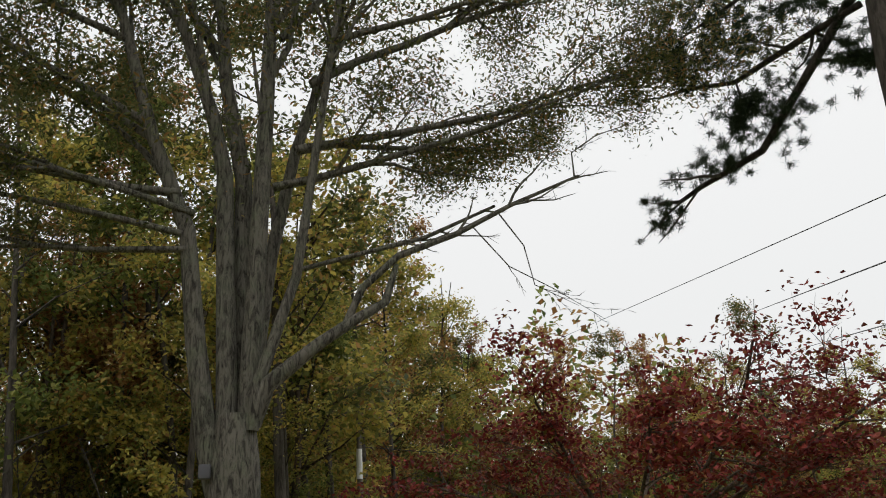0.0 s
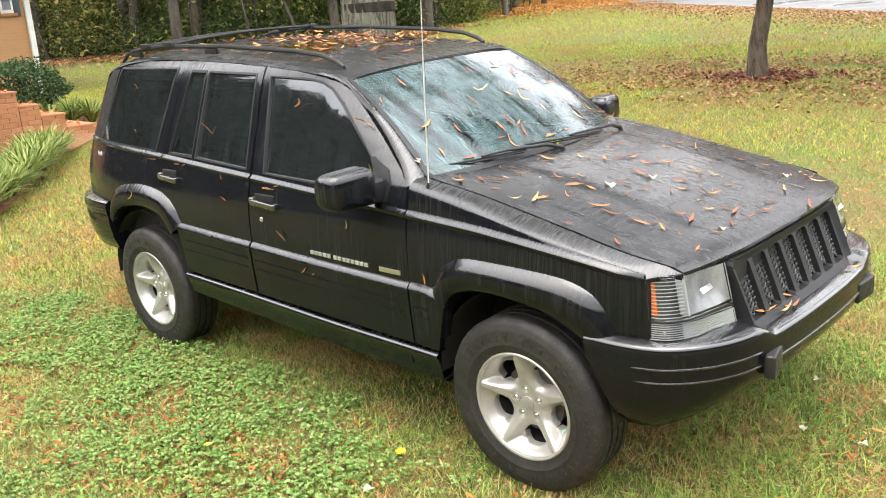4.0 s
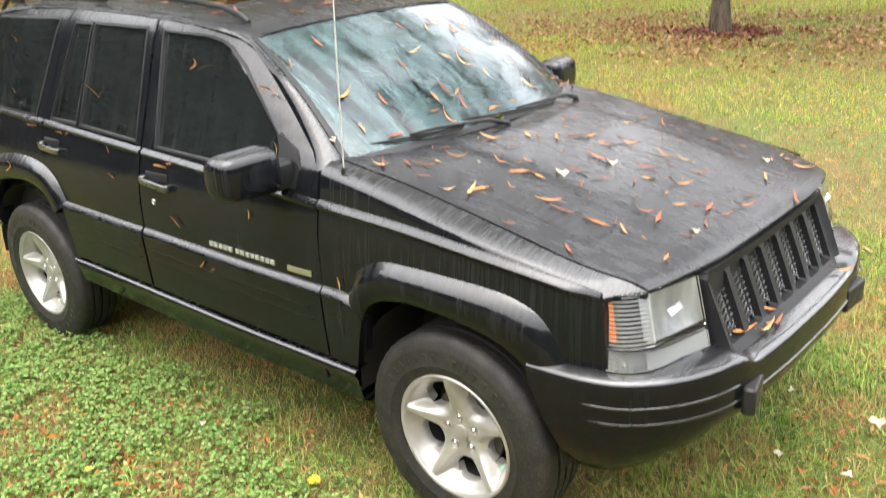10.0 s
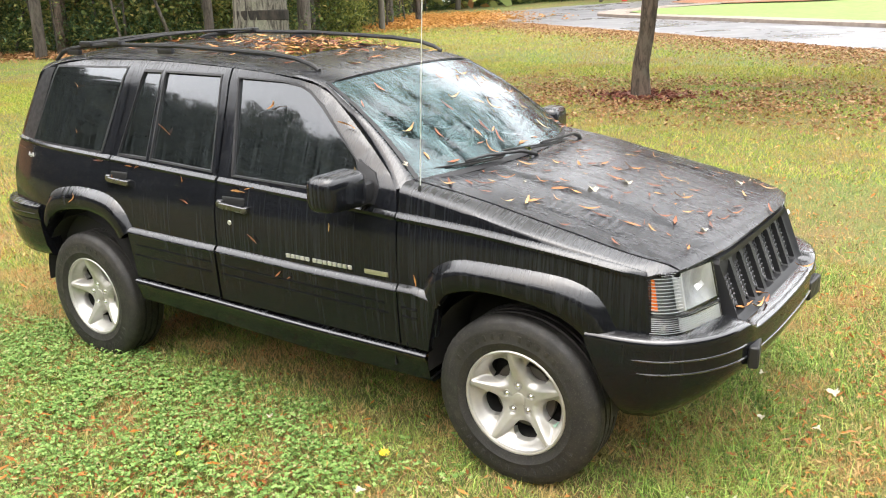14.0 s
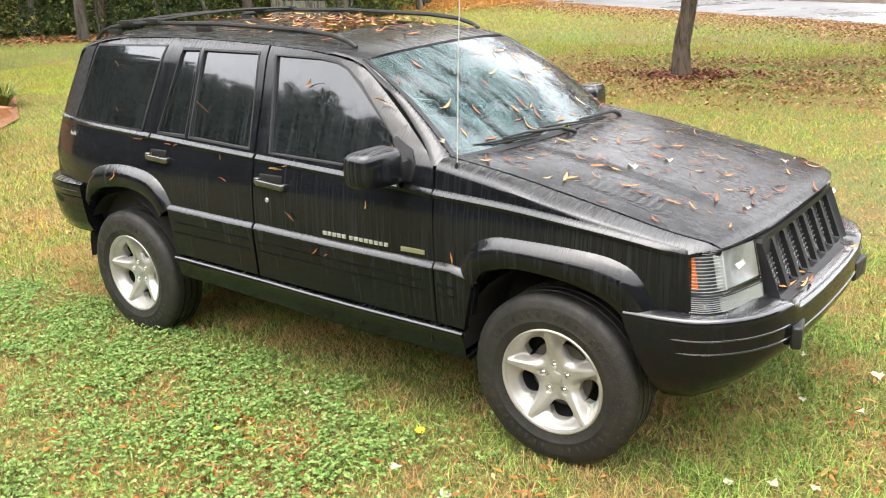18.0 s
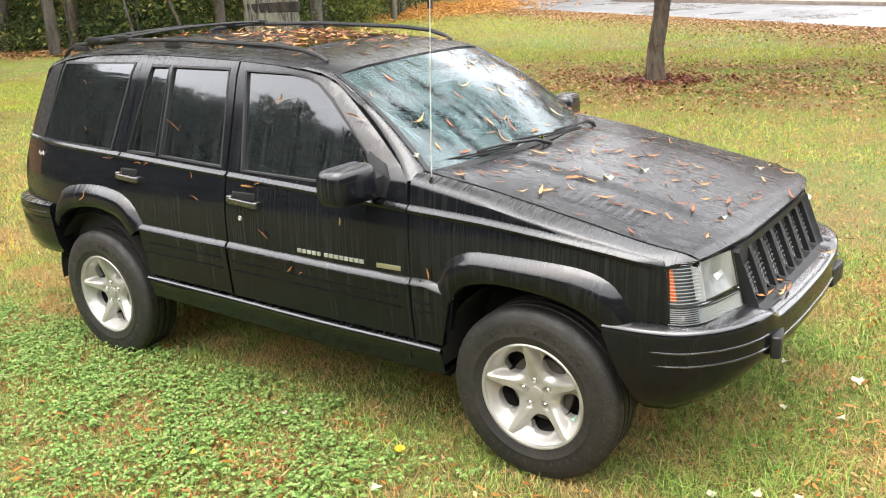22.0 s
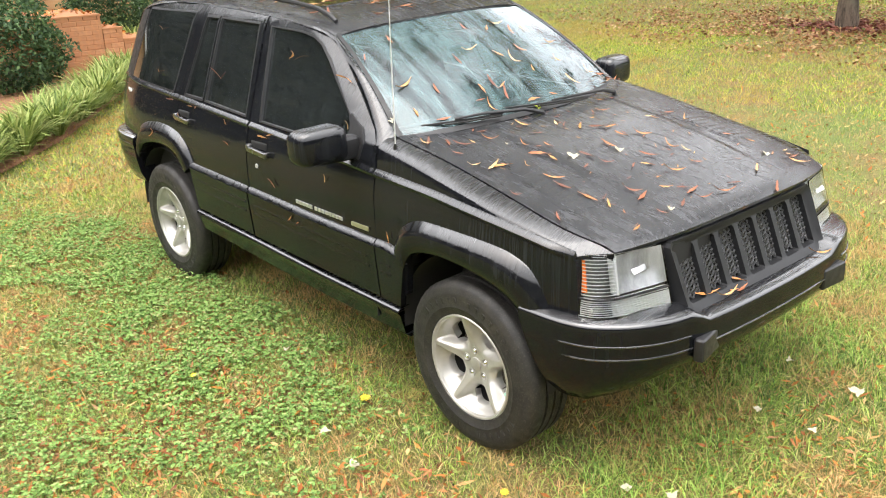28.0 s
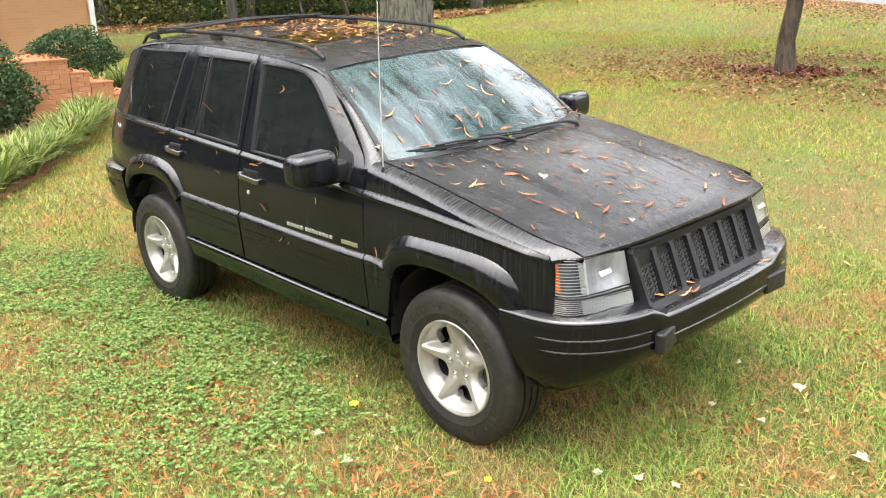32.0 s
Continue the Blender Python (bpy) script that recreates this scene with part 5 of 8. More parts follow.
# wheels
def wheel():
    w = thing("wheel", "", "")
    prof = [(0.205, -0.085), (0.225, -0.105), (0.30, -0.113), (0.335, -0.106), (0.352, -0.09)] + [p for c in (-0.062, -0.02, 0.02, 0.062) for p in ((0.3605, c - 0.016), (0.3605, c + 0.012), (0.351, c + 0.014), (0.351, c + 0.024))][:-2] + [(0.3605, 0.082), (0.355, 0.092), (0.343, 0.1035), (0.330, 0.1095), (0.318, 0.1125), (0.313, 0.1145), (0.305, 0.1140), (0.28, 0.1175), (0.262, 0.1170), (0.258, 0.1185), (0.252, 0.1160), (0.237, 0.1100), (0.226, 0.108), (0.222, 0.099), (0.205, 0.085)]
    lug = lambda k, r, y: (-0.003 if (k % 3 == 0 and r > 0.349 and abs(y) > 0.08) else 0.0)
    tyre = part("tyre", revolve(prof, 144, wobble=lug), RUBBER, w, "worn black tyre", angle=0.5)
    # raised sidewall marks, as plain blocks
    for a0, a1, n in ((-62, 52, 15), (120, 232, 15)):
        for k in range(n):
            if k in (7,):
                continue
            a = radians(a0 + (a1 - a0) * k / (n - 1))
            bm = box((0, 0, 0), (0.015, 0.0042, 0.026), 0.0015)
            bmesh.ops.transform(bm, matrix=Matrix.Rotation(a, 4, "Y") @ Matrix.Translation((0, 0.1168, 0.286)) @ Matrix.Rotation(radians(-5), 4, "X"), verts=bm.verts)
            part("sidewall_mark", bm, RUBBER, tyre)
    rim = part("rim", revolve([(0.200, 0.062), (0.216, 0.086), (0.2225, 0.098), (0.2235, 0.105), (0.219, 0.1085), (0.212, 0.1065), (0.209, 0.099), (0.2085, 0.094)], 72), ALLOY, w, "silver five-spoke alloy wheel")
    # alloy barrel given a dark colour, shade behind the spokes painted in
    part("barrel", revolve([(0.196, 0.040), (0.193, -0.05), (0.190, -0.08), (0.205, -0.09)], 48), UNDER, rim)
    # dished star: five ridged arms that narrow to points at the rim, with a rounded window between each two
    hole_in = [(0.0, 0.099), (7, 0.101), (12, 0.106), (16, 0.114), (19.5, 0.126), (21, 0.142)]
    hole_out = [(0.0, 0.184), (8, 0.183), (13, 0.179), (17, 0.170), (19.5, 0.158), (21, 0.142)]

    def face(a, b):
        r = math.hypot(a, b)
        dish = smooth_table(r, [(0.0, 0.060), (0.055, 0.060), (0.072, 0.056), (0.092, 0.048), (0.120, 0.043), (0.155, 0.043), (0.176, 0.048), (0.190, 0.066), (0.200, 0.084), (0.2085, 0.095)])
        an = math.degrees(math.atan2(a, b)) % 72
        d = r * math.sin(radians(min(an, 72 - an)))
        crest = smooth_table(r, [(0.0, 0.060), (0.05, 0.060), (0.08, 0.066), (0.12, 0.078), (0.16, 0.090), (0.19, 0.0975), (0.2085, 0.099)])
        wide = smooth_table(r, [(0.0, 0.07), (0.07, 0.058), (0.10, 0.047), (0.14, 0.040), (0.175, 0.035), (0.195, 0.026), (0.2085, 0.014)])
        u = min(max((d / wide - 0.26) / 0.74, 0), 1)
        y = dish + max(crest - dish, 0) * (1 - u * u * (3 - 2 * u))
        near = math.hypot(d, r * math.cos(radians(min(an, 72 - an))) - 0.057)
        return (a, y - 0.012 * min(max((0.017 - near) / 0.004, 0), 1), b)

    cols = []
    for k in range(288):
        an = 1.25 * k
        off = abs((an % 72) - 36)
        ri, ro = smooth_table(off, hole_in), smooth_table(off, hole_out)
        sa, ca = math.sin(radians(an)), math.cos(radians(an))
        inner = [face(r * sa, r * ca) for r in np.linspace(0.012, ri, 14)]
        outer = [face(r * sa, r * ca) for r in np.linspace(ro, 0.2085, 14)]
        well = lambda p: [(p[0], p[1] - 0.032, p[2])] if off < 21 else [p]
        cols.append((well(inner[-1]) + inner[::-1], well(outer[0]) + outer))
    bm = bmesh.new()
    for k in range(288):
        for side in (0, 1):
            a, b = cols[k][side], cols[(k + 1) % 288][side]
            add_grid(bm, [a, b])
    bmesh.ops.remove_doubles(bm, verts=bm.verts, dist=1e-5)
    part("spokes", bm, ALLOY, rim, angle=1.1)
    part("hub_cap", revolve([(0.0, 0.0675), (0.019, 0.0675), (0.026, 0.0655), (0.0285, 0.055)], 28), ALLOY, rim)
    for k in range(5):
        a = radians(72 * k)
        bm = revolve([(0.0, 0.065), (0.0045, 0.065), (0.0085, 0.061), (0.0085, 0.045)], 10)
        bmesh.ops.translate(bm, vec=(0.057 * math.sin(a), 0, 0.057 * math.cos(a)), verts=bm.verts)
        part("lug_nut", bm, CHROME, rim)
        bm = revolve([(0.0175, 0.0600), (0.0168, 0.0640), (0.0150, 0.0640), (0.0130, 0.0560), (0.009, 0.0540)], 16)
        bmesh.ops.translate(bm, vec=(0.057 * math.sin(a), 0, 0.057 * math.cos(a)), verts=bm.verts)
        part("nut_seat", bm, ALLOY, rim)
    part("brake_disc", revolve([(0.06, 0.012), (0.135, 0.012), (0.138, 0.0), (0.135, -0.012)], 36), DULL_STEEL, w)
    part("brake_drum", revolve([(0.0, 0.025), (0.06, 0.025), (0.07, 0.0), (0.07, -0.05), (0.15, -0.052), (0.185, -0.06)], 28), UNDER, w)
    bm = bmesh.new()
    tube_bm([(-0.149, 0.030, -0.097), (-0.147, 0.062, -0.095)], [0.0055, 0.006], 8, bm)
    part("valve", bm, VALVE_CAP, rim, "pale green valve cap")
    return w


w0 = wheel()
w0.parent = car
spins = {(0, -1): 6, (0, 1): 20, (WB, -1): 8, (WB, 1): 45}
first = True
for (x, sgn), spin in spins.items():
    m = Matrix.Translation((x, sgn * 0.737, 0.36)) @ Matrix.Rotation(math.pi if sgn < 0 else 0, 4, "Z") @ Matrix.Rotation(radians(spin), 4, "Y")
    if first:
        w0.matrix_basis = m
        first = False
    else:
        copy_thing(w0, m)

# wheel housings, floor pan, engine bay bulk
for cx in (0.0, WB):
    for sgn in (-1, 1):
        bm = bmesh.new()
        r = 0.415
        rows = []
        for y in (0.82, 0.50):
            rows.append([(cx - 0.01 + r * math.cos(a), sgn * y, 0.40 + r * math.sin(a) * 1.02) for a in np.linspace(-0.02, math.pi + 0.02, 16)])
        add_grid(bm, rows)
        bm.faces.new([v for v in bm.verts][16:])
        part("wheel_housing", bm, UNDER, car)
part("floor_pan", box((-1.50, 0, 0.42), (3.6, 1.28, 0.10), 0.02), UNDER, car)
part("axle", box((0.0, 0, 0.34), (0.10, 1.2, 0.10), 0.03), UNDER, car)
part("axle", box((WB, 0, 0.34), (0.10, 1.2, 0.10), 0.03), UNDER, car)
part("engine_block", box((0.05, 0, 0.72), (0.85, 0.9, 0.35), 0.05), DARK, car)
# cabin
part("dashboard", box((-0.78, 0, 0.99), (0.36, 1.34, 0.24), 0.06, None, 3), CLOTH, car)
for sgn in (-1, 1):
    for x in (-1.45, -2.35):
        seat = thing("seat", "", "")
        seat.parent = car
        part("cushion", box((x, sgn * 0.37, 0.74), (0.50, 0.52, 0.18), 0.06, None, 3), CLOTH, seat)
        part("backrest", box((x - 0.30, sgn * 0.37, 1.06), (0.16, 0.50, 0.62), 0.06, Matrix.Rotation(radians(-14), 4, "Y"), 3), CLOTH, seat)
        part("headrest", box((x - 0.40, sgn * 0.37, 1.42), (0.10, 0.26, 0.16), 0.04, None, 3), CLOTH, seat)
bm = bmesh.new()
tube_bm([(0.0, 0.185 * math.cos(a), 0.185 * math.sin(a)) for a in np.linspace(0, 2 * math.pi, 25)], 0.016, 6, bm, False)
add_box(bm, (0, 0, 0), (0.05, 0.13, 0.10), 0.02)
add_box(bm, (0, 0, -0.03), (0.025, 0.34, 0.03), 0.008)
bmesh.ops.transform(bm, matrix=Matrix.Translation((-1.05, 0.37, 1.06)) @ Matrix.Rotation(radians(25), 4, "Y"), verts=bm.verts)
part("steering_wheel", bm, PLASTIC, car)
bm = box((-0.92, 0, 1.47), (0.03, 0.24, 0.065), 0.015)
part("inner_mirror", bm, PLASTIC, car)
for sgn in (-1, 1):
    bm = box((-1.85, sgn * 0.70, 0.78), (2.5, 0.03, 0.56), 0.01)
    part("door_lining", bm, CLOTH, car)
bm = bmesh.new()
add_grid(bm, [[(x, y, roof_z(x, y) - 0.045) for y in np.linspace(-0.56, 0.56, 9)] for x in np.linspace(-3.2, -1.15, 9)])
part("headliner", bm, CLOTH, car)

# ---- vegetation helpers ----
RNG = np.random.default_rng(7)


def np_mesh(name, v, f, smooth=False):
    """Fast mesh from arrays of points and of equally long faces."""
    v, f = np.asarray(v, np.float32), np.asarray(f, np.int32)
    me = bpy.data.meshes.new(name)
    me.vertices.add(len(v))
    me.vertices.foreach_set("co", v.ravel())
    me.loops.add(f.size)
    me.loops.foreach_set("vertex_index", f.ravel())
    me.polygons.add(len(f))
    me.polygons.foreach_set("loop_start", np.arange(0, f.size, f.shape[1], dtype=np.int32))
    me.polygons.foreach_set("loop_total", np.full(len(f), f.shape[1], np.int32))
    if smooth:
        me.polygons.foreach_set("use_smooth", np.ones(len(f), bool))
    me.update(calc_edges=True)
    return me


def leaves(P, length, width, tilt=0.35, rng=RNG, fold=0.25):
    """Folded lozenge leaves at the points P; tilt is how far they leave the level."""
    n = len(P)
    L = length * rng.uniform(0.65, 1.3, n)[:, None]
    W = width * rng.uniform(0.7, 1.3, n)[:, None]
    a = rng.uniform(0, 2 * np.pi, n)
    d = np.stack([np.cos(a), np.sin(a), rng.normal(0, tilt, n)], -1)
    d /= np.linalg.norm(d, axis=1)[:, None]
    up = np.stack([rng.normal(0, tilt, n), rng.normal(0, tilt, n), np.ones(n)], -1)
    s = np.cross(up, d)
    s /= np.linalg.norm(s, axis=1)[:, None]
    u = np.cross(d, s)
    v = np.stack([P - d * L / 2 + u * W * 0.1, P + s * W / 2 + u * W * fold - d * L * 0.05, P + d * L / 2 + u * W * rng.uniform(-0.3, 0.6, n)[:, None], P - s * W / 2 + u * W * fold + d * L * 0.05], 1).reshape(-1, 3)
    f = np.arange(4 * n).reshape(-1, 4)
    return v, f


def blades(P, height, width, bend, rng=RNG, lean=None):
    """Grass blades of two quads each, as single islands."""
    n = len(P)
    h = height * rng.uniform(0.5, 1.35, n)[:, None]
    w = width * rng.uniform(0.7, 1.3, n)[:, None]
    a = rng.uniform(0, 2 * np.pi, n)
    s = np.stack([np.cos(a), np.sin(a), np.zeros(n)], -1)
    o = np.stack([-np.sin(a), np.cos(a), np.zeros(n)], -1)
    b = (bend * rng.uniform(0.3, 1.6, n))[:, None] * h
    up = np.array([0, 0, 1.0])
    p1 = P + up * h * 0.6 + o * b * 0.35
    p2 = P + up * h * (1.0 - 0.25 * bend) + o * b
    v = np.stack([P - s * w / 2, P + s * w / 2, p1 - s * w * 0.4, p1 + s * w * 0.4, p2 - s * w * 0.08, p2 + s * w * 0.08], 1).reshape(-1, 3)
    i = np.arange(n)[:, None] * 6
    f = np.concatenate([i + [0, 1, 3, 2], i + [2, 3, 5, 4]], 1).reshape(-1, 4)
    return v, f


def turf(P, height, width, rng=RNG):
    """Short single-face blades for a dense sward."""
    n = len(P)
    h = height * rng.uniform(0.5, 1.4, n)[:, None]
    a = rng.uniform(0, 2 * np.pi, n)
    s = np.stack([np.cos(a), np.sin(a), np.zeros(n)], -1) * width / 2
    tip = P + np.stack([rng.normal(0, 0.6, n), rng.normal(0, 0.6, n), np.ones(n)], -1) * h
    v = np.stack([P - s, P + s, tip], 1).reshape(-1, 3)
    return v, np.arange(3 * n).reshape(-1, 3)


def stuff(name, v, f, mat, label, category):
    return tagged(link_mesh(name, np_mesh(name, v, f), mat), label, category, kind="stuff")


def join(parts):
    vs, fs, o = [], [], 0
    for v, f in parts:
        vs.append(v)
        fs.append(f + o)
        o += len(v)
    return np.concatenate(vs), np.concatenate(fs)


def scatter(n, x0, x1, y0, y1, rng=RNG):
    x, y = rng.uniform(x0, x1, n), rng.uniform(y0, y1, n)
    return np.stack([x, y, gz(x, y)], -1)


def patchy(P, scale, seed):
    """A smooth field between 0 and 1 over the lawn."""
    x, y = P[:, 0] * scale + seed, P[:, 1] * scale - seed
    return 0.5 + 0.25 * (np.sin(x * 1.7 + 1.3 * np.sin(y * 0.9)) + np.sin(y * 2.1 + 1.1 * np.sin(x * 1.3 + 0.7)))


# ---- lawn ----
P = scatter(110000, -6.5, 3.6, -3.4, 3.2)
fade = np.clip((P[:, 0] + 6.5) / 2.5, 0.12, 1) * np.clip((3.2 - P[:, 1]) / 1.5, 0.15, 1) * np.clip((3.6 - P[:, 0]) / 1.0, 0.2, 1)
P = P[RNG.uniform(size=len(P)) < fade]
clover_zone = np.clip((0.02 - P[:, 0] - 0.45 * (P[:, 1] + 1.2)) / 0.9, 0, 1) * np.clip((P[:, 0] + 6.0) / 1.5, 0, 1) * (patchy(P, 1.6, 3.0) > 0.30)
under = (np.abs(P[:, 1]) < 0.72) & (P[:, 0] > -3.4) & (P[:, 0] < 0.4)
keep = (RNG.uniform(size=len(P)) > 0.55 * clover_zone) & ~(under & (RNG.uniform(size=len(P)) < 0.75))
v, f = blades(P[keep], 0.048, 0.0036, 1.25)
stuff("lawn_grass", v, f, GRASS, "short wet lawn grass, green mixed with straw", "grass")
P = np.concatenate([scatter(330000, -5.5, 3.4, -3.3, 2.6), scatter(120000, -10, 4.5, 2.4, 8.0)])
rim = np.minimum(np.minimum(P[:, 0] + 5.5, 3.4 - P[:, 0]), P[:, 1] + 3.3) + 0.5 * patchy(P, 2.0, 4.0) - 0.25
P = P[(P[:, 1] > 2.4) | (RNG.uniform(size=len(P)) < np.clip(rim / 0.8, 0, 1))]
v, f = turf(P, 0.034, 0.0045)
stuff("lawn_turf", v, f, GRASS, "dense low sward of wet green and straw grass", "grass")
P = np.concatenate([scatter(130000, -16, 6, 5, 14.5), scatter(130000, -19, -4.5, -3, 9), scatter(50000, -27, -14, 3, 17)])
v, f = turf(P, 0.042, 0.008)
stuff("lawn_grass", v, f, FAR_GRASS, "lawn grass running up to the road", "grass")
P = np.concatenate([scatter(76000, -14, 9, -10, -2.7), scatter(44000, 2.8, 9, -3.3, 8), scatter(26000, -12, -4.8, -3.3, 2.6)])
v, f = turf(P, 0.045, 0.010)
stuff("lawn_grass", v, f, GRASS, "wet green and straw lawn grass round the car", "grass")
P = scatter(90000, -24, 3, 12, 30)
P = P[(P[:, 1] < 18.0 - 0.74 * (P[:, 0] + 2.5)) & (P[:, 0] + P[:, 1] * 1.0 > -6)]
v, f = turf(P, 0.06, 0.014)
stuff("lawn_grass", v, f, FAR_GRASS, "lawn grass beside the woods", "grass")
P = np.concatenate([scatter(92000, -6.2, 1.2, -3.3, 2.5), scatter(4000, -4.2, -0.4, -1.5, -0.75)])
zone = np.clip((0.02 - P[:, 0] - 0.45 * (P[:, 1] + 1.2)) / 0.9, 0, 1) * np.clip((P[:, 0] + 6.2) / 1.5, 0, 1)
P = P[(RNG.uniform(size=len(P)) < zone * np.where(patchy(P, 1.6, 3.0) > 0.30, 1.0, 0.18)) & ~((np.abs(P[:, 1]) < 0.7))]
P = P[RNG.uniform(size=len(P)) < 0.35 + 0.65 * (patchy(P, 5.0, 9.0) > 0.40)]
P[:, 2] += RNG.uniform(0.025, 0.062, len(P))
trio = []
for k in range(3):
    a = RNG.uniform(0, 0.6, len(P)) + k * 2 * np.pi / 3 + P[:, 0] * 50
    C = P + 0.0075 * np.stack([np.cos(a), np.sin(a), RNG.uniform(-0.2, 0.3, len(P))], -1)
    trio.append(leaves(C, 0.0155, 0.015, 0.30, fold=0.12))
v, f = join(trio)
stuff("clover", v, f, CLOVER, "low bright-green clover among the grass", "clover")

P = np.concatenate([scatter(30000, -1.6, 3.4, -3.2, 2.4), scatter(7000, 0.25, 1.5, -1.2, 1.2)])
P = P[(RNG.uniform(size=len(P)) < np.clip(2.4 * (0.6 * patchy(P, 2.3, 7.0) + 0.4 * patchy(P, 5.3, 1.0)) - 0.75, 0.03, 1)) & ~((np.abs(P[:, 1]) < 0.7) & (P[:, 0] < 0.3))]
v, f = blades(P, 0.062, 0.0036, 1.2)
stuff("grass_tufts", v, f, TUFT, "longer fresh green grass tufts before the car", "grass")

# fallen leaves on the lawn
P = np.concatenate([scatter(2600, -8, 3.5, -3.3, 7), scatter(420, -4.5, 0.5, -3.3, -0.9)])
P = P[~((np.abs(P[:, 1]) < 0.9) & (P[:, 0] > -3.6) & (P[:, 0] < 0.8))]
P[:, 2] += RNG.uniform(0.012, 0.042, len(P))
v, f = leaves(P, 0.075, 0.017, 0.32)
stuff("fallen_leaves", v, f, FALLEN, "scattered narrow orange and brown leaves on the lawn", "leaves")
P = scatter(20000, -8, 3.5, -3.3, 5)
P[:, 2] += RNG.uniform(0.005, 0.034, len(P))
P = P[RNG.uniform(size=len(P)) < 0.3 + 0.7 * patchy(P, 3.0, 5.0)]
Q = scatter(6000, 0.9, 3.4, -3.2, 1.6)
Q[:, 2] += RNG.uniform(0.01, 0.036, len(Q))
P = np.concatenate([P, Q[patchy(Q, 2.6, 2.0) > 0.5]])
v, f = leaves(P, 0.034, 0.012, 0.45)
R = np.concatenate([scatter(5200, -3.0, 3.6, -3.4, -0.9), scatter(3800, -1.6, 1.0, -3.3, -1.1), scatter(2200, 0.7, 3.6, -0.9, 2.2), scatter(5200, -9.0, -2.6, -3.4, 3.0)])
R = R[RNG.uniform(size=len(R)) < np.clip(2.6 * (0.6 * patchy(R, 1.9, 11.0) + 0.4 * patchy(R, 4.7, 2.0)) - 0.85, 0.10, 0.85)]
R[:, 2] += RNG.uniform(0.018, 0.040, len(R))
vr, fr = leaves(R, 0.052, 0.012, 0.5)
stuff("rust_leaf_bits", vr, fr, RUST, "narrow rust-orange leaf pieces lying in patches in the grass", "leaves")
stuff("leaf_crumbs", v, f, FALLEN, "small bits of dry brown leaf in the grass", "leaves")
NL = 26000
r = 4.6 * np.sqrt(RNG.uniform(0, 1, NL)) * RNG.uniform(0.5, 1.15, NL)
a = RNG.uniform(0, 2 * np.pi, NL)
x, y = -2.6 + 1.45 * r * np.cos(a), 10.0 + 0.62 * r * np.sin(a)
P = np.stack([x, y, gz(x, y) + RNG.uniform(0.025, 0.06, NL)], -1)
P = P[RNG.uniform(size=NL) < 0.12 + 0.60 * np.clip(2.2 * (0.55 * patchy(P, 2.2, 1.0) + 0.45 * patchy(P, 6.0, 4.0)) - 0.62, 0, 1)]
P = P[~((np.abs(P[:, 1] - 10.9) < 0.22) & (P[:, 0] > -3.2) & (P[:, 0] < -0.6))]
v, f = leaves(P, 0.060, 0.038, 0.4)
stuff("leaf_carpet", v, f, BROWN_LEAVES, "carpet of dead brown leaves round the tree", "leaves")
t = RNG.uniform(0, 1, 17000)
off = np.abs(RNG.normal(0, 1.3, 17000))
x, y = 3.0 - 23.0 * t - 0.6 * off, 14.6 + 17.0 * t - 0.8 * off
P = np.stack([x, y, gz(x, y) + 0.06], -1)
v, f = leaves(P, 0.075, 0.05, 0.35)
stuff("road_edge_leaves", v, f, BROWN_LEAVES, "brown leaves gathered along the road's edge", "leaves")
x = RNG.normal(-22.5, 2.3, 16000)
y = RNG.normal(31.5, 2.6, 16000) - 0.5 * (x + 22.5)
P = np.stack([x, y, gz(x, y) + 0.06], -1)
v, f = leaves(P, 0.13, 0.10, 0.22)
stuff("orange_leaf_drift", v, f, ORANGE_LEAVES, "drift of orange leaves at the road's bend", "leaves")
x = RNG.uniform(-34, -18, 5000)
y = 10 + (x + 34) * 0.55 + RNG.normal(-0.2, 1.2, 5000)
P = np.stack([x, y, gz(x, y) + 0.05], -1)
v, f = leaves(P, 0.18, 0.12, 0.4)
stuff("woods_edge_leaves", v, f, BROWN_LEAVES, "orange-brown leaves along the edge of the woods", "leaves")


# single pale leaves and a dandelion
def big_leaf(lobes, size, curl):
    bm = bmesh.new()
    c = bm.verts.new((0, 0, 0.004))
    ring = []
    n = lobes * 4
    for k in range(n):
        a = 2 * math.pi * k / n
        r = size * (0.62 + 0.38 * (0.5 + 0.5 * math.cos(lobes * a)) ** 1.3) * (1 - 0.25 * math.cos(a)) * (1 + 0.18 * math.sin(7 * a + lobes))
        ring.append(bm.verts.new((r * math.cos(a), r * math.sin(a), curl * (r / size) ** 2 * (0.5 + 0.7 * math.sin(2 * a + 1)))))
    for k in range(n):
        bm.faces.new((c, ring[k], ring[(k + 1) % n]))
    return bm


pale_me = [finish(big_leaf(5, 0.045, 0.022), "pale_leaf"), finish(big_leaf(3, 0.038, 0.030), "pale_leaf")]
for me in pale_me:
    me.materials.append(PALE_LEAF)
for k, (x, y, s) in enumerate([(0.97, 0.47, 0.8), (0.97, 0.08, 0.62), (-0.49, -1.24, 0.65), (-1.26, -0.96, 0.55), (-0.20, -1.31, 0.65), (0.67, -0.69, 0.6), (1.40, 0.07, 0.8), (0.63, 0.53, 0.6), (0.80, -0.62, 0.6), (0.95, -0.58, 0.5), (0.74, 0.08, 0.45), (1.25, 1.35, 0.7)]):
    ob = new("pale_leaf", pale_me[k % 2])
    tagged(ob, "curled whitish fallen leaf lying on the grass", "leaf", "pale leaves on the lawn")
    ob.matrix_basis = pose(x, y, float(gz(x, y)) + 0.045, 8, -6, 71 * k) @ Matrix.Scale(s, 4)
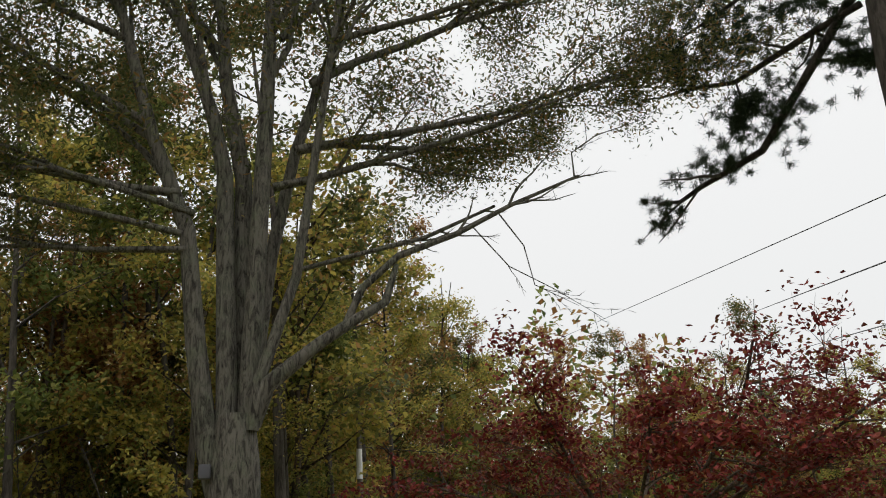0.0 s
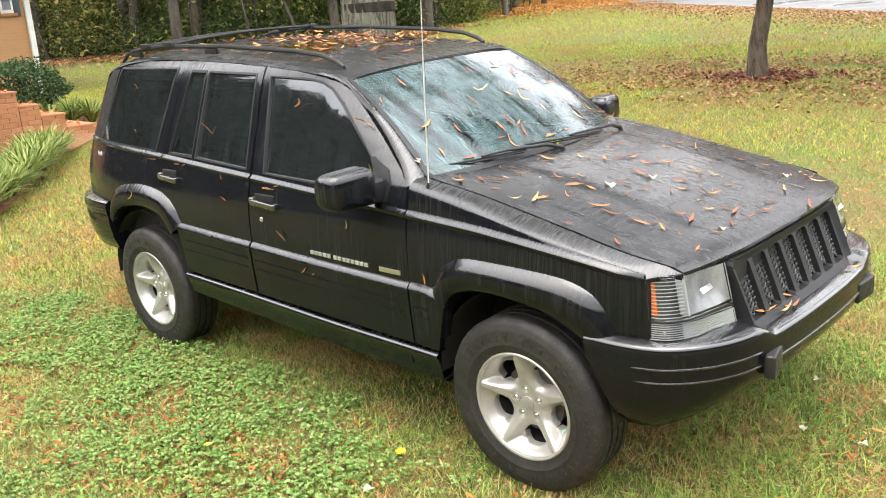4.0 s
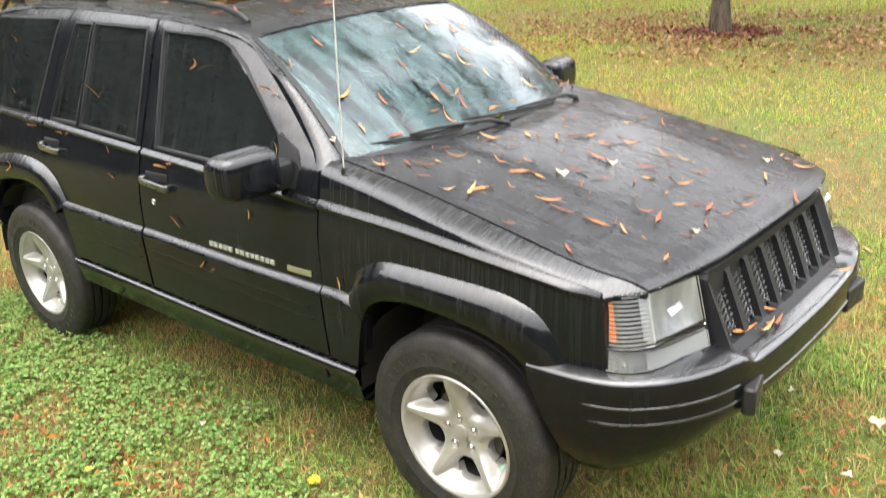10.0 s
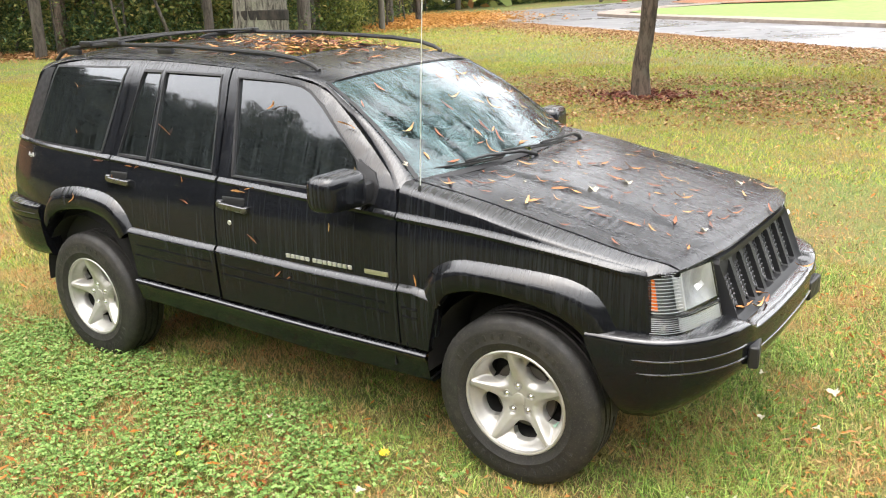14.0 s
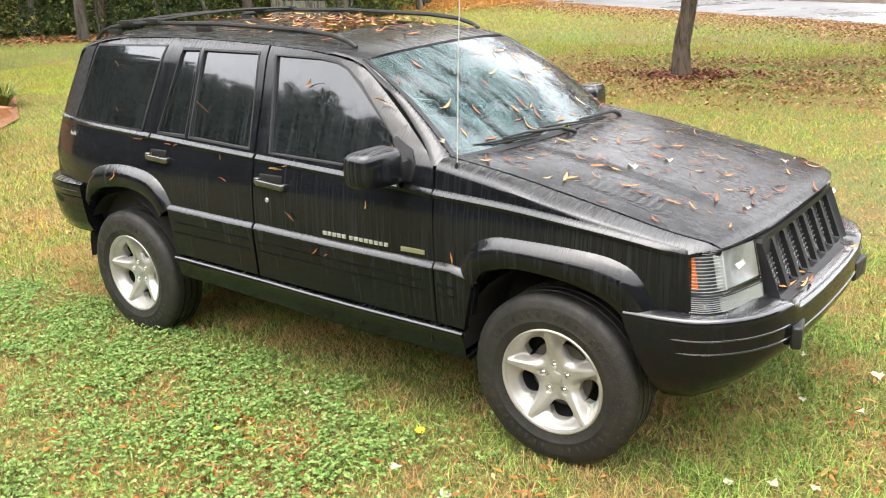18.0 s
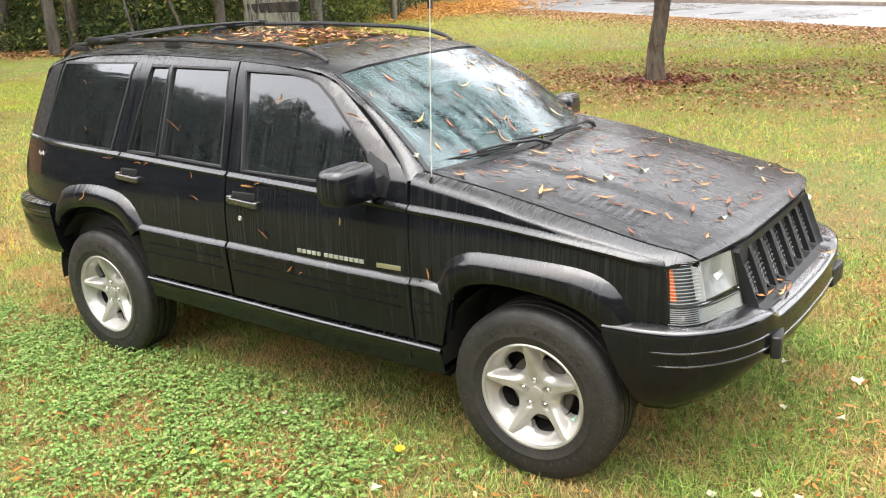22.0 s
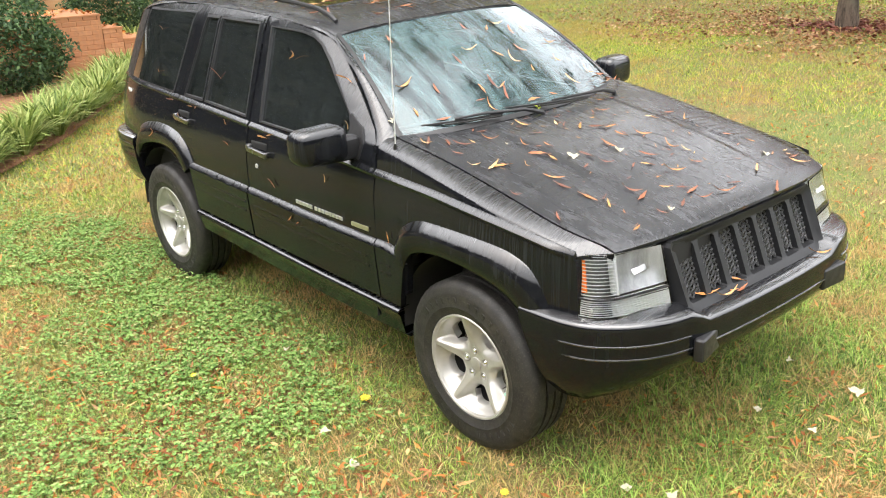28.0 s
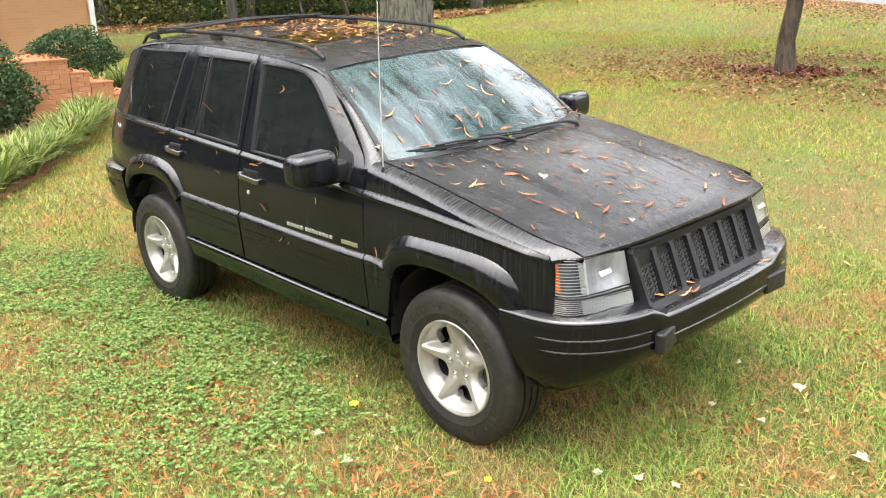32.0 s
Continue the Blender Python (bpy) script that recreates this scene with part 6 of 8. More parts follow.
YELLOW = Mat("yellow_petals", (0.75, 0.55, 0.02), 0.6).m
for x, y, s in ((-0.57, -0.97, 1.0), (0.36, -1.02, 0.7), (-1.35, -1.42, 0.6)):
    bm = bmesh.new()
    for k in range(14):
        a = 2 * math.pi * k / 14
        q0 = [bm.verts.new(p) for p in ((0, 0, 0), (0.02 * math.cos(a - 0.15), 0.02 * math.sin(a - 0.15), 0.004), (0.026 * math.cos(a), 0.026 * math.sin(a), 0.002 + 0.004 * (k % 3)), (0.02 * math.cos(a + 0.15), 0.02 * math.sin(a + 0.15), 0.004))]
        bm.faces.new(q0)
    ob = part("dandelion", bm, YELLOW, None)
    tagged(ob, "small yellow flower head low in the grass", "flower", "yellow flowers")
    ob.matrix_basis = pose(x, y, float(gz(x, y)) + 0.05, 12, 5, 30) @ Matrix.Scale(s, 4)


# ---- trees ----
def tubes_np(paths, sides=7):
    """Tapered limbs: paths of (points, radii)."""
    parts = []
    for pts, rad in paths:
        pts = np.asarray(pts, float)
        n = len(pts)
        d = np.gradient(pts, axis=0)
        d /= np.linalg.norm(d, axis=1)[:, None] + 1e-9
        ref = np.array([0.31, 0.95, 0.05])
        s = np.cross(d, ref)
        s /= np.linalg.norm(s, axis=1)[:, None]
        u = np.cross(d, s)
        an = np.linspace(0, 2 * np.pi, sides, endpoint=False)
        r = np.asarray(rad, float)[:, None, None]
        v = pts[:, None] + r * (np.cos(an)[None, :, None] * s[:, None] + np.sin(an)[None, :, None] * u[:, None])
        v = v.reshape(-1, 3)
        i = np.arange(n - 1)[:, None] * sides + np.arange(sides)[None]
        j = np.arange(n - 1)[:, None] * sides + (np.arange(sides)[None] + 1) % sides
        f = np.stack([i, j, j + sides, i + sides], -1).reshape(-1, 4)
        parts.append((v, f))
    return join(parts)


def limb(start, direction, length, r0, rng, n=6, wander=0.25, rise=0.0, r1=None):
    pts, d = [np.array(start, float)], np.array(direction, float)
    d /= np.linalg.norm(d)
    for k in range(n):
        d = d + rng.normal(0, wander, 3) * np.array([1, 1, 0.6]) + np.array([0, 0, rise])
        d /= np.linalg.norm(d)
        pts.append(pts[-1] + d * length / n)
    return np.array(pts), np.linspace(r0, r1 if r1 is not None else r0 * 0.25, n + 1)


def branchy(paths, rng, levels, per, ratio, spread, rise=0.02, wander=0.22, start=0.3):
    """Adds side limbs to the given limbs; returns all limbs and the twigs' ends."""
    all_paths, last = list(paths), list(paths)
    for lev in range(levels):
        nxt = []
        for pts, rad in last:
            pts = np.asarray(pts, float)
            length = np.linalg.norm(np.diff(pts, axis=0), axis=1).sum()
            for k in range(per[lev]):
                u = rng.uniform(start, 1.0)
                i = min(int(u * (len(pts) - 1)), len(pts) - 2)
                p = pts[i] + (pts[i + 1] - pts[i]) * (u * (len(pts) - 1) - i)
                d = pts[i + 1] - pts[i]
                d = d / np.linalg.norm(d) + rng.normal(0, spread, 3) * np.array([1, 1, 0.7])
                nxt.append(limb(p, d, length * ratio * rng.uniform(0.6, 1.2), max(rad[i] * 0.55, 0.006), rng, 5, wander, rise))
        all_paths += nxt
        last = nxt
    return all_paths, last


def tips(paths, n, spread, rng, lo=0.35):
    k = rng.integers(0, len(paths), n)
    out = np.empty((n, 3))
    for i, j in enumerate(k):
        pts = np.asarray(paths[j][0], float)
        u = rng.uniform(lo, 1.0) * (len(pts) - 1)
        a = min(int(u), len(pts) - 2)
        out[i] = pts[a] + (pts[a + 1] - pts[a]) * (u - a)
    return out + rng.normal(0, spread, (n, 3))


def plant(name, label, category, trunk, crown, bark, leaf_mat, at=None, group="", crown_label=""):
    ob = thing(name, label, category, group)
    link_mesh("trunk", np_mesh("trunk", *trunk, True), bark, ob)
    if crown is not None:
        link_mesh("crown", np_mesh("crown", *crown), leaf_mat, ob, crown_label)
    if at is not None:
        ob.matrix_basis = at
    return ob


# the many-stemmed tree behind the car
rg = np.random.default_rng(21)
BT = np.array([-9.1, 7.1, float(gz(-9.1, 7.1))])
TR = np.array([0.7071, 0.7071, 0.0])
TA = np.array([-0.7071, 0.7071, 0.0])


def bt(r, z, a=0.0):
    """r to the right and a away as seen from the lawn, z up."""
    return BT * np.array([1, 1, 0]) + TR * r + TA * a + np.array([0, 0, z])


bz = BT[2]
paths = [
    ([bt(0, bz - 0.2), bt(0, bz + 0.15), bt(0, bz + 0.6), bt(-0.01, 1.9), bt(-0.02, 3.0), bt(-0.05, 4.0), bt(-0.05, 4.9)], [0.70, 0.56, 0.48, 0.445, 0.43, 0.43, 0.32]),
    ([bt(-0.34, 3.5), bt(-0.50, 4.4), bt(-0.78, 6.2, 0.1), bt(-1.02, 8.3, 0.1), bt(-1.75, 10.2, 0.0), bt(-2.55, 13.1), bt(-3.2, 17.0)], [0.20, 0.26, 0.24, 0.20, 0.17, 0.12, 0.06]),
    ([bt(-0.20, 4.2), bt(-0.22, 5.3, 0.1), bt(-0.40, 9.5, 0.2), bt(-0.65, 10.7, 0.2), bt(-1.5, 13.2), bt(-2.0, 18.0)], [0.24, 0.25, 0.21, 0.18, 0.13, 0.05]),
    ([bt(0.02, 4.2, 0.2), bt(0.05, 5.3, 0.35), bt(-0.05, 9.5, 0.4), bt(-0.45, 11.6, 0.3), bt(-0.6, 13.3), bt(-0.7, 19.0)], [0.24, 0.24, 0.22, 0.18, 0.15, 0.05]),
    ([bt(0.12, 4.3), bt(0.16, 5.5, -0.1), bt(0.34, 10.8, -0.1), bt(0.40, 13.4), bt(0.8, 19.5)], [0.22, 0.24, 0.20, 0.16, 0.05]),
    ([bt(0.12, 4.5, 0.3), bt(0.5, 8.0, 0.5), bt(0.95, 10.3, 0.6), bt(1.7, 12.8, 0.7), bt(2.6, 17.5, 0.6)], [0.18, 0.17, 0.15, 0.12, 0.04]),
    ([bt(0.22, 4.6, -0.25), bt(0.30, 5.4, -0.3), bt(0.92, 7.3, -0.35), bt(1.42, 10.9, -0.3), bt(1.78, 13.6, -0.2), bt(2.4, 18.0)], [0.15, 0.15, 0.12, 0.10, 0.085, 0.03]),
    ([bt(0.22, 4.7, -0.2), bt(0.45, 5.35, -0.35), bt(1.30, 6.05, -0.4), bt(1.95, 6.5, -0.4), bt(2.52, 6.86, -0.35), bt(2.75, 7.6, -0.3)], [0.15, 0.15, 0.11, 0.095, 0.08, 0.05]),
    ([bt(1.75, 6.35, -0.4), bt(2.10, 7.1, -0.4), bt(2.78, 7.75, -0.35), bt(3.92, 8.25, -0.3), bt(5.12, 8.96, -0.2), bt(6.65, 9.73, -0.1)], [0.07, 0.075, 0.07, 0.06, 0.045, 0.025]),
    ([bt(0.9, 7.6, 0.2), bt(2.2, 8.0, 0.2), bt(3.4, 8.35, 0.2), bt(4.9, 9.1, 0.2)], [0.05, 0.05, 0.045, 0.03]),
    ([bt(6.60, 9.70), bt(6.60, 10.3), bt(7.2, 10.75), bt(8.54, 11.3)], [0.022, 0.018, 0.014, 0.006]),
    ([bt(4.85, 8.75, -0.2), bt(5.3, 8.1, -0.2), bt(5.45, 7.3, -0.2), bt(6.3, 6.9, -0.2)], [0.018, 0.014, 0.010, 0.005]),
    ([bt(4.3, 8.45, -0.2), bt(5.0, 7.7, -0.1), bt(5.9, 7.3), bt(6.9, 6.7)], [0.016, 0.012, 0.009, 0.004]),
]
paths[1:7] = [(p, [0.74 * r for r in rad]) for p, rad in paths[1:7]]
scaffold = [
    limb(bt(0.9, 10.0), TR + np.array([0, 0, 0.42]), 8.5, 0.10, rg, 8, 0.08, 0.0, 0.015),
    limb(bt(0.5, 9.2), TR + np.array([0, 0, 0.30]), 7.5, 0.09, rg, 8, 0.08, 0.02, 0.015),
    limb(bt(1.2, 11.5), TR + np.array([0, 0, 0.65]), 9.0, 0.10, rg, 8, 0.08, 0.0, 0.015),
    limb(bt(1.3, 10.2), TR + 0.5 * TA + np.array([0, 0, 0.2]), 6.5, 0.07, rg, 7, 0.08, 0.0, 0.012),
    limb(bt(1.5, 12.5), TR - 0.3 * TA + np.array([0, 0, 0.3]), 8.0, 0.08, rg, 8, 0.08, -0.01, 0.012),
    limb(bt(0.6, 12.5), TR + np.array([0, 0, 1.1]), 8.0, 0.09, rg, 7, 0.08, 0.0, 0.012),
    limb(bt(-1.2, 9.0), -TR + np.array([0, 0, -0.02]), 7.0, 0.09, rg, 8, 0.10, 0.02, 0.012),
    limb(bt(-1.8, 10.4), -TR + np.array([0, 0, 0.5]), 7.5, 0.09, rg, 8, 0.10, 0.0, 0.012),
    limb(bt(-2.3, 12.2), -TR - 0.3 * TA + np.array([0, 0, 0.25]), 7.0, 0.08, rg, 8, 0.10, 0.0, 0.012),
    limb(bt(-0.9, 8.6), -TR - 0.4 * TA + np.array([0, 0, 0.28]), 7.5, 0.07, rg, 8, 0.10, 0.0, 0.012),
    limb(bt(-1.6, 10.0), -TR + 0.5 * TA + np.array([0, 0, 0.75]), 8.0, 0.08, rg, 8, 0.10, 0.0, 0.012),
    limb(bt(-1.1, 8.2), -TR - 0.1 * TA + np.array([0, 0, 0.15]), 8.5, 0.07, rg, 8, 0.10, 0.0, 0.012),
    limb(bt(-1.0, 7.9), -TR + 0.2 * TA + np.array([0, 0, 0.05]), 7.5, 0.07, rg, 8, 0.10, -0.02, 0.012),
]
more, ends = branchy(scaffold, rg, 2, (9, 6), 0.40, 0.45, 0.0, 0.16, 0.15)
high, high_ends = branchy([p for p in paths[1:7]], rg, 2, (6, 6), 0.34, 0.5, 0.0, 0.16, 0.55)
more, ends = more + high, ends + high_ends
tw, tw_ends = branchy(paths[8:13], rg, 2, (5, 4), 0.25, 0.5, 0.0, 0.2, 0.3)
trunk = tubes_np([paths[0]], 20)
rest = tubes_np(paths[1:8], 12)
fine = tubes_np(more + tw, 5)
# dense unseen treetop, added to shade the stems below
top = np.array([-9.1, 7.1, 17.5]) + rg.normal(0, 1, (34000, 3)) * (3.2, 3.2, 1.7)
top = top[top[:, 2] > 14.6]
side = np.concatenate([rg.normal(0, 1, (30000, 3)) * (2.6, 1.3, 2.0) + (-4.2, 0.4, 12.0), rg.normal(0, 1, (7000, 3)) * (1.6, 1.2, 1.4) + (2.0, 0.4, 12.8)])
side = side[(side[:, 0] < 4.6) & ((side[:, 0] < 0) | (side[:, 2] > 10.2 + 0.3 * side[:, 0]))]
side = BT * np.array([1, 1, 0]) + side[:, :1] * TR + side[:, 1:2] * TA + side[:, 2:] * np.array([0, 0, 1.0])
side = side[(patchy(side, 1.1, 6.0) + 0.35 * np.sin(side[:, 2] * 2.3 + side[:, 0]) > 0.42) & (side[:, 2] > 8.2)]
crown = join([leaves(tips(ends, 135000, 0.27, rg, 0.1), 0.115, 0.040, 0.7, rg), leaves(side, 0.15, 0.05, 0.7, rg), leaves(top, 0.17, 0.07, 0.7, rg)])
bigtree = plant("oak_tree", "big many-stemmed tree with furrowed grey-green bark", "tree", join([trunk, rest, fine]), crown, BARK, OAK_LEAVES, crown_label="thin grey-green foliage")
bm = revolve([(0.440, -0.08), (0.4515, -0.07), (0.4515, 0.0), (0.4505, 0.07), (0.438, 0.085)], 28)
bmesh.ops.transform(bm, matrix=Matrix.Translation((BT[0], BT[1], 1.86)) @ Matrix.Rotation(radians(90), 4, "X"), verts=bm.verts)
part("tape_band", bm, TAPE, bigtree, "black sticky band round the trunk")
bm = box((0, 0, 0), (0.20, 0.13, 0.24), 0.04, None, 3)
bmesh.ops.transform(bm, matrix=Matrix.Translation(bt(-0.52, 3.95, -0.25)) @ Matrix.Rotation(radians(45), 4, "Z"), verts=bm.verts)
part("yard_lamp_box", bm, GREY_BOX, bigtree, "small dark box fixed to the trunk")

# the red-leaved tree on the lawn
rg = np.random.default_rng(33)
R0 = np.array([-3.56, 9.81, 0.48])
main = [([R0 + (0, 0, -0.15), R0 + (0, 0, 0.05), R0 + (-0.02, 0, 0.5), R0 + (0.05, 0.02, 1.0), R0 + (0.08, 0.03, 1.5), R0 + (0.12, 0.04, 1.75)], [0.22, 0.165, 0.130, 0.122, 0.128, 0.11])]
forks = [limb(R0 + (0.12, 0.04, 1.6), d, l, 0.72 * r, rg, 7, 0.09, -0.03, 0.02) for d, l, r in (((-0.45, -0.15, 1.0), 3.0, 0.07), ((0.8, 0.3, 1.0), 3.6, 0.10), ((0.15, 0.6, 1.0), 3.2, 0.07), ((-1.0, -0.4, 0.75), 3.9, 0.06), ((1.3, 0.4, 0.75), 5.0, 0.08), ((0.4, -0.8, 0.8), 3.0, 0.05), ((-0.8, 0.8, 0.8), 3.4, 0.05), ((1.2, -0.2, 0.95), 4.2, 0.06), ((1.5, 0.5, 0.55), 5.6, 0.06), ((1.3, 0.9, 0.5), 4.6, 0.05))]
more, ends = branchy(forks, rg, 2, (8, 6), 0.46, 0.55, -0.05, 0.16, 0.25)
Pc = tips(ends, 25000, 0.20, rg, 0.15)
tier = np.round(Pc[:, 2] / 0.6) * 0.6
Pc[:, 2] = tier + 0.6 * (Pc[:, 2] - tier) + 0.12 * np.sin(2.1 * Pc[:, 0] + 1.3 * Pc[:, 1])
Pc = Pc[Pc[:, 2] > 2.35 + 0.25 * np.sin(1.7 * Pc[:, 0])]
hang = tips(ends, 500, 0.12, rg, 0.3)
hang = hang[hang[:, 2] > 2.6]
more = [m for m in more if np.asarray(m[0])[:, 2].min() > 2.1]
crown = leaves(np.concatenate([Pc, hang - np.array([0, 0, 0.10])]), 0.100, 0.056, 0.65, rg)
plant("dogwood_tree", "small tree with dark red autumn leaves on the lawn", "tree", join([tubes_np(main, 14), tubes_np(forks, 9), tubes_np(more, 5)]), crown, BROWN_BARK, RED_LEAVES, crown_label="dark red and bronze leaves")
P = np.stack([R0[0] + rg.normal(0, 0.5, 500), R0[1] + rg.normal(0, 0.3, 500), np.zeros(500)], -1)
P[:, 2] = gz(P[:, 0], P[:, 1]) + 0.05
v, f = leaves(P, 0.09, 0.06, 0.4)
stuff("root_leaves", v, f, blade_material("dark_red_leaves", [(0.0, (0.10, 0.03, 0.02)), (1.0, (0.26, 0.09, 0.06))]), "dark red leaves heaped at the foot of the tree", "leaves")

# pine reaching in from beyond the lawn
rg = np.random.default_rng(5)
pine_trunk = [([(2.1, 12.9, 0.4), (1.95, 13.1, 4.0), (1.75, 13.3, 8.0), (1.78, 13.45, 11.0), (2.0, 13.5, 14.5), (2.2, 13.5, 20), (2.1, 13.6, 27.5)], [0.50, 0.46, 0.43, 0.41, 0.37, 0.27, 0.05])]
arms = [
    ([(1.7, 13.4, 13.2), (0.41, 13.89, 11.9), (-1.13, 14.37, 10.35), (-2.65, 14.84, 10.1), (-3.2, 15.0, 9.95), (-3.69, 15.16, 10.11)], [0.10, 0.10, 0.085, 0.06, 0.05, 0.04]),
    ([(1.4, 13.5, 12.5), (0.2, 13.9, 12.4), (-1.43, 14.46, 12.2), (-2.6, 14.8, 12.6), (-3.3, 15.05, 12.75), (-3.7, 15.13, 12.9)], [0.08, 0.075, 0.06, 0.045, 0.03, 0.015]),
    ([(0.3, 13.9, 11.8), (1.12, 13.67, 11.4), (1.6, 13.5, 11.2)], [0.04, 0.03, 0.02]),
    ([(1.6, 13.4, 14.5), (0.0, 14.0, 14.3), (-1.6, 14.4, 14.0), (-2.8, 14.8, 13.9)], [0.08, 0.06, 0.045, 0.02]),
    ([(-1.4, 14.4, 12.2), (-1.3, 14.4, 11.3), (-1.9, 14.6, 10.8)], [0.03, 0.02, 0.012]),
    ([(-2.5, 14.8, 12.6), (-2.8, 14.9, 13.1), (-2.6, 14.8, 13.6)], [0.025, 0.02, 0.01]),
]
more, ends = branchy(arms, rg, 1, (6,), 0.22, 0.6, 0.0, 0.2, 0.15)
tuft = tips(ends[:26] + ends[-16:], 240, 0.10, rg, 0.3)
tuft = np.concatenate([tuft, np.array([-1.0, 14.3, 11.2]) + rg.normal(0, 1, (110, 3)) * (0.55, 0.3, 0.42), np.array([-1.6, 14.5, 13.6]) + rg.normal(0, 1, (170, 3)) * (0.75, 0.4, 0.55), np.array([0.6, 13.8, 13.6]) + rg.normal(0, 1, (130, 3)) * (0.6, 0.3, 0.6), np.array([0.9, 13.7, 11.9]) + rg.normal(0, 1, (40, 3)) * (0.3, 0.3, 0.45), np.array([-2.1, 14.7, 10.5]) + rg.normal(0, 1, (40, 3)) * (0.35, 0.3, 0.22)])
# unseen high crown, added to darken the reflections in the windscreen
boughs = []
for k in range(34):
    z = 15.6 + 11.0 * k / 33
    a = 2.4 * k + rg.uniform(-0.3, 0.3)
    boughs.append(limb((2.1, 13.5, z), (math.cos(a), math.sin(a), 0.28), rg.uniform(2.6, 4.8) * (1.15 - 0.6 * k / 33), 0.07, rg, 6, 0.10, 0.02, 0.015))
high, high_ends = branchy(boughs, rg, 1, (5,), 0.35, 0.5, 0.03, 0.15, 0.3)
more = more + high
tuft = np.concatenate([tuft, tips(high_ends, 1500, 0.22, rg, 0.25)])
dirs = rg.normal(0, 1, (len(tuft) * 60, 3)) * (1, 1, 0.7)
dirs /= np.linalg.norm(dirs, axis=1)[:, None]
base = np.repeat(tuft, 60, 0) + rg.normal(0, 0.035, (len(tuft) * 60, 3))
side = np.cross(dirs, (0.2, 0.3, 0.9))
side /= np.linalg.norm(side, axis=1)[:, None]
reach = np.where(base[:, 2] > 15.2, 1.9, 1.0)
tip = base + dirs * (reach * rg.uniform(0.07, 0.17, len(base)))[:, None]
side *= reach[:, None] ** 1.5
v = np.stack([base - side * 0.006, base + side * 0.006, tip + side * 0.004, tip - side * 0.004], 1).reshape(-1, 3)
plant("pine_tree", "tall pine with dark needle tufts against the sky", "tree", join([tubes_np(pine_trunk, 16), tubes_np(arms + more, 7)]), (v, np.arange(len(v)).reshape(-1, 4)), DARK_BARK, NEEDLES, crown_label="dark green needle tufts")

# ---- woods ----
def wood_tree(seed, height, mat, bark, n_leaf, spread, low, leaf=0.26):
    rg = np.random.default_rng(seed)
    stem = limb((0, 0, -0.3), (0, 0, 1), height, 0.115 * height / 13, rg, 9, 0.035, 0.0, 0.03)
    arms = []
    for k in range(15):
        u = rg.uniform(low, 0.97)
        i = int(u * 9)
        p = stem[0][i] + (stem[0][min(i + 1, 9)] - stem[0][i]) * (u * 9 - i)
        a = rg.uniform(0, 2 * np.pi)
        arms.append(limb(p, (math.cos(a), math.sin(a), rg.uniform(0.3, 1.1)), spread * rg.uniform(0.7, 1.3) * (1.15 - 0.6 * u), 0.05, rg, 5, 0.16, 0.02, 0.01))
    more, ends = branchy(arms, rg, 1, (3,), 0.5, 0.5, 0.0, 0.18, 0.25)
    crown = leaves(tips(ends, n_leaf, 0.30, rg, 0.1), leaf, leaf * 0.62, 0.7, rg)
    return plant("forest_tree", "slim forest tree in autumn leaf at the lawn's edge", "tree", join([tubes_np([stem], 9), tubes_np(arms + more, 3)]), crown, bark, mat, group="trees at the edge of the woods")


kinds = [
    wood_tree(1, 21, GOLD_LEAVES, DARK_BARK, 6000, 4.2, 0.18, 0.23),
    wood_tree(2, 23, RUST_LEAVES, BROWN_BARK, 5200, 4.0, 0.22, 0.23),
    wood_tree(3, 19, GREEN_LEAVES, DARK_BARK, 6000, 3.8, 0.15, 0.23),
    wood_tree(4, 24, OAK_LEAVES, DARK_BARK, 5400, 4.4, 0.20, 0.23),
    wood_tree(5, 14, GOLD_LEAVES, BROWN_BARK, 5000, 3.4, 0.12, 0.21),
    wood_tree(6, 22, GREEN_LEAVES, DARK_BARK, 5000, 3.8, 0.22, 0.23),
]
rg = np.random.default_rng(77)
edge = [(-40, 6), (-33, 11.0), (-26, 15.0), (-20.5, 20.5), (-23, 28), (-28, 35), (-30, 44), (-24, 56), (-12, 68), (6, 76), (22, 80)]
spots = []
for (xa, ya), (xb, yb) in zip(edge[:-1], edge[1:]):
    L = math.hypot(xb - xa, yb - ya)
    nx, ny = -(yb - ya) / L, (xb - xa) / L
    for row, gap in ((1.2, 3.6), (5.0, 4.0), (10.5, 4.6)):
        for s in np.arange(0.5, L, gap):
            s2 = s + rg.uniform(-1.0, 1.0)
            o = row + rg.uniform(-1.2, 1.6)
            spots.append((xa + (xb - xa) * s2 / L + nx * o, ya + (yb - ya) * s2 / L + ny * o))
used = [False] * 6
for k, (x, y) in enumerate(spots):
    i = int(rg.choice(6, p=[0.26, 0.20, 0.15, 0.13, 0.16, 0.10]))
    s = rg.uniform(0.72, 1.12) * (0.85 if y > 55 else 1.0)
    m = pose(x, y, float(gz(x, y)), 0, 0, rg.uniform(0, 360)) @ Matrix.Scale(s, 4)
    if not used[i]:
        kinds[i].matrix_basis = m
        used[i] = True
    else:
        copy_thing(kinds[i], m)

